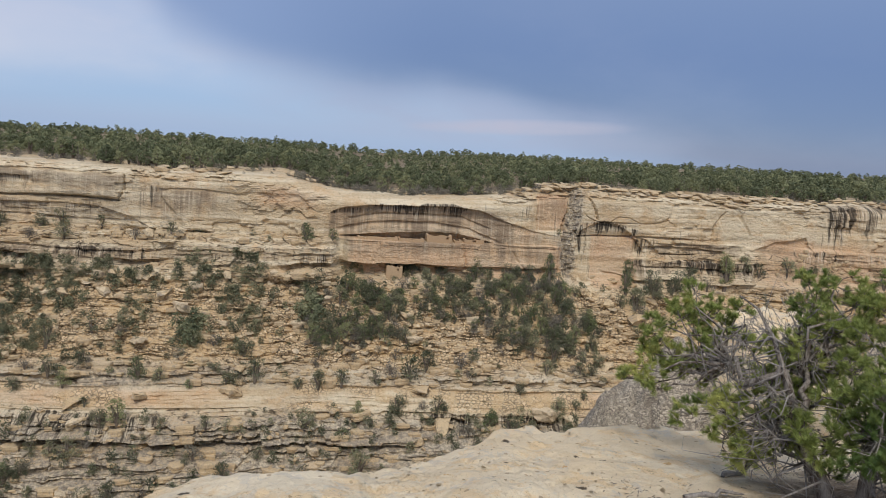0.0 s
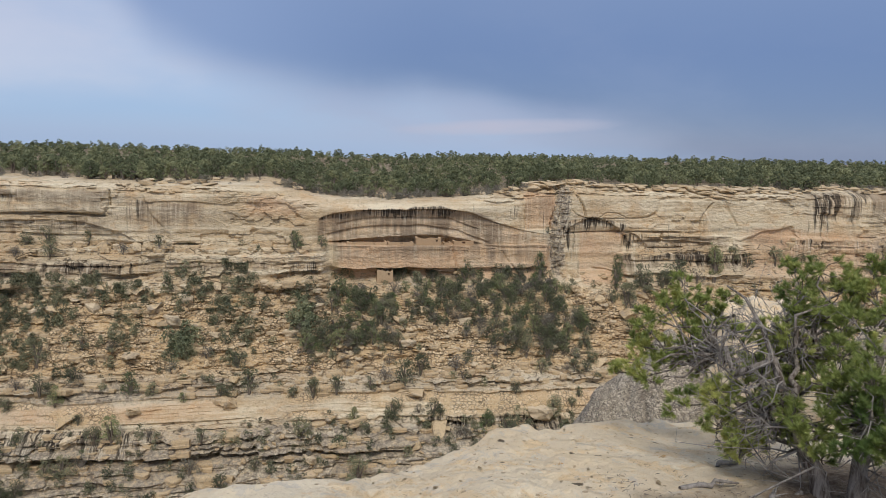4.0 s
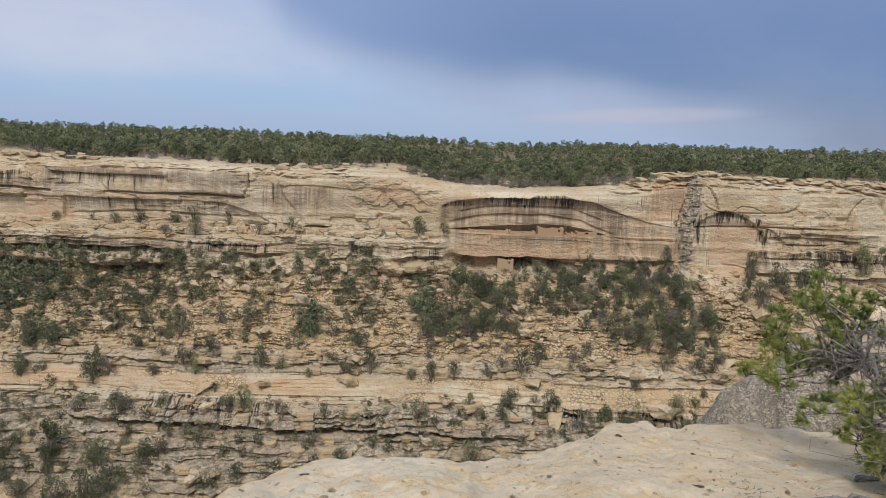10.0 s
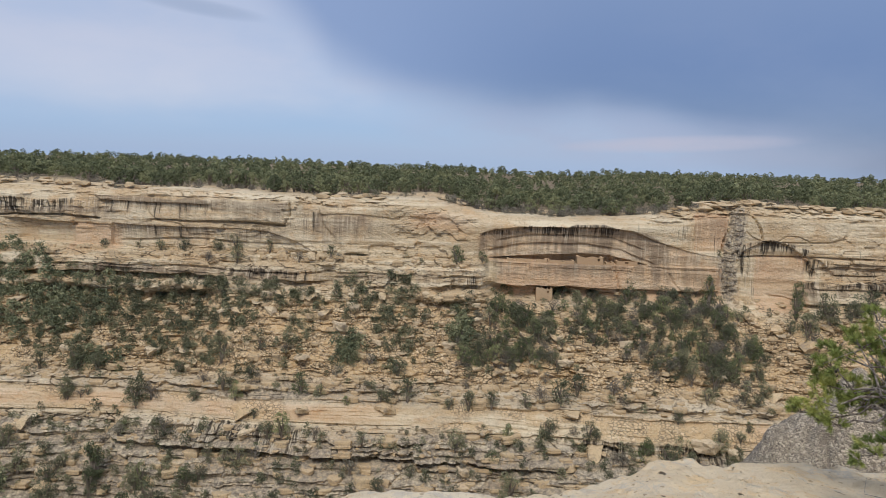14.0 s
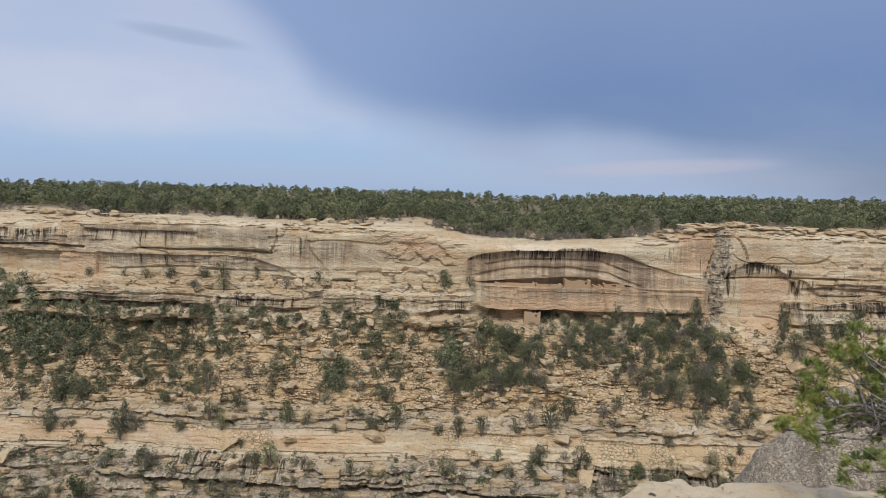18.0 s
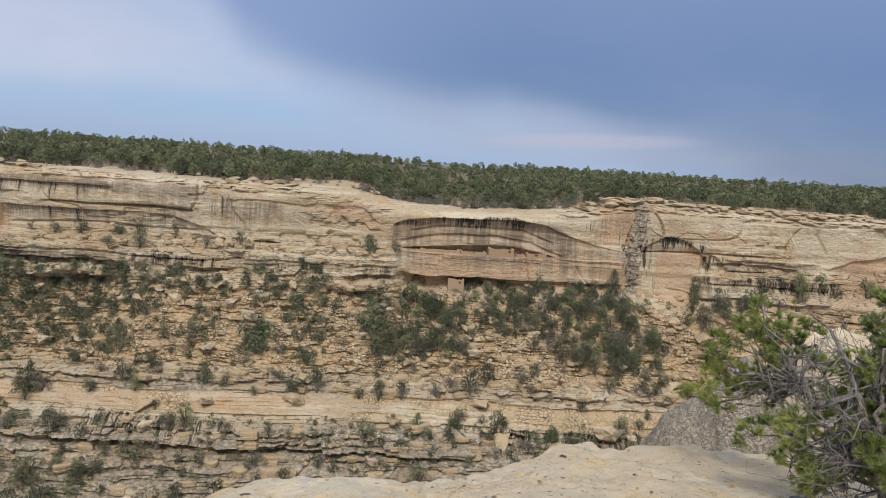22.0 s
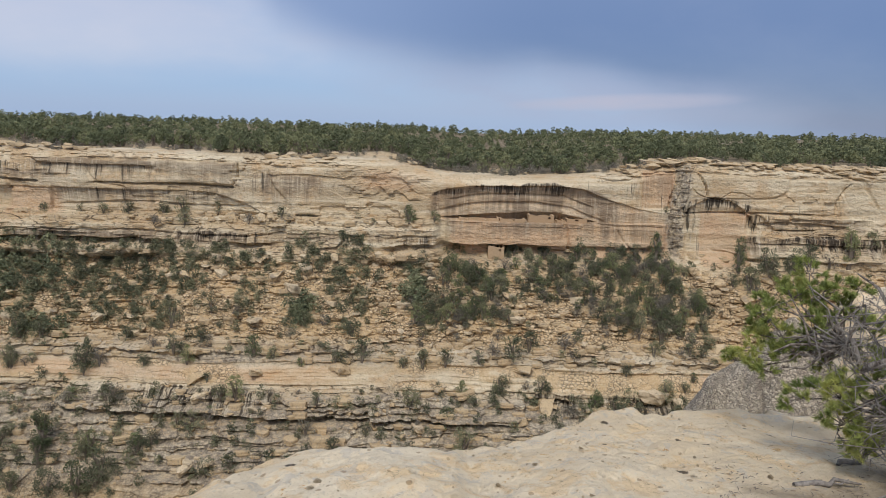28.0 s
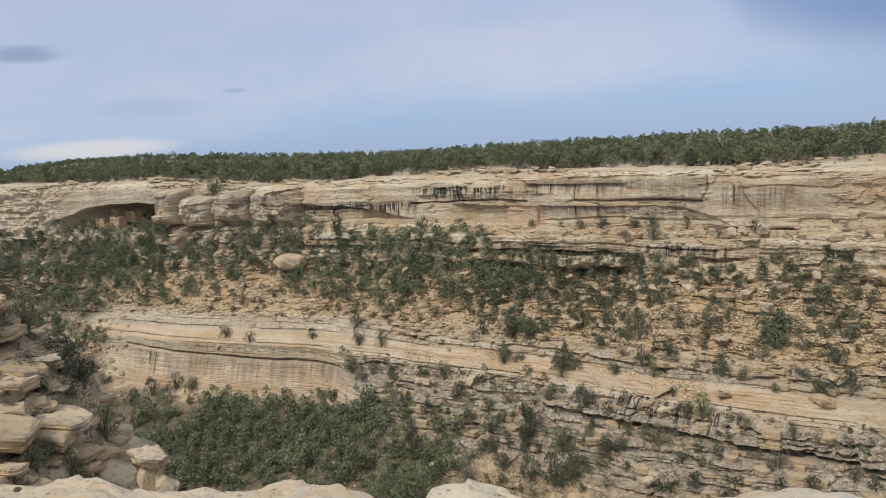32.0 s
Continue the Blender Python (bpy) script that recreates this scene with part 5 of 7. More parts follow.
# ---- near side: the slickrock that the camera stands on ----
def slickrock():
    n = Nodes("near_slickrock")
    big = n.noise(0.8, 4, 0.6)
    blot = n.noise(3.2, 6, 0.7)
    grain = n.noise(45.0, 6, 0.75)
    mid = n.noise(16.0, 5, 0.7)
    lich = n.noise(5.5, 7, 0.72, warp=0.6)
    spot = n.noise(9.0, 5, 0.7, warp=0.3)
    c = n.mix(n.span(big, 0.35, 0.65), (0.71, 0.58, 0.40), (0.79, 0.685, 0.515))
    c = n.mix(n.math("MULTIPLY", n.span(blot, 0.50, 0.60), 0.65), c, (0.72, 0.52, 0.29))
    c = n.mix(n.math("MULTIPLY", n.span(lich, 0.56, 0.60), 0.5), c, (0.54, 0.50, 0.44))
    c = n.mix(n.math("MULTIPLY", n.span(spot, 0.60, 0.68), 0.7), c, (0.64, 0.58, 0.47))
    c = n.mix(n.math("MULTIPLY", n.span(mid, 0.60, 0.72), 0.4), c, (0.42, 0.32, 0.21))
    c = n.mix(n.math("MULTIPLY", n.span(grain, 0.55, 0.70), 0.5), c, (0.36, 0.275, 0.185))
    orange = n.noise(4.5, 5, 0.75, warp=0.8)
    c = n.mix(n.math("MULTIPLY", n.span(orange, 0.655, 0.69), 0.8), c, (0.52, 0.27, 0.06))
    peck = n.noise(70.0, 4, 0.8)
    c = n.mix(n.math("MULTIPLY", n.span(peck, 0.62, 0.70), 0.5), c, (0.18, 0.14, 0.095))
    c = n.mix(n.math("MULTIPLY", n.span(peck, 0.40, 0.33), 0.5), c, (0.68, 0.60, 0.46))
    dots = n.math("MULTIPLY", n.span(n.cells(7.0, (1, 1, 1), True, 0.8, 3.0), 0.012, 0.0), n.span(blot, 0.5, 0.6))
    c = n.mix(n.math("MULTIPLY", dots, 0.6), c, (0.10, 0.075, 0.05))
    # small holes without depth: the shade inside them is painted as dark dots
    hole_shade = n.dots(6.0, 0.26, 0.35)
    flecks = n.dots(18.0, 0.36, 0.4)
    c = n.mix(n.math("MULTIPLY", flecks, 0.6), c, (0.30, 0.20, 0.11))
    c = n.mix(n.math("MULTIPLY", hole_shade, 0.9), c, (0.07, 0.055, 0.04))
    duff = n.mix(n.span(mid, 0.35, 0.65), (0.13, 0.097, 0.07), (0.28, 0.215, 0.155))
    duff = n.mix(n.span(grain, 0.45, 0.62), duff, (0.12, 0.085, 0.06))
    c = n.mix(n.attribute("duff"), c, duff)
    return n.done(c, 0.93, [(blot, 0.6, 0.07), (mid, 0.8, 0.03), (grain, 0.8, 0.012), (peck, 0.7, 0.007)], 0.15)


SLICK = slickrock()
EDGE_AZ = ((-180, 60), (-110, 40), (-75, 6.5), (-69, 5.2), (-62, 4.6), (-54.6, 4.25), (-47, 4.05), (-40, 3.8), (-34, 3.75), (-28, 3.6), (-22, 3.65), (-15, 3.75), (-11.5, 4.05), (-6, 4.1), (4, 4.1), (8.8, 4.7), (15.5, 5.2), (23.5, 5.9), (32, 7.2), (42, 9.0), (51, 11.0), (70, 30), (110, 60), (180, 60))
EDGE_EL = ((-180, -3), (-110, -4), (-75, -19), (-69, -21.0), (-62, -22.6), (-53, -24.95), (-48.4, -25.55), (-45.7, -25.65), (-43.4, -26.25), (-41.8, -26.95), (-40.2, -27.55), (-37.2, -27.85), (-36.3, -26.75), (-33.2, -26.65), (-32.3, -27.05), (-28.7, -27.75), (-26.5, -28.35), (-24.2, -28.45), (-20.6, -28.75), (-18.4, -28.45), (-15.2, -27.85), (-11.6, -27.05), (-9.3, -26.55), (-5.5, -26.25), (-1.8, -26.45), (2.8, -26.45), (5.1, -26.25), (7.2, -25.35), (11.4, -23.95), (13.7, -23.15), (15.3, -22.55), (19.1, -22.05), (22.7, -21.35), (28.8, -20.65), (31.6, -20.15), (42, -18.6), (51, -17.4), (70, -8), (110, -4), (180, -3))


def near_z(az, r):
    """Height of the rock at azimuth az (degrees) and r metres from the standing place."""
    edge = knots(az, *EDGE_AZ)
    ze = np.tan(np.radians(knots(az, *EDGE_EL))) * edge
    u = np.clip(r / edge, 0, 1)
    return -1.62 + (ze + 1.62) * u**1.9


def under_pine(x, y):
    """Distance from the middle of the litter patch below the pine, longer to the east."""
    return np.hypot((x - 3.6) / 1.25, y - 3.05)


def near_ground():
    azs = np.concatenate([np.arange(-180, -75, 3.0), np.arange(-75, 60, 0.28), np.arange(60, 181, 3.0)])
    us = np.concatenate([[0.0004, 0.02, 0.2, 0.4, 0.5], np.linspace(0.56, 1.0, 130), 1.0 + np.array([0.012, 0.025, 0.05, 0.1, 0.2, 0.4, 0.8, 1.6, 3, 5, 8])])
    A, U = np.meshgrid(azs, us)
    edge = knots(A, *EDGE_AZ)
    edge = edge * (1 + 0.018 * vnoise(A / 4, 0, 0, 401) + 0.01 * vnoise(A / 1.1, 0, 0, 402))
    r = edge * U
    z = near_z(A, r)
    x, y = np.sin(np.radians(A)) * r, np.cos(np.radians(A)) * r
    canyon = sstep(-95, -75, A) * (1 - sstep(55, 75, A))
    drop = np.maximum(U - 1, 0)
    z = z - canyon * (edge * 1.2 * drop**0.75 + 7.0 * np.minimum(drop, 8))
    z = z + (0.035 * fbm(x / 0.9, y / 0.9, 0, 4, 403) + 0.02 * vnoise(x / 0.22, y / 0.22, 0, 404) + 0.012 * fbm(x / 0.09, y / 0.09, 0, 3, 409) + 0.03 * np.abs(vnoise(x / 0.6, y / 0.25, 0, 410))) * np.clip(U * 1.2, 0, 1)
    # low weathering steps
    lay = 2.4 * fbm(x / 1.3, y / 0.7, 0, 3, 411) + 1.5 * y
    z = z + 0.028 * (sstep(0.78, 0.92, lay - np.floor(lay)) - (lay - np.floor(lay))) * sstep(-0.3, 0.3, vnoise(x / 0.8, y / 0.8, 0, 412)) * np.clip(U * 1.2, 0, 1)
    # solution pits
    pit = sstep(0.60, 0.74, vnoise(x / 0.075, y / 0.06, 0, 405)) * sstep(-0.1, 0.35, vnoise(x / 0.9, y / 0.9, 0, 406))
    z = z - 0.016 * pit
    v = np.stack([x, y, z], -1).reshape(-1, 3)
    duff = 1 - sstep(0.95, 1.7, under_pine(x, y) + 0.3 * vnoise(x / 0.5, y / 0.5, 0, 407) + 0.15 * vnoise(x / 0.15, y / 0.15, 0, 408))
    f = grid_faces(len(us), len(azs))
    ob = new("near_rock", mesh_of("near_rock", v, f, [SLICK], True, {"duff": duff.ravel(), "pit": (0.8 * pit).ravel()}))
    return tagged(ob, "pale slickrock ledge with lichen, pits and grit", "rock", kind="structure")


near_ground()

# ---- loose rock ----
def degrees(a):
    return a * 180 / math.pi


def block_mesh(name, seed, flat, material, points=13, round_off=0.0):
    """An angular block: the hull of scattered points, a little bevelled."""
    rng = np.random.default_rng(seed)
    bm = bmesh.new()
    p = rng.normal(size=(points, 3))
    p /= np.max(np.abs(p), axis=1)[:, None] ** (1 - round_off) * np.linalg.norm(p, axis=1)[:, None] ** round_off
    p *= np.array([1.0, 0.75, flat]) * 0.5 * rng.uniform(0.8, 1.1, (points, 1))
    for q in p:
        bm.verts.new(q)
    res = bmesh.ops.convex_hull(bm, input=bm.verts)
    loose = [g for g in res["geom_interior"] if isinstance(g, bmesh.types.BMVert)]
    bmesh.ops.delete(bm, geom=loose, context="VERTS")
    bmesh.ops.recalc_face_normals(bm, faces=bm.faces)
    me = bpy.data.meshes.new(name)
    bm.to_mesh(me)
    bm.free()
    me.materials.append(material)
    return me


def worn(me, seed, cuts=1, amount=0.05, soften=0):
    """A copy of a block with broken, weathered faces."""
    bm = bmesh.new()
    bm.from_mesh(me)
    bmesh.ops.subdivide_edges(bm, edges=bm.edges, cuts=cuts, use_grid_fill=True)
    for _ in range(soften):
        bmesh.ops.smooth_vert(bm, verts=bm.verts, factor=0.5, use_axis_x=True, use_axis_y=True, use_axis_z=True)
    for v in bm.verts:
        v.co += Vector(noise.noise_vector(v.co * 3.1 + Vector((seed, 0, 0)))) * amount + Vector(noise.noise_vector(v.co * 9.0)) * amount * 0.5
    out = bpy.data.meshes.new(me.name)
    bm.to_mesh(out)
    bm.free()
    out.materials.append(BOULDER)
    return out


def slab_mesh(name, seed):
    """A flat broken slab of one bed, with jointed sides."""
    rng = np.random.default_rng(seed)
    bm = bmesh.new()
    n = 9
    ring = []
    for k in range(n):
        w = 2 * math.pi * (k + rng.uniform(-0.3, 0.3)) / n
        r = 0.5 / max(abs(math.cos(w)), abs(math.sin(w))) ** 0.8 * rng.uniform(0.82, 1.08)
        ring.append((r * math.cos(w), 0.72 * r * math.sin(w)))
    levels = [(-0.16, 0.92), (-0.06, 1.0), (-0.05, 0.93), (0.05, 0.95), (0.06, 1.0), (0.14, 0.97), (0.17, 0.88)]
    rows = [[bm.verts.new((px * f * rng.uniform(0.97, 1.03), py * f * rng.uniform(0.97, 1.03), h + rng.uniform(-0.012, 0.012))) for px, py in ring] for h, f in levels]
    for r0, r1 in zip(rows, rows[1:]):
        for k in range(n):
            bm.faces.new((r0[k], r0[(k + 1) % n], r1[(k + 1) % n], r1[k]))
    bm.faces.new(rows[-1])
    bm.faces.new(rows[0][::-1])
    bmesh.ops.triangulate(bm, faces=[f for f in bm.faces if len(f.verts) > 4])
    me = bpy.data.meshes.new(name)
    bm.to_mesh(me)
    bm.free()
    me.materials.append(BOULDER)
    return me


RAW_BLOCKS = [block_mesh("block_%d" % i, 600 + i, f, BOULDER) for i, f in enumerate((0.55, 0.6, 0.7, 0.45, 0.8, 0.35, 0.3, 0.65))]
BLOCKS = [worn(me, 3 * i, 2, 0.11) for i, me in enumerate(RAW_BLOCKS)]
ROUNDS = [worn(me, 40 + i, 3, 0.05, 2) for i, me in enumerate([block_mesh("round_block_%d" % i, 640 + i, 0.6, BOULDER, 44, 0.85) for i in range(3)])]


def boulder(x, z, size, i, turn, name="boulder", label="angular tan sandstone boulder on the rubble slope", meshes=None, tilt=0.2, lift=0.12, squash=1.0):
    y = float(wall_at(np.array([x]), np.array([z]))[0])
    meshes = meshes or BLOCKS
    ob = new(name, meshes[i % len(meshes)])
    ob.matrix_world = pose(x, y + 0.05 * size, z + lift * size, degrees(tilt) * math.sin(turn * 3), -20 * tilt, degrees(turn)) @ Matrix.Diagonal((size, size, size * squash, 1))
    return tagged(ob, label, "boulder", "boulders on the canyon slope")


# named blocks: x, height, length
for j, (x, z, s) in enumerate([(-38.5, -21.0, 3.6), (-41.5, -20.9, 2.2), (-35.0, -21.2, 2.0), (-31.5, -21.0, 2.6), (-4.5, -21.4, 2.6), (-1.8, -21.6, 2.2), (-30.2, -37.8, 4.0), (-62.5, -30.6, 2.2), (-67.4, -37.6, 3.0),
                               (39.5, -47.6, 5.2), (43.6, -48.2, 3.4), (21.5, -49.0, 5.0), (17.0, -43.6, 5.4), (52.0, -38.6, 3.0), (57.0, -31.5, 3.2), (60.5, -33.2, 4.6), (-27.5, -31.0, 4.0), (-24.0, -33.0, 3.6), (-22.5, -29.8, 3.0),
                               (-38.0, -45.8, 3.2), (-28.5, -44.6, 4.0), (-14.0, -44.2, 4.4), (-92.0, -28.2, 3.0), (11.8, -37.5, 3.4)]):
    boulder(x, z, s, j, 0.7 * j)
boulder(-138.0, -30.6, 10.5, 0, 0.2, "round_boulder", "large smooth pale boulder among dark bushes", ROUNDS, 0.0, 0.16, 0.7)
boulder(-135.5, -21.8, 4.6, 1, 0.5, "round_boulder", "smooth pale boulder on the cliff ledge", ROUNDS, 0.1, 0.1)
boulder(-163.0, -19.5, 4.6, 2, 0.9, "round_boulder", "smooth pale boulder on the cliff ledge", ROUNDS, 0.1, 0.1)
boulder(-139.0, -19.6, 3.6, 0, 1.4, "round_boulder", "smooth pale boulder on the cliff ledge", ROUNDS, 0.1, 0.2)


def rubble():
    rng = np.random.default_rng(31)
    n = 40000
    x, z = rng.uniform(-232, 165, n), rng.uniform(-66, -27, n)
    patchy = fbm(x / 7, 0, z / 4, 3, 321)
    chute = box(x + 0.25 * (z + 30), -10, 0, 2) + box(x + 0.6 * (z + 30), 52, 66, 3)
    p = (0.35 + 0.65 * sstep(-0.2, 0.6, patchy) + 0.8 * chute) * (box(z, -41.5, -27.5, 1) + 0.5 * box(z, -66, -50.5, 2) + 0.2 * box(z, -50, -41.5, 1) * (1 - box(z, -46.5, -43, 0.3)))
    p = p * (1 - 0.9 * sstep(-100, -115, x) * box(z, -59, -39, 1))
    keep = rng.uniform(0, 1, n) < p
    x, z = x[keep], z[keep]
    s = 0.28 + rng.pareto(2.6, len(x)) * 0.40
    s = np.minimum(s, 2.6)
    big = np.argsort(-s)[:170]
    for j, k in enumerate(big):
        boulder(float(x[k]), float(z[k]), float(s[k]) * 1.15, j, float(rng.uniform(0, 6)))
    small = np.setdiff1d(np.arange(len(x)), big)
    y = wall_at(x, z)
    protos = []
    for me in RAW_BLOCKS:
        v = np.empty(len(me.vertices) * 3, np.float32)
        me.vertices.foreach_get("co", v)
        protos.append((v.reshape(-1, 3), np.array([tuple(q.vertices) for q in me.polygons])))
    parts = []
    for k in small:
        v, f = protos[rng.integers(len(protos))]
        a, t = rng.uniform(0, 6.28), rng.normal(0, 0.35)
        ca, sa, ct, st = np.cos(a), np.sin(a), np.cos(t), np.sin(t)
        m = np.array([[ca, -sa, 0], [sa, ca, 0], [0, 0, 1]]) @ np.array([[1, 0, 0], [0, ct, -st], [0, st, ct]])
        parts.append(((v @ m.T) * s[k] + np.array([x[k], y[k], z[k] + 0.08 * s[k]]), f))
    v, f = join_arrays(parts)
    tagged(new("rubble", mesh_of("rubble", v, f, [BOULDER])), "loose angular sandstone rubble covering the slopes", "rubble", kind="stuff")


rubble()


def rim_slabs():
    """Thin broken slabs along the mesa rim."""
    rng = np.random.default_rng(37)
    x = np.concatenate([rng.uniform(-225, 165, 620), rng.uniform(38, 100, 260), rng.uniform(-8, 40, 120)])
    keep = (fbm(x / 12, 0, 0, 2, 331) > -0.25) | (np.arange(len(x)) >= 620)
    parts = []
    protos = []
    for me in RAW_BLOCKS:
        v = np.empty(len(me.vertices) * 3, np.float32)
        me.vertices.foreach_get("co", v)
        protos.append((v.reshape(-1, 3), np.array([tuple(q.vertices) for q in me.polygons])))
    for xx in x[keep]:
        deep = -8 < xx < 38
        d = rng.uniform(3.0, 13.0) if deep else rng.uniform(-0.3, 5.0)
        s = rng.uniform(1.0, 3.2)
        v, f = protos[rng.integers(len(protos))]
        yy = float(np.interp(xx, COLS, TOP_Y)) + d
        zz = float(mesa_z(np.array([xx]), np.array([max(d, 0)]))[0])
        a = rng.uniform(-0.4, 0.4)
        m = np.array([[np.cos(a), -np.sin(a), 0], [np.sin(a), np.cos(a), 0], [0, 0, 0.5]])
        parts.append(((v @ m.T) * s + np.array([xx, yy, zz + 0.02 * s + (0.0 if deep else rng.choice([0.0, 0.0, 0.35, 0.6]))]), f))
    v, f = join_arrays(parts)
    tagged(new("rim_slabs", mesh_of("rim_slabs", v, f, [BOULDER])), "thin broken caprock slabs along the mesa rim", "rubble", kind="stuff")


rim_slabs()


def ledge_slabs():
    """Slabs and jointed blocks lying on the shelf, the bench and the lower ledges."""
    rng = np.random.default_rng(41)
    protos = []
    for i in range(6):
        me = slab_mesh("slab_shape", 680 + i)
        v = np.empty(len(me.vertices) * 3, np.float32)
        me.vertices.foreach_get("co", v)
        protos.append((v.reshape(-1, 3), [tuple(q.vertices) for q in me.polygons]))
    parts = []
    for z0, z1, x0, x1, n, s0, s1 in ((-21.6, -20.4, -134, 2, 170, 0.9, 2.6), (-28.5, -25.5, -134, 60, 240, 0.8, 2.4), (-42.8, -40.0, -100, 60, 240, 1.2, 4.0), (-57, -46.8, -95, 60, 260, 1.2, 4.2), (-38, -29, -120, 66, 420, 0.9, 2.8), (-58, -42, -215, -178, 160, 1.2, 3.5), (-27, -19, 95, 165, 120, 0.9, 2.4)):
        for _ in range(n):
            x, z = rng.uniform(x0, x1), rng.uniform(z0, z1)
            s = rng.uniform(s0, s1) * rng.uniform(0.5, 1.0)
            v, f = protos[rng.integers(6)]
            f = [q if len(q) == 4 else (q[0], q[1], q[2], q[2]) for q in f]
            y = float(wall_at(np.array([x]), np.array([z]))[0])
            a, t = rng.normal(0, 0.3), rng.normal(-0.12, 0.14)
            m = np.array([[np.cos(a), -np.sin(a), 0], [np.sin(a), np.cos(a), 0], [0, 0, 1]]) @ np.array([[1, 0, 0], [0, np.cos(t), -np.sin(t)], [0, np.sin(t), np.cos(t)]])
            parts.append(((v * np.array([1, 1, rng.uniform(0.7, 1.5)])) @ m.T * s + np.array([x, y + 0.15 * s, z]), f))
    vs, fs, k = [], [], 0
    for v, f in parts:
        vs.append(v)
        fs += [tuple(i + k for i in dict.fromkeys(q)) for q in f]
        k += len(v)
    me = bpy.data.meshes.new("ledge_slabs")
    me.from_pydata(np.concatenate(vs).tolist(), [], fs)
    me.materials.append(BOULDER)
    tagged(new("ledge_slabs", me), "broken sandstone slabs lying along the ledges", "rubble", kind="stuff")


ledge_slabs()


# ---- cliff dwellings ----
def masonry():
    n = Nodes("sandstone_masonry")
    course = n.noise(4.0, 3, 0.6, (0.6, 0.6, 2.2))
    grain = n.noise(9.0, 4, 0.6)
    c = n.mix(n.random(), (0.43, 0.30, 0.185), (0.50, 0.375, 0.245))
    c = n.mix(n.math("MULTIPLY", n.span(course, 0.45, 0.65), 0.5), c, (0.36, 0.25, 0.16))
    return n.done(c, 0.93, [(course, 0.6, 0.06), (grain, 0.4, 0.03)], 0.1)


MASONRY = masonry()


def part(name, bm, material, parent, label=""):
    me = bpy.data.meshes.new(name)
    bm.to_mesh(me)
    bm.free()
    me.materials.append(material)
    ob = new(name, me)
    ob.parent = parent
    return tagged(ob, label) if label else ob


def wall_with_openings(length, height, thick, openings, rng, ragged=0.25):
    """A masonry wall along x with square openings right through it and a ragged top. openings: x, z, width, height."""
    bm = bmesh.new()
    xs = sorted({0.0, length, *[v for o in openings for v in (o[0], o[0] + o[2])], *[length * k / 9 for k in range(10)]})
    zs = sorted({-0.6, height * 0.85, *[v for o in openings for v in (o[1], o[1] + o[3])]})
    top = {x: height * (1 - ragged * rng.uniform(0, 1)) for x in xs}

    def solid(i, k):
        cx, cz = (xs[i] + xs[i + 1]) / 2, (zs[k] + zs[k + 1]) / 2
        return not any(o[0] < cx < o[0] + o[2] and o[1] < cz < o[1] + o[3] for o in openings)

    for i in range(len(xs) - 1):
        for k in range(len(zs) - 1):
            if not solid(i, k):
                continue
            last = k == len(zs) - 2
            z0 = zs[k]
            za, zb = (max(top[xs[i]], z0 + 0.05), max(top[xs[i + 1]], z0 + 0.05)) if last else (zs[k + 1],) * 2
            q = [bm.verts.new(v) for v in ((xs[i], 0, z0), (xs[i + 1], 0, z0), (xs[i + 1], 0, zb), (xs[i], 0, za), (xs[i], thick, z0), (xs[i + 1], thick, z0), (xs[i + 1], thick, zb), (xs[i], thick, za))]
            for f in ((0, 1, 2, 3), (5, 4, 7, 6), (3, 2, 6, 7), (4, 5, 1, 0), (1, 5, 6, 2), (4, 0, 3, 7)):
                bm.faces.new([q[j] for j in f])
    bmesh.ops.remove_doubles(bm, verts=bm.verts, dist=0.001)
    return bm


def room(name, x, y, z, length, depth, height, openings, label, seed, group):
    rng = np.random.default_rng(seed)
    root = new(name)
    root.location = (x, y, z)
    front = part("front_wall", wall_with_openings(length, height, 0.4, openings, rng), MASONRY, root)
    for k in (0, 1):
        side = part("side_wall", wall_with_openings(depth, height, 0.4, [], rng), MASONRY, root)
        side.location = (0.4 if k == 0 else length, 0.4, 0)
        side.rotation_euler = (0, 0, radians(90))
    return tagged(root, label, "ruin", group)


def ledge_front(x, z, back=0.6):
    return float(wall_at(np.array([x]), np.array([z]))[0]) + back


G1 = "rooms of the alcove dwelling"
for j, (x, length, height, openings) in enumerate([(6.6, 7.8, 0.55, [(1.2, 0.12, 0.5, 0.28), (5.0, 0.1, 0.6, 0.28)]), (14.6, 5.0, 0.45, [(2.4, 0.1, 0.45, 0.24)]), (20.2, 5.0, 1.35, [(3.9, 0.5, 0.45, 0.45)]), (25.8, 1.6, 0.3, []), (27.8, 4.0, 0.75, [(1.6, 0.15, 0.7, 0.42)])]):
    zf = float(np.interp(x + length / 2, [5.7, 20.4, 32.6], [-20.35, -20.35, -20.4]))
    room("masonry_room", x, ledge_front(x + length / 2, zf - 0.8, 1.3), zf, length, 2.0, height, openings, "low tan masonry wall on the alcove ledge", 700 + j, G1)
room("masonry_room", 12.4, ledge_front(13.9, -27.6, -0.4), -27.4, 3.1, 2.2, 2.4, [(2.1, 1.3, 0.35, 0.4)], "small square masonry room under the overhang", 720, G1)
G2 = "rooms of the western cliff dwelling"
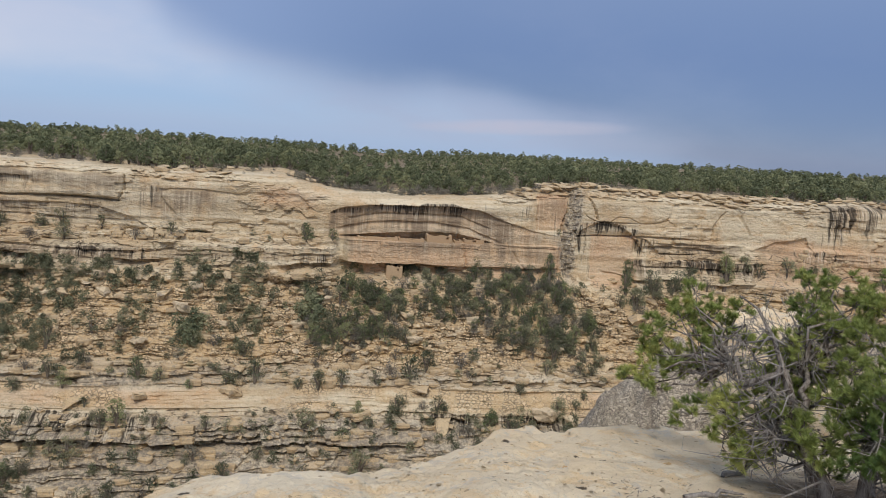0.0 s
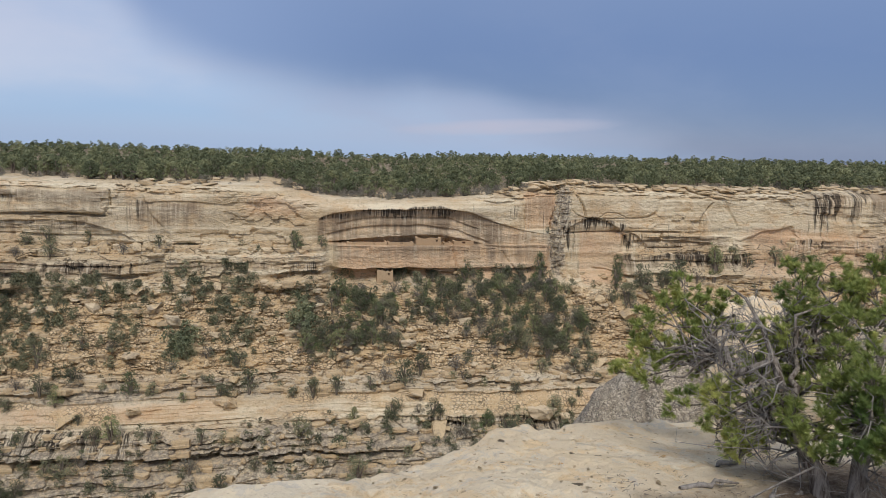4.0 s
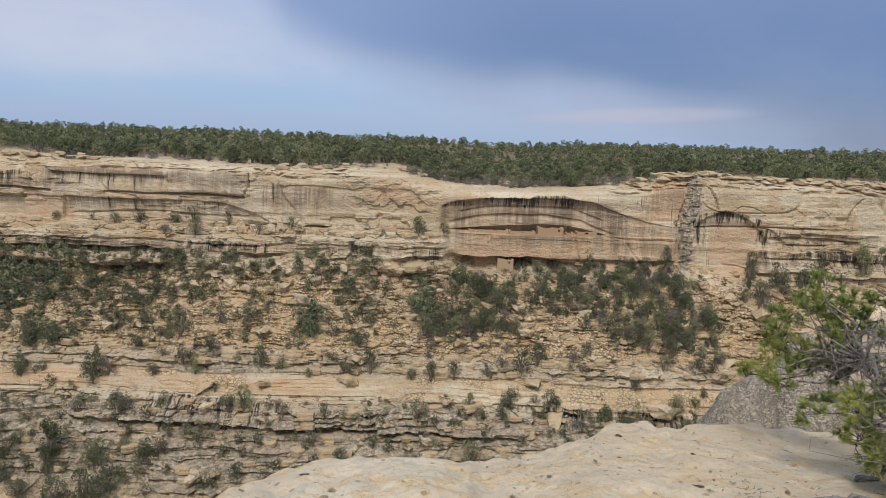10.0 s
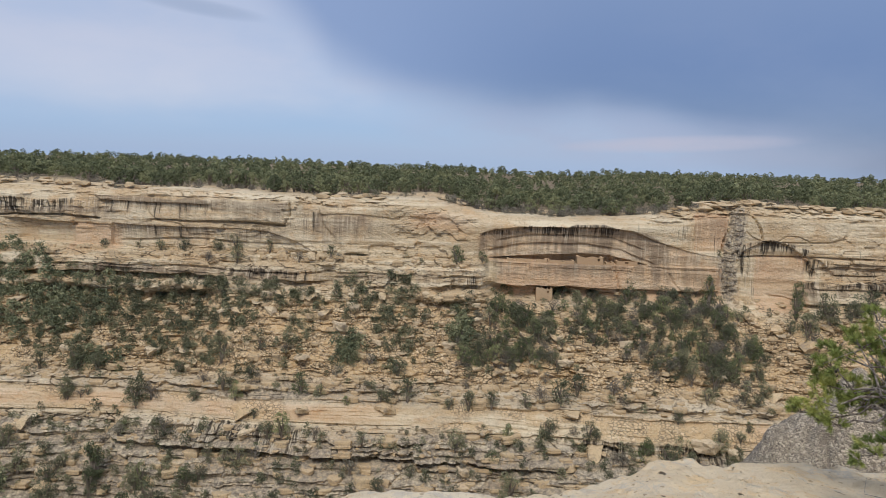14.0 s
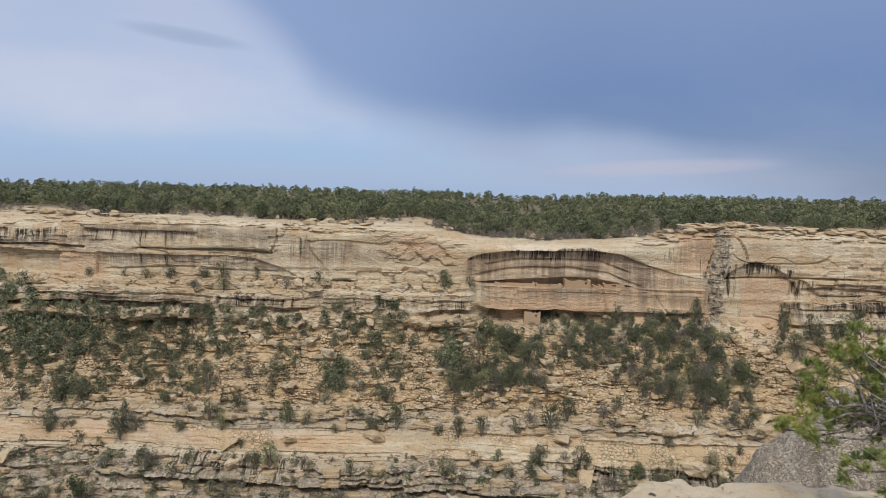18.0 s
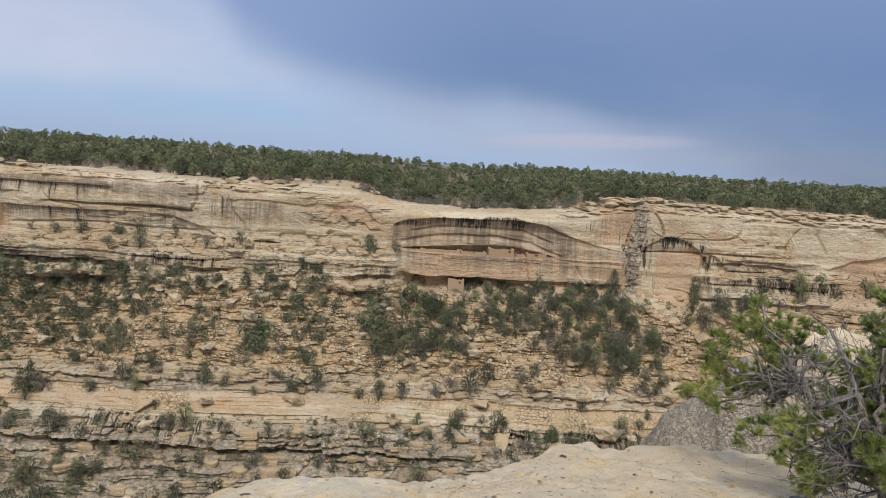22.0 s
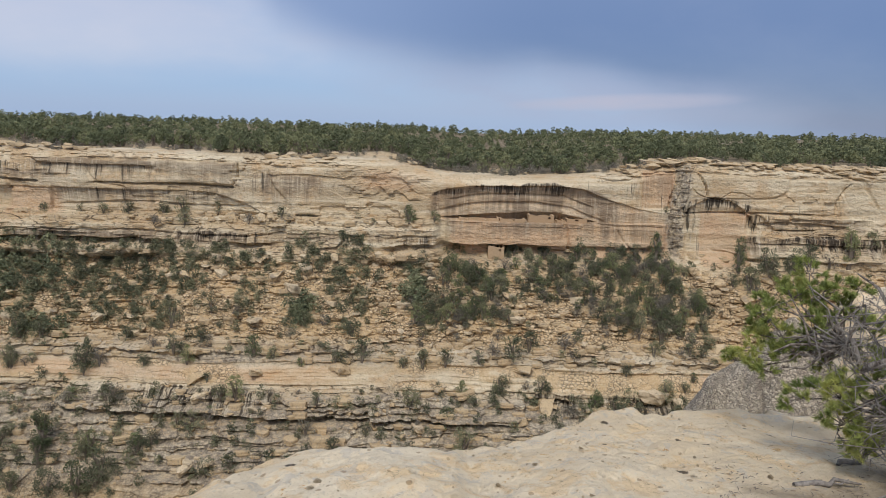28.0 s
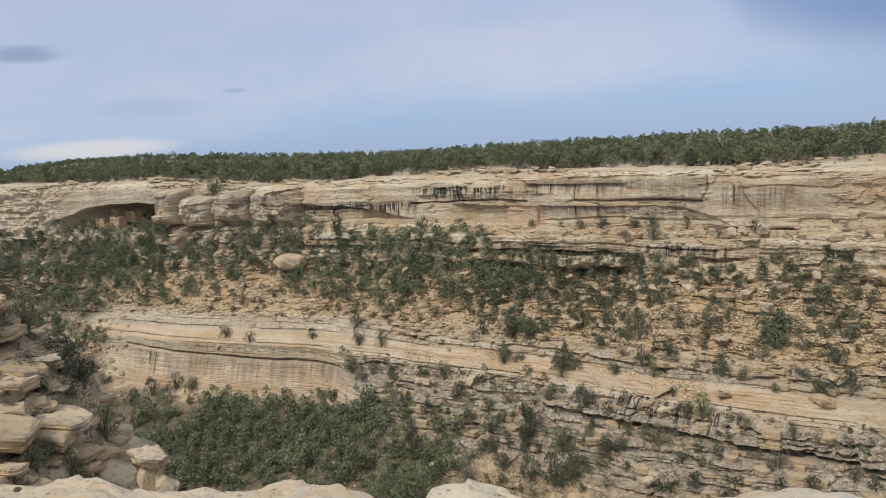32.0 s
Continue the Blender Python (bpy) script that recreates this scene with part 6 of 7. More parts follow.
for j, (x, back, zb, length, height, openings) in enumerate([(-217.5, 1.5, -19.0, 5.0, 1.3, [(3.4, 0.4, 0.6, 0.7)]), (-212.5, 3.0, -18.8, 4.4, 2.0, [(1.2, 0.8, 0.6, 0.7)]), (-209.0, 5.0, -18.2, 3.2, 4.0, [(1.1, 2.2, 0.6, 0.8)]), (-206.0, 2.0, -18.8, 4.6, 2.4, [(0.9, 0.9, 0.6, 0.8), (3.0, 1.1, 0.6, 0.6)]), (-204.5, 5.5, -18.0, 5.0, 3.0, [(2.0, 1.6, 0.6, 0.8)]),
                                                     (-200.5, 2.6, -18.6, 4.0, 1.4, []), (-198.5, 5.0, -18.2, 4.4, 3.3, [(1.0, 1.5, 0.6, 0.8), (2.8, 1.5, 0.6, 0.8)]), (-196.0, 0.8, -19.0, 3.6, 2.0, [(1.5, 0.7, 0.6, 0.7)]), (-192.5, 3.0, -18.8, 3.4, 1.3, []), (-210.5, 0.6, -19.2, 6.0, 1.0, [])]):
    room("masonry_room", x, ledge_front(x + length / 2, -19.9, back), zb, length, 2.2, height, openings, "pale masonry room block inside the shaded alcove", 740 + j, G2)


# ---- the spur of broken ledges on the near side, to the west ----
def spur():
    xs, ys = np.arange(-84, -30, 0.28), np.arange(6, 62, 0.28)
    X, Y = np.meshgrid(xs, ys)
    az, r = np.degrees(np.arctan2(X, Y)), np.hypot(X, Y)
    right = knots(az, (-80, 0.0), (-67, 0.165), (-64.5, 0.2), (-62.3, 0.255), (-61.2, 0.30), (-60.7, 0.345), (-60.1, 0.385), (-58.9, 0.43), (-58.2, 0.50), (-57, 0.9))
    u = (r - 44) / 16
    z = -60 * right - 7.5 * (1 - np.clip(u, -1.2, 1)) - 9 * np.maximum(u - 1, 0) ** 1.3 * 1.5
    w = z + 0.8 * fbm(X / 7, Y / 7, 0, 3, 351)
    h = 1.35
    q = np.floor(w / h)
    fr = w / h - q
    z = h * (q + sstep(0.70, 0.98, fr)) * 0.92 + w * 0.08
    z = z + 0.5 * blocks(X * 0.8 + Y * 0.6, w, 2.4, 0.7, 531) + 0.25 * blocks(X * 0.6 - Y * 0.8, w, 1.1, 0.5, 533) + 0.2 * fbm(X / 1.2, Y / 1.2, 0, 3, 352)
    v = np.stack([X, Y, z], -1).reshape(-1, 3)
    zero = np.zeros(len(v))
    me = mesh_of("rock_spur", v, grid_faces(len(ys), len(xs))[:, ::-1], [SANDSTONE], False, {"varnish": zero, "pink": zero, "grey": zero + 0.2, "soil": zero})
    tagged(new("rock_spur", me), "spur of tumbled sandstone ledges on the near canyon side", "rock", kind="structure")
    return lambda x, y: float(z[min(len(ys) - 1, max(0, int(round((y - ys[0]) / 0.28)))), min(len(xs) - 1, max(0, int(round((x - xs[0]) / 0.28))))])


SPUR_Z = spur()
for j, (a, r, w, kind) in enumerate([(-67.6, 57, 3.4, "j"), (-65.8, 58, 3.2, "p"), (-68.5, 54, 3.0, "p"), (-64.0, 56, 3.6, "j"), (-63.0, 58, 3.0, "j"), (-65.6, 52, 2.0, "j"), (-64.2, 52, 1.6, "j"), (-66.0, 47, 1.7, "j"), (-64.2, 46, 1.8, "s"), (-61.6, 50, 2.8, "j"), (-65.2, 41, 1.7, "j"), (-59.9, 44, 1.9, "p"), (-67.2, 48, 1.6, "s"), (-60.3, 54, 2.0, "p"), (-62.6, 44, 1.2, "s")] + [(-67.8 + 0.42 * k, 42 + (k * 7) % 17, 1.0 + 0.35 * (k % 5), "jsp"[k % 3]) for k in range(20)]):
    x, y = r * math.sin(radians(a)), r * math.cos(radians(a))
    key, name, label, category, group = KIND[kind]
    plant("%s_%d" % (key, j % 2), name, (x, y, SPUR_Z(x, y) - 0.1), j * 1.3, w / 2.6, label.replace("canyon slope", "rock spur"), category, "bushes on the near rock spur")
for j, (a, r, s) in enumerate([(-66.8, 46, 2.0), (-66.2, 43, 2.4), (-65.9, 48, 1.6), (-64.4, 45, 1.7), (-63.6, 46, 1.6), (-64.0, 43, 3.6), (-62.0, 44, 4.0), (-63.0, 52, 3.4), (-61.7, 53, 3.0), (-65.4, 54, 2.6), (-67.6, 44, 1.8), (-61.3, 45, 1.2)][3:]):
    x, y = r * math.sin(radians(a)), r * math.cos(radians(a))
    ob = new("boulder", BLOCKS[j % 8])
    ob.matrix_world = pose(x, y, SPUR_Z(x, y) + 0.1 * s, 8, -6, 40 * j) @ Matrix.Scale(s, 4)
    tagged(ob, "grey tan sandstone block on the near spur", "boulder", "blocks on the near spur")


SLABS = [worn(slab_mesh("slab_%d" % i, 660 + i), 5 * i, 1, 0.07) for i in range(6)]
SPUR_RNG = np.random.default_rng(61)
for j in range(300):
    a, r = -58.6 - 10.4 * float(SPUR_RNG.uniform()) ** 1.5, SPUR_RNG.uniform(37, 60)
    s = min(4.6, 0.8 + 0.8 * float(SPUR_RNG.pareto(1.6)))
    x, y = r * math.sin(radians(a)), r * math.cos(radians(a))
    ob = new("flat_rock", SLABS[j % 6])
    ob.matrix_world = pose(x, y, SPUR_Z(x, y) + SPUR_RNG.uniform(-0.05, 0.12) * s, SPUR_RNG.normal(0, 5), SPUR_RNG.normal(10, 5), 25 + SPUR_RNG.normal(0, 18)) @ Matrix.Diagonal((s, s, s * SPUR_RNG.uniform(0.4, 0.8), 1))
    tagged(ob, "flat broken sandstone slab on the near spur", "slab", "slabs on the near spur")
for j in range(30):
    a, r, s = SPUR_RNG.uniform(-68.5, -59.2), SPUR_RNG.uniform(38, 60), 0.5 + 0.5 * float(SPUR_RNG.pareto(2.5))
    x, y = r * math.sin(radians(a)), r * math.cos(radians(a))
    ob = new("boulder", BLOCKS[j % 8])
    ob.matrix_world = pose(x, y, SPUR_Z(x, y) + 0.05 * s, 10 * math.sin(j), 12 * math.cos(j), 40 * j) @ Matrix.Scale(min(s, 2.8), 4)
    tagged(ob, "grey tan sandstone block on the near spur", "boulder", "blocks on the near spur")


def hoodoo():
    """A mushroom rock: two stubby columns under a flat cap."""
    x, y = 43.5 * math.sin(radians(-59.1)), 43.5 * math.cos(radians(-59.1))
    base = -43.5 * math.tan(radians(24.6))
    root = new("mushroom_rock")
    root.location = (x, y, base)
    for name, dx, dz, sx, sz, me in (("column", -0.3, 1.3, 1.8, 3.6, ROUNDS[0]), ("column", 0.8, 0.8, 1.7, 2.9, BLOCKS[2]), ("cap", 0.0, 2.75, 2.5, 1.7, BLOCKS[1]), ("foot", 0.2, -0.4, 3.4, 3.0, BLOCKS[4])):
        ob = new(name, me)
        ob.parent = root
        ob.matrix_local = pose(dx, 0, dz, 0, 4, 20) @ Matrix.Diagonal((sx, sx, sz, 1))
    tagged(root, "mushroom-shaped sandstone rock with a flat cap", "rock")


hoodoo()

# ---- the old pinyon at the rock's edge ----
def needle_mat():
    n = Nodes("pinyon_needles")
    isl = n.island()
    big = n.noise(3.0, 3, 0.6)
    c = n.mix(isl, (0.16, 0.20, 0.055), (0.44, 0.50, 0.16))
    c = n.mix(n.span(big, 0.48, 0.7), c, (0.60, 0.60, 0.20))
    c = n.mix(n.span(n.noise(1.3, 2, 0.5), 0.55, 0.7), c, (0.135, 0.205, 0.060))
    m = n.done(c, 0.55, (), 0.3)
    through_light = n.nt.nodes.new("ShaderNodeBsdfTranslucent")
    n.nt.links.new(c, through_light.inputs["Color"])
    both = n.nt.nodes.new("ShaderNodeMixShader")
    both.inputs[0].default_value = 0.42
    n.nt.links.new(n.bsdf.outputs[0], both.inputs[1])
    n.nt.links.new(through_light.outputs[0], both.inputs[2])
    n.nt.links.new(both.outputs[0], n.nt.nodes["Material Output"].inputs["Surface"])
    return m


NEEDLE = needle_mat()
PINE_BARK = bark("pinyon_bark", (0.085, 0.065, 0.052), (0.34, 0.30, 0.26), 30.0, 0.15)
DEADWOOD = bark("grey_deadwood", (0.21, 0.185, 0.165), (0.36, 0.33, 0.30), 30.0)
# needle clumps: place and radius, limb by limb
LEFT_CLUMPS = [(2.75, 5.0, -1.08, 0.124), (2.62, 4.95, -1.25, 0.149), (2.47, 4.9, -1.41, 0.147), (2.34, 4.85, -1.6, 0.111), (2.81, 4.9, -1.23, 0.15), (2.92, 4.8, -1.34, 0.15), (2.7, 4.75, -1.42, 0.146), (2.58, 4.75, -1.58, 0.129), (2.4, 4.7, -1.7, 0.084), (2.91, 4.6, -1.54, 0.112), (2.89, 4.85, -1.6, 0.125), (2.61, 5.0, -1.55, 0.107), (3.05, 4.9, -1.17, 0.099)]
SIDE_CLUMPS = [(2.5, 4.05, -1.62, 0.137), (2.49, 3.95, -1.74, 0.128), (2.7, 4.1, -1.57, 0.133), (2.73, 4.0, -1.69, 0.132), (2.49, 3.85, -1.78, 0.089), (2.46, 4.1, -1.56, 0.084), (2.93, 4.2, -1.57, 0.114), (2.73, 3.9, -1.78, 0.093), (2.71, 3.75, -1.52, 0.096), (2.74, 3.7, -1.66, 0.096), (2.83, 4.2, -1.46, 0.112), (2.86, 4.1, -1.3, 0.094), (2.92, 4.5, -1.34, 0.101)]
MIDDLE_CLUMPS = [(3.36, 4.35, -0.86, 0.144), (3.19, 4.3, -0.98, 0.141), (3.48, 4.3, -0.97, 0.146), (3.11, 4.2, -1.14, 0.138), (2.97, 4.15, -1.22, 0.12), (3.21, 4.1, -1.12, 0.154), (3.06, 4.0, -1.32, 0.15), (3.22, 3.95, -1.31, 0.152), (2.98, 4.1, -1.43, 0.12), (2.98, 4.0, -1.56, 0.103), (3.47, 4.1, -1.1, 0.142), (3.07, 3.9, -1.47, 0.118)]
RIGHT_CLUMPS = [(3.66, 4.1, -0.81, 0.136), (3.46, 4.0, -0.94, 0.139), (3.7, 3.95, -0.89, 0.125), (3.75, 3.85, -0.99, 0.133), (3.36, 3.8, -1.08, 0.142), (3.94, 3.8, -0.97, 0.119), (3.56, 3.6, -1.11, 0.142), (3.87, 3.65, -1.03, 0.124), (3.92, 3.55, -1.13, 0.157), (4.02, 3.5, -1.23, 0.159), (3.59, 3.5, -1.21, 0.142), (3.32, 3.55, -1.18, 0.16), (3.57, 3.8, -1.06, 0.13), (3.84, 3.5, -1.29, 0.139), (4.29, 3.6, -1.07, 0.157), (4.06, 3.4, -1.34, 0.15)]
LOW_CLUMPS = [(3.06, 3.5, -1.2, 0.153), (2.97, 3.5, -1.33, 0.138), (3.0, 3.35, -1.33, 0.157), (3.16, 3.3, -1.34, 0.159), (3.31, 3.25, -1.36, 0.162), (3.1, 3.1, -1.45, 0.147), (3.04, 3.2, -1.47, 0.12), (3.34, 3.15, -1.42, 0.139), (3.3, 3.05, -1.51, 0.101), (2.94, 3.5, -1.45, 0.124), (2.88, 3.45, -1.56, 0.094), (2.93, 3.3, -1.44, 0.113), (3.08, 3.0, -1.5, 0.09), (3.57, 3.2, -1.35, 0.137), (2.8, 3.5, -1.5, 0.1), (2.77, 3.3, -1.61, 0.091), (2.88, 3.1, -1.53, 0.109), (2.97, 3.0, -1.53, 0.089), (2.75, 3.5, -1.63, 0.086)]


def brush_arrays(rng, p, d, length, needles):
    """One shoot of needles: thin blades that fan forward round the shoot."""
    d = d / np.linalg.norm(d)
    a = np.cross(d, [0.3, 0.5, 0.8])
    a /= np.linalg.norm(a)
    b = np.cross(d, a)
    w = rng.uniform(0, 2 * np.pi, needles)
    along = rng.uniform(0.0, 1.0, needles)
    side = np.cos(w)[:, None] * a + np.sin(w)[:, None] * b
    base = p + d * (along * length)[:, None]
    way = side * rng.uniform(0.55, 1.0, (needles, 1)) + d * rng.uniform(0.5, 1.1, (needles, 1))
    way /= np.linalg.norm(way, axis=1)[:, None]
    tip = base + way * rng.uniform(0.024, 0.042, (needles, 1))
    across = np.cross(way, d)
    across /= np.linalg.norm(across, axis=1)[:, None] + 1e-9
    return np.stack([base - across * 0.0016, base + across * 0.0016, tip], 1).reshape(-1, 3)


def bent(rng, p, q, n=4, wild=0.12):
    """Points of a crooked branch from p to q."""
    p, q = np.array(p, float), np.array(q, float)
    size = np.linalg.norm(q - p)
    pts = [p + (q - p) * k / n + (rng.normal(0, wild * size / 2, 3) if 0 < k < n else 0) for k in range(n + 1)]
    return pts


def solid(name, parts, material, parent, label=""):
    v, f = join_arrays(parts)
    ob = new(name, mesh_of(name, v, f, [material], True))
    ob.parent = parent
    ob.matrix_parent_inverse = parent.matrix_world.inverted()
    return tagged(ob, label) if label else ob


def pinyon_tree():
    rng = np.random.default_rng(77)
    root = new("pinyon_tree")
    root.location = (2.93, 3.62, -2.05)
    bpy.context.view_layer.update()
    stem1 = [(2.94, 3.55, -2.2), (2.88, 3.6, -1.89), (2.82, 3.66, -1.75), (2.76, 3.72, -1.58), (2.74, 3.8, -1.43), (2.77, 3.95, -1.29), (2.79, 4.1, -1.15), (2.79, 4.3, -1.01), (2.78, 4.5, -0.97)]
    stem2 = [(3.02, 3.45, -2.16), (3.04, 3.48, -1.81), (3.06, 3.5, -1.61), (3.06, 3.5, -1.44), (3.11, 3.52, -1.27), (3.2, 3.58, -1.12), (3.35, 3.68, -0.97)]
    solid("trunk", [limb_arrays(stem1, [0.068, 0.05, 0.042, 0.032, 0.023, 0.017, 0.013, 0.009, 0.005], 9)], PINE_BARK, root, "grey twisted trunk with peeling bark")
    solid("trunk", [limb_arrays(stem2, [0.06, 0.044, 0.036, 0.028, 0.022, 0.016, 0.009], 9)], PINE_BARK, root, "rough scaly second trunk")
    starts = {"left": (stem1[4], stem1[5], stem1[6]), "side": (stem1[2], stem1[3], stem1[4]), "middle": (stem1[3], stem1[5], stem1[7]), "right": (stem2[3], stem2[5], stem2[6]), "low": (stem2[2], stem2[3], stem2[4])}
    for key, clumps in (("left", LEFT_CLUMPS), ("side", SIDE_CLUMPS), ("middle", MIDDLE_CLUMPS), ("right", RIGHT_CLUMPS), ("low", LOW_CLUMPS)):
        wood, leaves, dead = [], [], []
        centre = np.mean([c[:3] for c in clumps], axis=0)
        s = starts[key]
        hub = np.array(s[1]) * 0.45 + centre * 0.55 + np.array([0, 0, -0.06])
        wood.append(limb_arrays([tuple(q) for q in bent(rng, s[0], hub, 5, 0.15)], [0.03, 0.026, 0.022, 0.018, 0.016, 0.013], 6))
        fuller = list(clumps)
        for cx, cy, cz, r in clumps:
            j = rng.normal(0, 0.06, 3)
            fuller.append((cx + j[0], cy + j[1] + 0.12, cz + 0.6 * j[2] - 0.06, 0.85 * r))
        for cx, cy, cz, r in fuller:
            c = np.array([cx, cy, cz])
            way = bent(rng, hub, c, 4, 0.16)
            wood.append(limb_arrays([tuple(q) for q in way], [0.012, 0.010, 0.008, 0.006, 0.004], 5))
            # each clump is a spray of twigs, each twig ends in a round tuft of shoots
            for _ in range(int(8 * (r / 0.14) ** 1.5) + 2):
                d = rng.normal(size=3)
                d[2] = abs(d[2]) if rng.uniform() < 0.7 else d[2]
                d /= np.linalg.norm(d)
                p = c + d * r * rng.uniform(0.3, 1.05)
                wood.append(limb_arrays([tuple(c + d * 0.1 * r), tuple((c + p) / 2 + rng.normal(0, 0.014, 3)), tuple(p)], [0.0045, 0.0035, 0.002], 4))
                for _ in range(5):
                    shoot = 0.6 * d + np.array([0, 0, 0.35]) + rng.normal(0, 0.6, 3)
                    leaves.append(brush_arrays(rng, p + rng.normal(0, 0.008, 3), shoot, rng.uniform(0.03, 0.05), 66))
            # bare grey twigs between the clumps
            for _ in range(2):
                a = way[int(rng.integers(0, 3))] + rng.normal(0, 0.02, 3)
                e = a + rng.normal(0, 1, 3) * np.array([0.17, 0.17, 0.13])
                pts = bent(rng, a, e, 4, 0.22)
                dead.append(limb_arrays([tuple(q) for q in pts], [0.0055, 0.0045, 0.0035, 0.0025, 0.0012], 4))
                f = pts[2] + rng.normal(0, 0.06, 3)
                dead.append(limb_arrays([tuple(q) for q in bent(rng, pts[2], f, 3, 0.2)], [0.003, 0.0025, 0.002, 0.001], 4))
        limb = solid("limb", wood, PINE_BARK, root)
        solid("twig_tangle", dead, DEADWOOD, limb, "tangle of bare grey twigs")
        v = np.concatenate(leaves)
        foliage = new("needles", mesh_of("needles", v, np.arange(len(v)).reshape(-1, 3), [NEEDLE]))
        foliage.parent = limb
        foliage.matrix_parent_inverse = limb.matrix_world.inverted()
    # the tangle of dead branches low on the windward side
    for k in range(62):
        s = np.array(stem1[2 + k % 5]) if k < 42 else np.array(stem2[1 + k % 3])
        side = np.array([-0.20, 0.02, -0.02]) if k < 42 else np.array([0.1, -0.12, 0.0])
        e = s + side * rng.uniform(0.4, 1.8) + rng.normal(0, 1, 3) * np.array([0.16, 0.16, 0.15])
        e[2] = max(e[2], -1.95)
        pts = bent(rng, s, e, 5, 0.34)
        w = rng.uniform(0.004, 0.010)
        dead = [limb_arrays([tuple(q) for q in pts], [w, 0.85 * w, 0.7 * w, 0.5 * w, 0.35 * w, 0.15 * w], 5)]
        for _ in range(3):
            a = pts[int(rng.integers(2, 5))]
            dead.append(limb_arrays([tuple(q) for q in bent(rng, a, a + rng.normal(0, 0.09, 3), 3, 0.25)], [0.4 * w, 0.3 * w, 0.2 * w, 0.1 * w], 4))
        solid("dead_branch", dead, DEADWOOD, root, "bare grey dead branch")
    for a, b, w in (((2.89, 3.72, -1.8), (2.62, 3.78, -1.72), 0.018), ((2.92, 3.66, -2.0), (2.72, 3.55, -2.02), 0.02), ((3.05, 3.52, -1.75), (3.35, 3.25, -1.62), 0.02), ((2.85, 3.86, -1.6), (2.95, 3.8, -1.42), 0.014)):
        solid("dead_limb", [limb_arrays([tuple(q) for q in bent(rng, a, b, 5, 0.18)], [w, 0.9 * w, 0.8 * w, 0.65 * w, 0.5 * w, 0.25 * w], 7)], DEADWOOD, root, "bleached broken limb stub")
    tagged(root, "gnarled pinyon pine with bright needles and bare grey branches", "tree")


pinyon_tree()


def ground_at(x, y):
    return float(near_z(np.array([math.degrees(math.atan2(x, y))]), np.array([math.hypot(x, y)]))[0])


# ---- rocks and brush just below the edge, east ----
def conglomerate():
    n = Nodes("grey_conglomerate")
    peb = n.cells(26.0, (1, 1, 1.3), False, 0.2, 6.0)
    joint = n.cells(26.0, (1, 1, 1.3), True, 0.2, 6.0)
    big = n.noise(2.0, 4, 0.6)
    rill = n.noise(5.0, 5, 0.65, (1, 1, 0.35), warp=0.4)
    c = n.mix(peb, (0.36, 0.31, 0.24), (0.61, 0.53, 0.415))
    c = n.mix(n.span(joint, 0.1, 0.0), c, (0.12, 0.10, 0.085))
    c = n.mix(n.math("MULTIPLY", n.span(big, 0.5, 0.7), 0.5), c, (0.25, 0.205, 0.155))
    c = n.mix(n.math("MULTIPLY", n.span(rill, 0.46, 0.36), 0.5), c, (0.20, 0.165, 0.125))
    return n.done(c, 0.95, [(rill, 1.0, 0.12), (joint, 0.9, 0.03), (big, 0.5, 0.08)], 0.1)


CONGLOMERATE = conglomerate()


def dome(name, cx, cy, base, top, rx, ry, material, label, category, seed, lean=0.0, rough=0.12, steep=2.0, turn=0.0):
    """A rounded outcrop with a rough skin."""
    us, ws = np.linspace(0, 1, 40), np.linspace(0, 2 * np.pi, 90)
    U, Wd = np.meshgrid(us, ws[:-1])
    h = (1 - U**steep)
    x, y = np.cos(Wd) * U * rx, np.sin(Wd) * U * ry
    z = base + (top - base) * h
    k = rough * fbm(np.cos(Wd) * 2.2 + seed, np.sin(Wd) * 2.2, U * 4, 4, seed)
    x, y = x * (1 + k) + lean * h, y * (1 + k)
    z = z + rough * 0.4 * (top - base) * fbm(x * 2.5, y * 2.5, 0, 4, seed + 3)
    ct, st = math.cos(turn), math.sin(turn)
    v = np.stack([cx + x * ct - y * st, cy + x * st + y * ct, z], -1).reshape(-1, 3)
    m, n = len(us), len(ws) - 1
    i = np.arange(n)[:, None]
    j = np.arange(m - 1)[None, :]
    f = np.stack([i * m + j, i * m + j + 1, ((i + 1) % n) * m + j + 1, ((i + 1) % n) * m + j], -1).reshape(-1, 4)
    zero = np.zeros(len(v))
    ob = new(name, mesh_of(name, v, f, [material], True, {"varnish": zero, "pink": zero, "grey": zero + 0.5, "soil": zero, "duff": zero}))
    return tagged(ob, label, category)


dome("conglomerate_rock", 4.36, 8.15, -4.6, -2.38, 1.6, 1.3, CONGLOMERATE, "grey pebbly conglomerate outcrop below the ledge", "rock", 811, 0.0, 0.12, 1.4, radians(-28))
dome("pale_outcrop", 11.0, 15.6, -7.5, -3.8, 2.0, 1.6, SLICK, "pale flat-topped sandstone outcrop behind the pine", "rock", 812, 0.0, 0.12, 6.0, radians(-35))
dome("white_outcrop", 11.4, 10.6, -5.0, -2.25, 2.2, 1.4, SLICK, "rounded whitish slickrock hump beyond the pine", "rock", 813, 0.0, 0.10, 3.0, radians(-45))
dome("white_outcrop", 13.2, 10.0, -5.0, -1.98, 2.2, 1.5, SLICK, "rounded whitish slickrock hump beyond the pine", "rock", 814, 0.0, 0.10, 3.0, radians(-45))


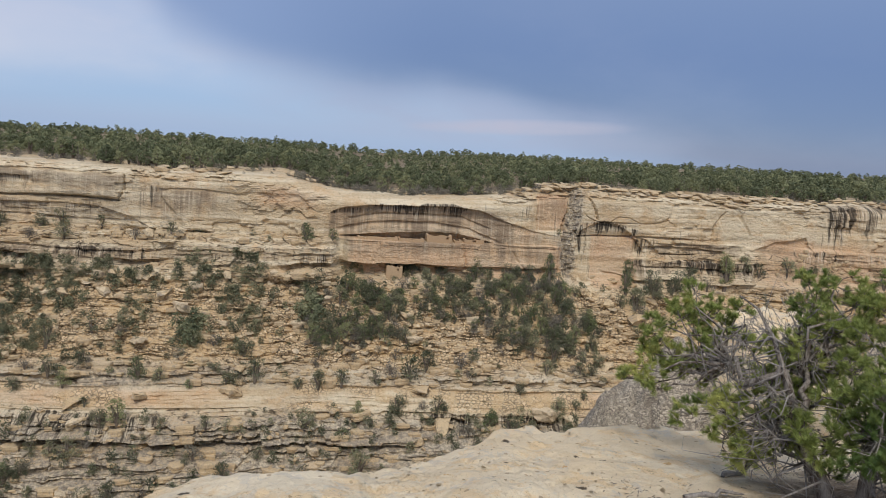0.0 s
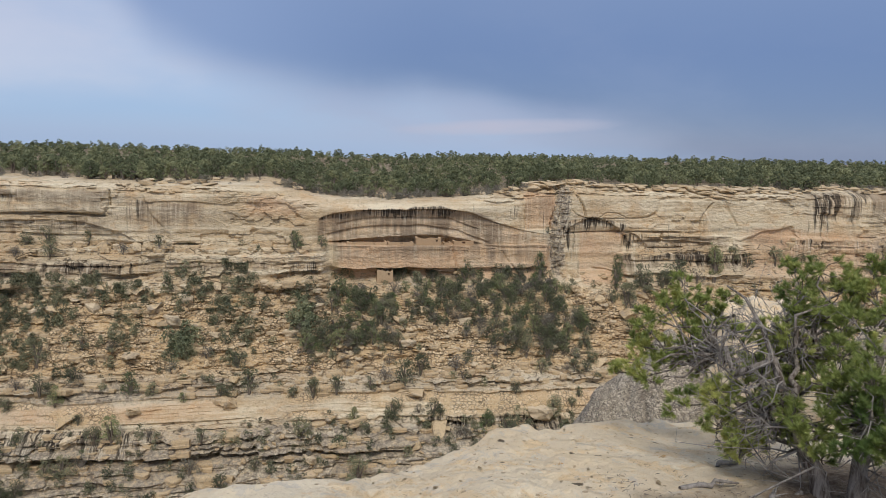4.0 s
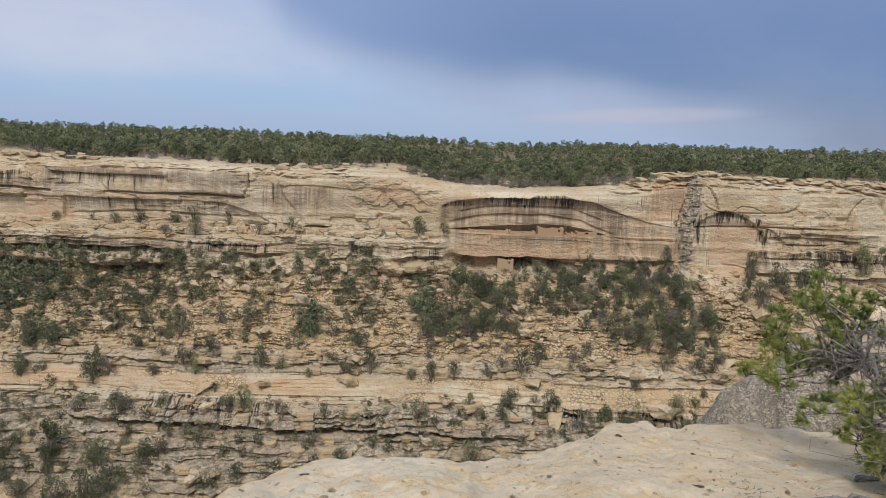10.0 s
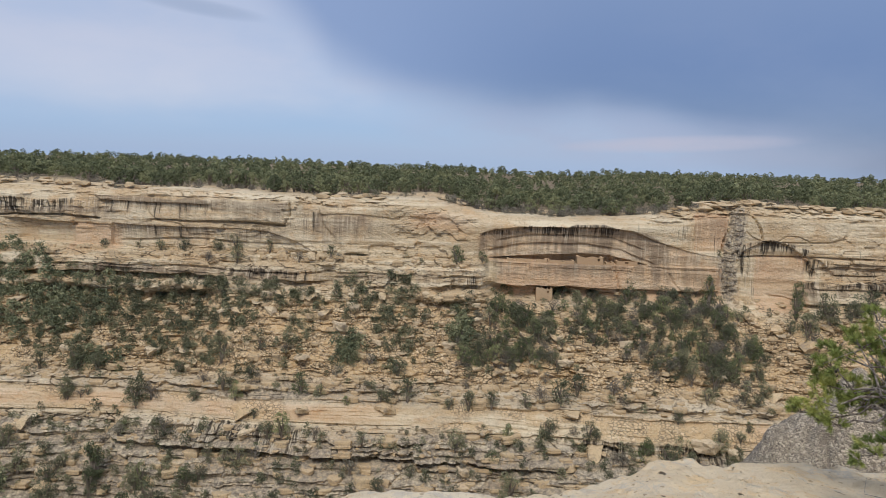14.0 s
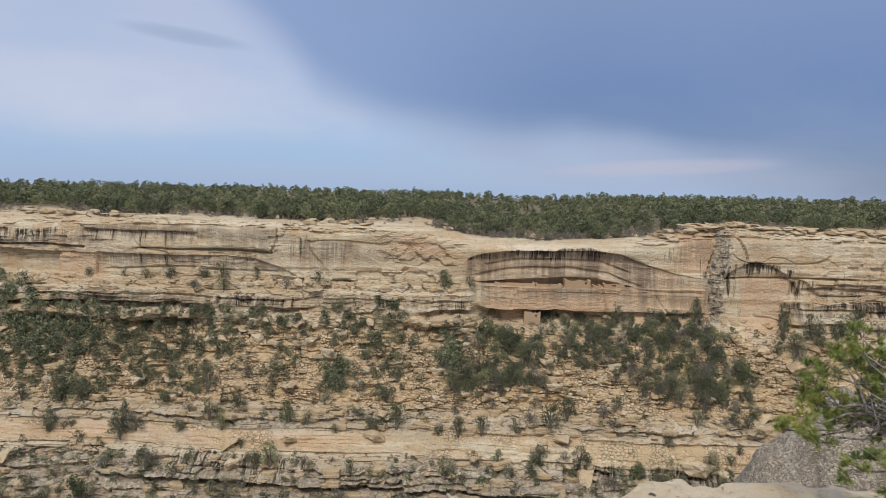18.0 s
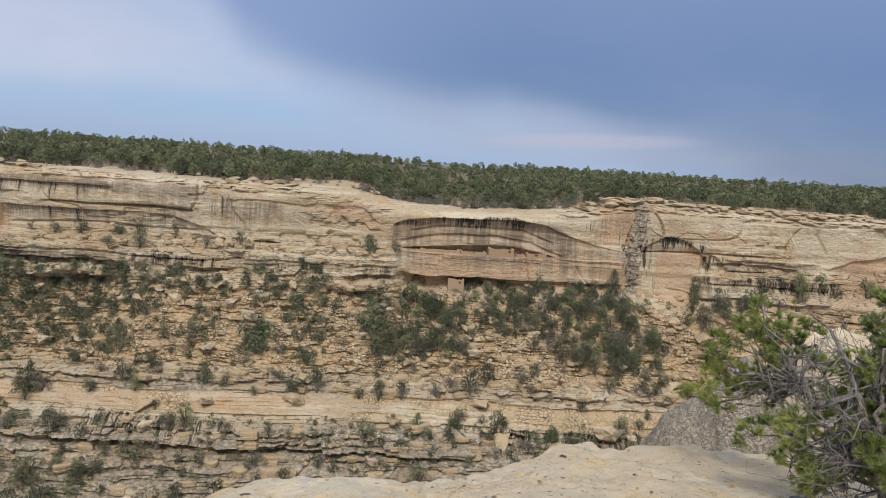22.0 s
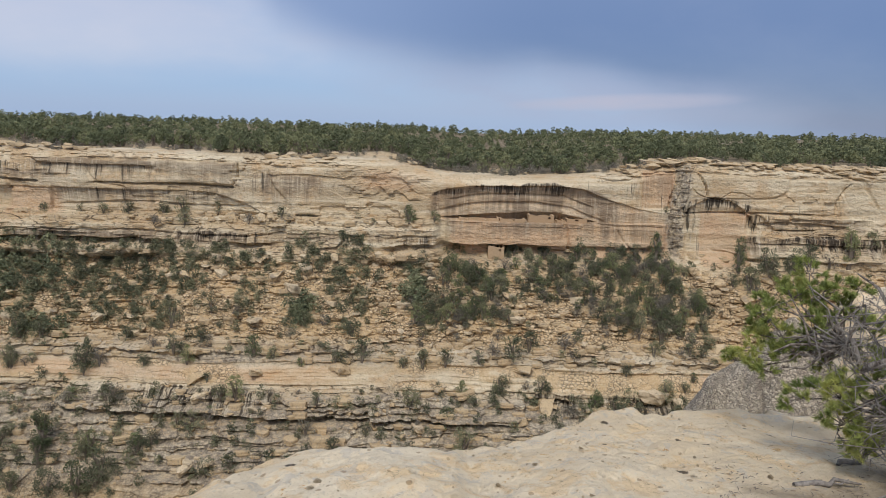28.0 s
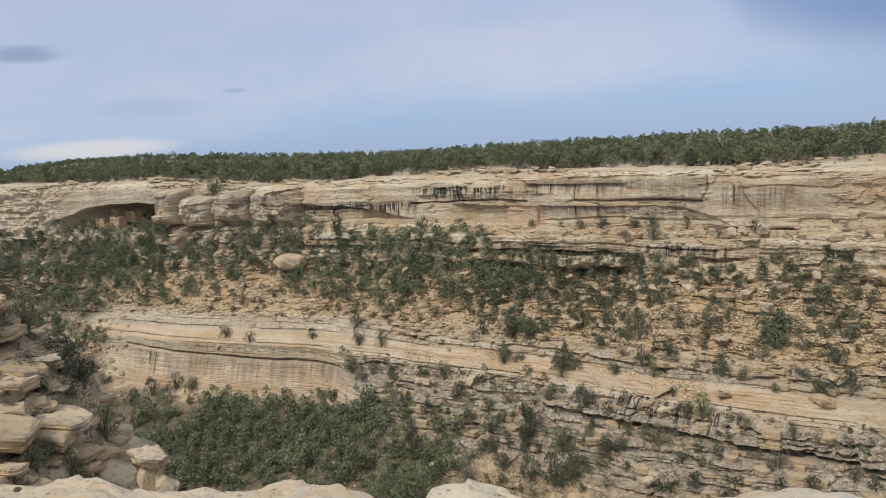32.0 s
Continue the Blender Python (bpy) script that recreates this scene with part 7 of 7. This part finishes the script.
def bush(name, x, y, z, width, height, twigs, leaves, material, wood, label, seed, size=0.02):
    """A many-stemmed bush: crooked twigs from one foot, with small leaves on the outer ends."""
    rng = np.random.default_rng(seed)
    root = new(name)
    root.location = (x, y, z)
    bpy.context.view_layer.update()
    parts, vs = [], []
    for _ in range(twigs):
        a, r = rng.uniform(0, 6.28), rng.uniform(0.2, 1.0)
        e = np.array([x + math.cos(a) * r * width / 2, y + math.sin(a) * r * width / 2, z + height * rng.uniform(0.45, 1.0) * (1.1 - 0.35 * r)])
        pts = bent(rng, (x + 0.05 * math.cos(a), y + 0.05 * math.sin(a), z - 0.05), e, 4, 0.16)
        w = 0.006 + 0.004 * width
        parts.append(limb_arrays([tuple(q) for q in pts], [w, 0.75 * w, 0.5 * w, 0.35 * w, 0.15 * w], 4))
        for _ in range(3):
            b = pts[int(rng.integers(2, 5))]
            q = b + rng.normal(0, 0.1 * width, 3)
            parts.append(limb_arrays([tuple(b), tuple((b + q) / 2 + rng.normal(0, 0.015, 3)), tuple(q)], [0.35 * w, 0.25 * w, 0.1 * w], 4))
            if leaves:
                p = q + rng.normal(0, 0.045 * width, (leaves, 3))
                t1, t2 = rng.normal(size=(leaves, 3)), rng.normal(size=(leaves, 3))
                t1 /= np.linalg.norm(t1, axis=1)[:, None]
                t2 /= np.linalg.norm(t2, axis=1)[:, None]
                s = size * rng.uniform(0.6, 1.3, (leaves, 1))
                vs.append(np.stack([p - t2 * s * 0.5, p + t2 * s * 0.5, p + t1 * s * 1.4], 1).reshape(-1, 3))
    solid("stem_tangle", parts, wood, root)
    if leaves:
        v = np.concatenate(vs)
        ob = new("foliage", mesh_of("leaves", v, np.arange(len(v)).reshape(-1, 3), [material]))
        ob.parent = root
        ob.matrix_parent_inverse = root.matrix_world.inverted()
    return tagged(root, label, "bush")


bush("bare_bush", 6.9, 9.0, -3.1, 2.3, 1.35, 90, 3, SCRUB, DEADWOOD, "bare silvery grey bush beyond the pine", 821, 0.03)
bush("bare_bush", 9.0, 8.2, -2.9, 1.6, 1.0, 50, 3, SCRUB, DEADWOOD, "bare silvery grey bush beyond the pine", 822, 0.03)
bush("leafy_bush", 6.0, 5.3, -2.75, 1.3, 0.95, 70, 16, OAK, BARK, "dark leafy bush behind the pine", 823, 0.035)
bush("leafy_bush", 6.6, 4.9, -2.7, 1.4, 1.1, 70, 16, OAK, BARK, "dark leafy bush behind the pine", 824, 0.035)
bush("leafy_bush", -3.97, 4.95, -3.42, 0.62, 0.42, 40, 14, OAK, BARK, "small fresh green bush below the ledge", 825, 0.022)
bush("leafy_bush", -3.55, 5.05, -3.5, 0.5, 0.36, 30, 14, OAK, BARK, "small fresh green bush below the ledge", 826, 0.022)


# ---- litter on the slickrock ----
def fallen_branch(x, y, turn, length, seed, label):
    rng = np.random.default_rng(seed)
    z = ground_at(x, y) + 0.02
    a = np.array([x, y, z])
    b = a + np.array([math.cos(turn), math.sin(turn), 0]) * length
    b[2] = ground_at(b[0], b[1]) + 0.03
    parts = [limb_arrays([tuple(q) for q in bent(rng, a, b, 6, 0.06)], [0.012, 0.016, 0.017, 0.015, 0.012, 0.009, 0.004], 7)]
    for k in range(3):
        p = a + (b - a) * rng.uniform(0.2, 0.8)
        parts.append(limb_arrays([tuple(q) for q in bent(rng, p, p + np.array([rng.normal(0, 0.07), rng.normal(0, 0.07), 0.02]), 3, 0.1)], [0.006, 0.005, 0.004, 0.002], 5))
    v, f = join_arrays(parts)
    tagged(new("fallen_branch", mesh_of("fallen_branch", v, f, [DEADWOOD], True)), label, "branch")


fallen_branch(2.1, 3.72, 0.15, 0.42, 831, "weathered grey branch lying on the slickrock")
fallen_branch(2.6, 4.15, 0.5, 0.3, 832, "weathered grey branch lying on the slickrock")
fallen_branch(3.3, 3.05, -0.4, 0.28, 833, "weathered grey branch lying on the slickrock")
fallen_branch(2.5, 3.45, 0.9, 0.3, 834, "weathered grey branch lying on the slickrock")

PEBBLE = [block_mesh("pebble_%d" % i, 660 + i, 0.55, BOULDER, 16, 0.5) for i in range(4)]


def litter():
    rng = np.random.default_rng(51)
    for k in range(280):
        az, u = rng.uniform(-45, 45), rng.uniform(0.6, 0.985)
        edge = float(knots(np.array([az]), *EDGE_AZ)[0])
        x, y = math.sin(radians(az)) * edge * u, math.cos(radians(az)) * edge * u
        s = 0.010 + 0.016 * float(rng.pareto(2.5))
        ob = new("pebble", PEBBLE[k % 4])
        ob.matrix_world = pose(x, y, ground_at(x, y) + 0.012, rng.uniform(-15, 15), 0, rng.uniform(0, 360)) @ Matrix.Scale(min(s, 0.06), 4)
        tagged(ob, "small loose stone on the slickrock", "stone", "stones on the slickrock")
    vs = []
    n = 9000
    az = rng.uniform(18, 52, n)
    u = rng.uniform(0.45, 0.97, n)
    edge = knots(az, *EDGE_AZ)
    r = edge * u
    x, y = np.sin(np.radians(az)) * r, np.cos(np.radians(az)) * r
    keep = rng.uniform(0, 1, n) < 1 - sstep(0.9, 1.8, under_pine(x, y) + 0.3 * vnoise(x / 0.35, y / 0.35, 0, 441))
    x, y, az, r = x[keep], y[keep], az[keep], r[keep]
    z = near_z(az, r) + 0.012
    a = rng.uniform(0, np.pi, len(x))
    length, w = rng.uniform(0.008, 0.026, len(x)), rng.uniform(0.0015, 0.004, len(x))
    dx, dy = np.cos(a) * length, np.sin(a) * length
    px, py = -np.sin(a) * w, np.cos(a) * w
    quad = np.stack([np.stack([x - dx, y - dy, z], -1), np.stack([x + px, y + py, z + 0.006], -1), np.stack([x + dx, y + dy, z + 0.003], -1), np.stack([x - px, y - py, z + 0.004], -1)], 1)
    me = mesh_of("duff_litter", quad.reshape(-1, 3), np.arange(len(x) * 4).reshape(-1, 4), [BARK])
    tagged(new("duff_litter", me), "dry twigs, bark flakes and needles under the pine", "litter", kind="stuff")


litter()
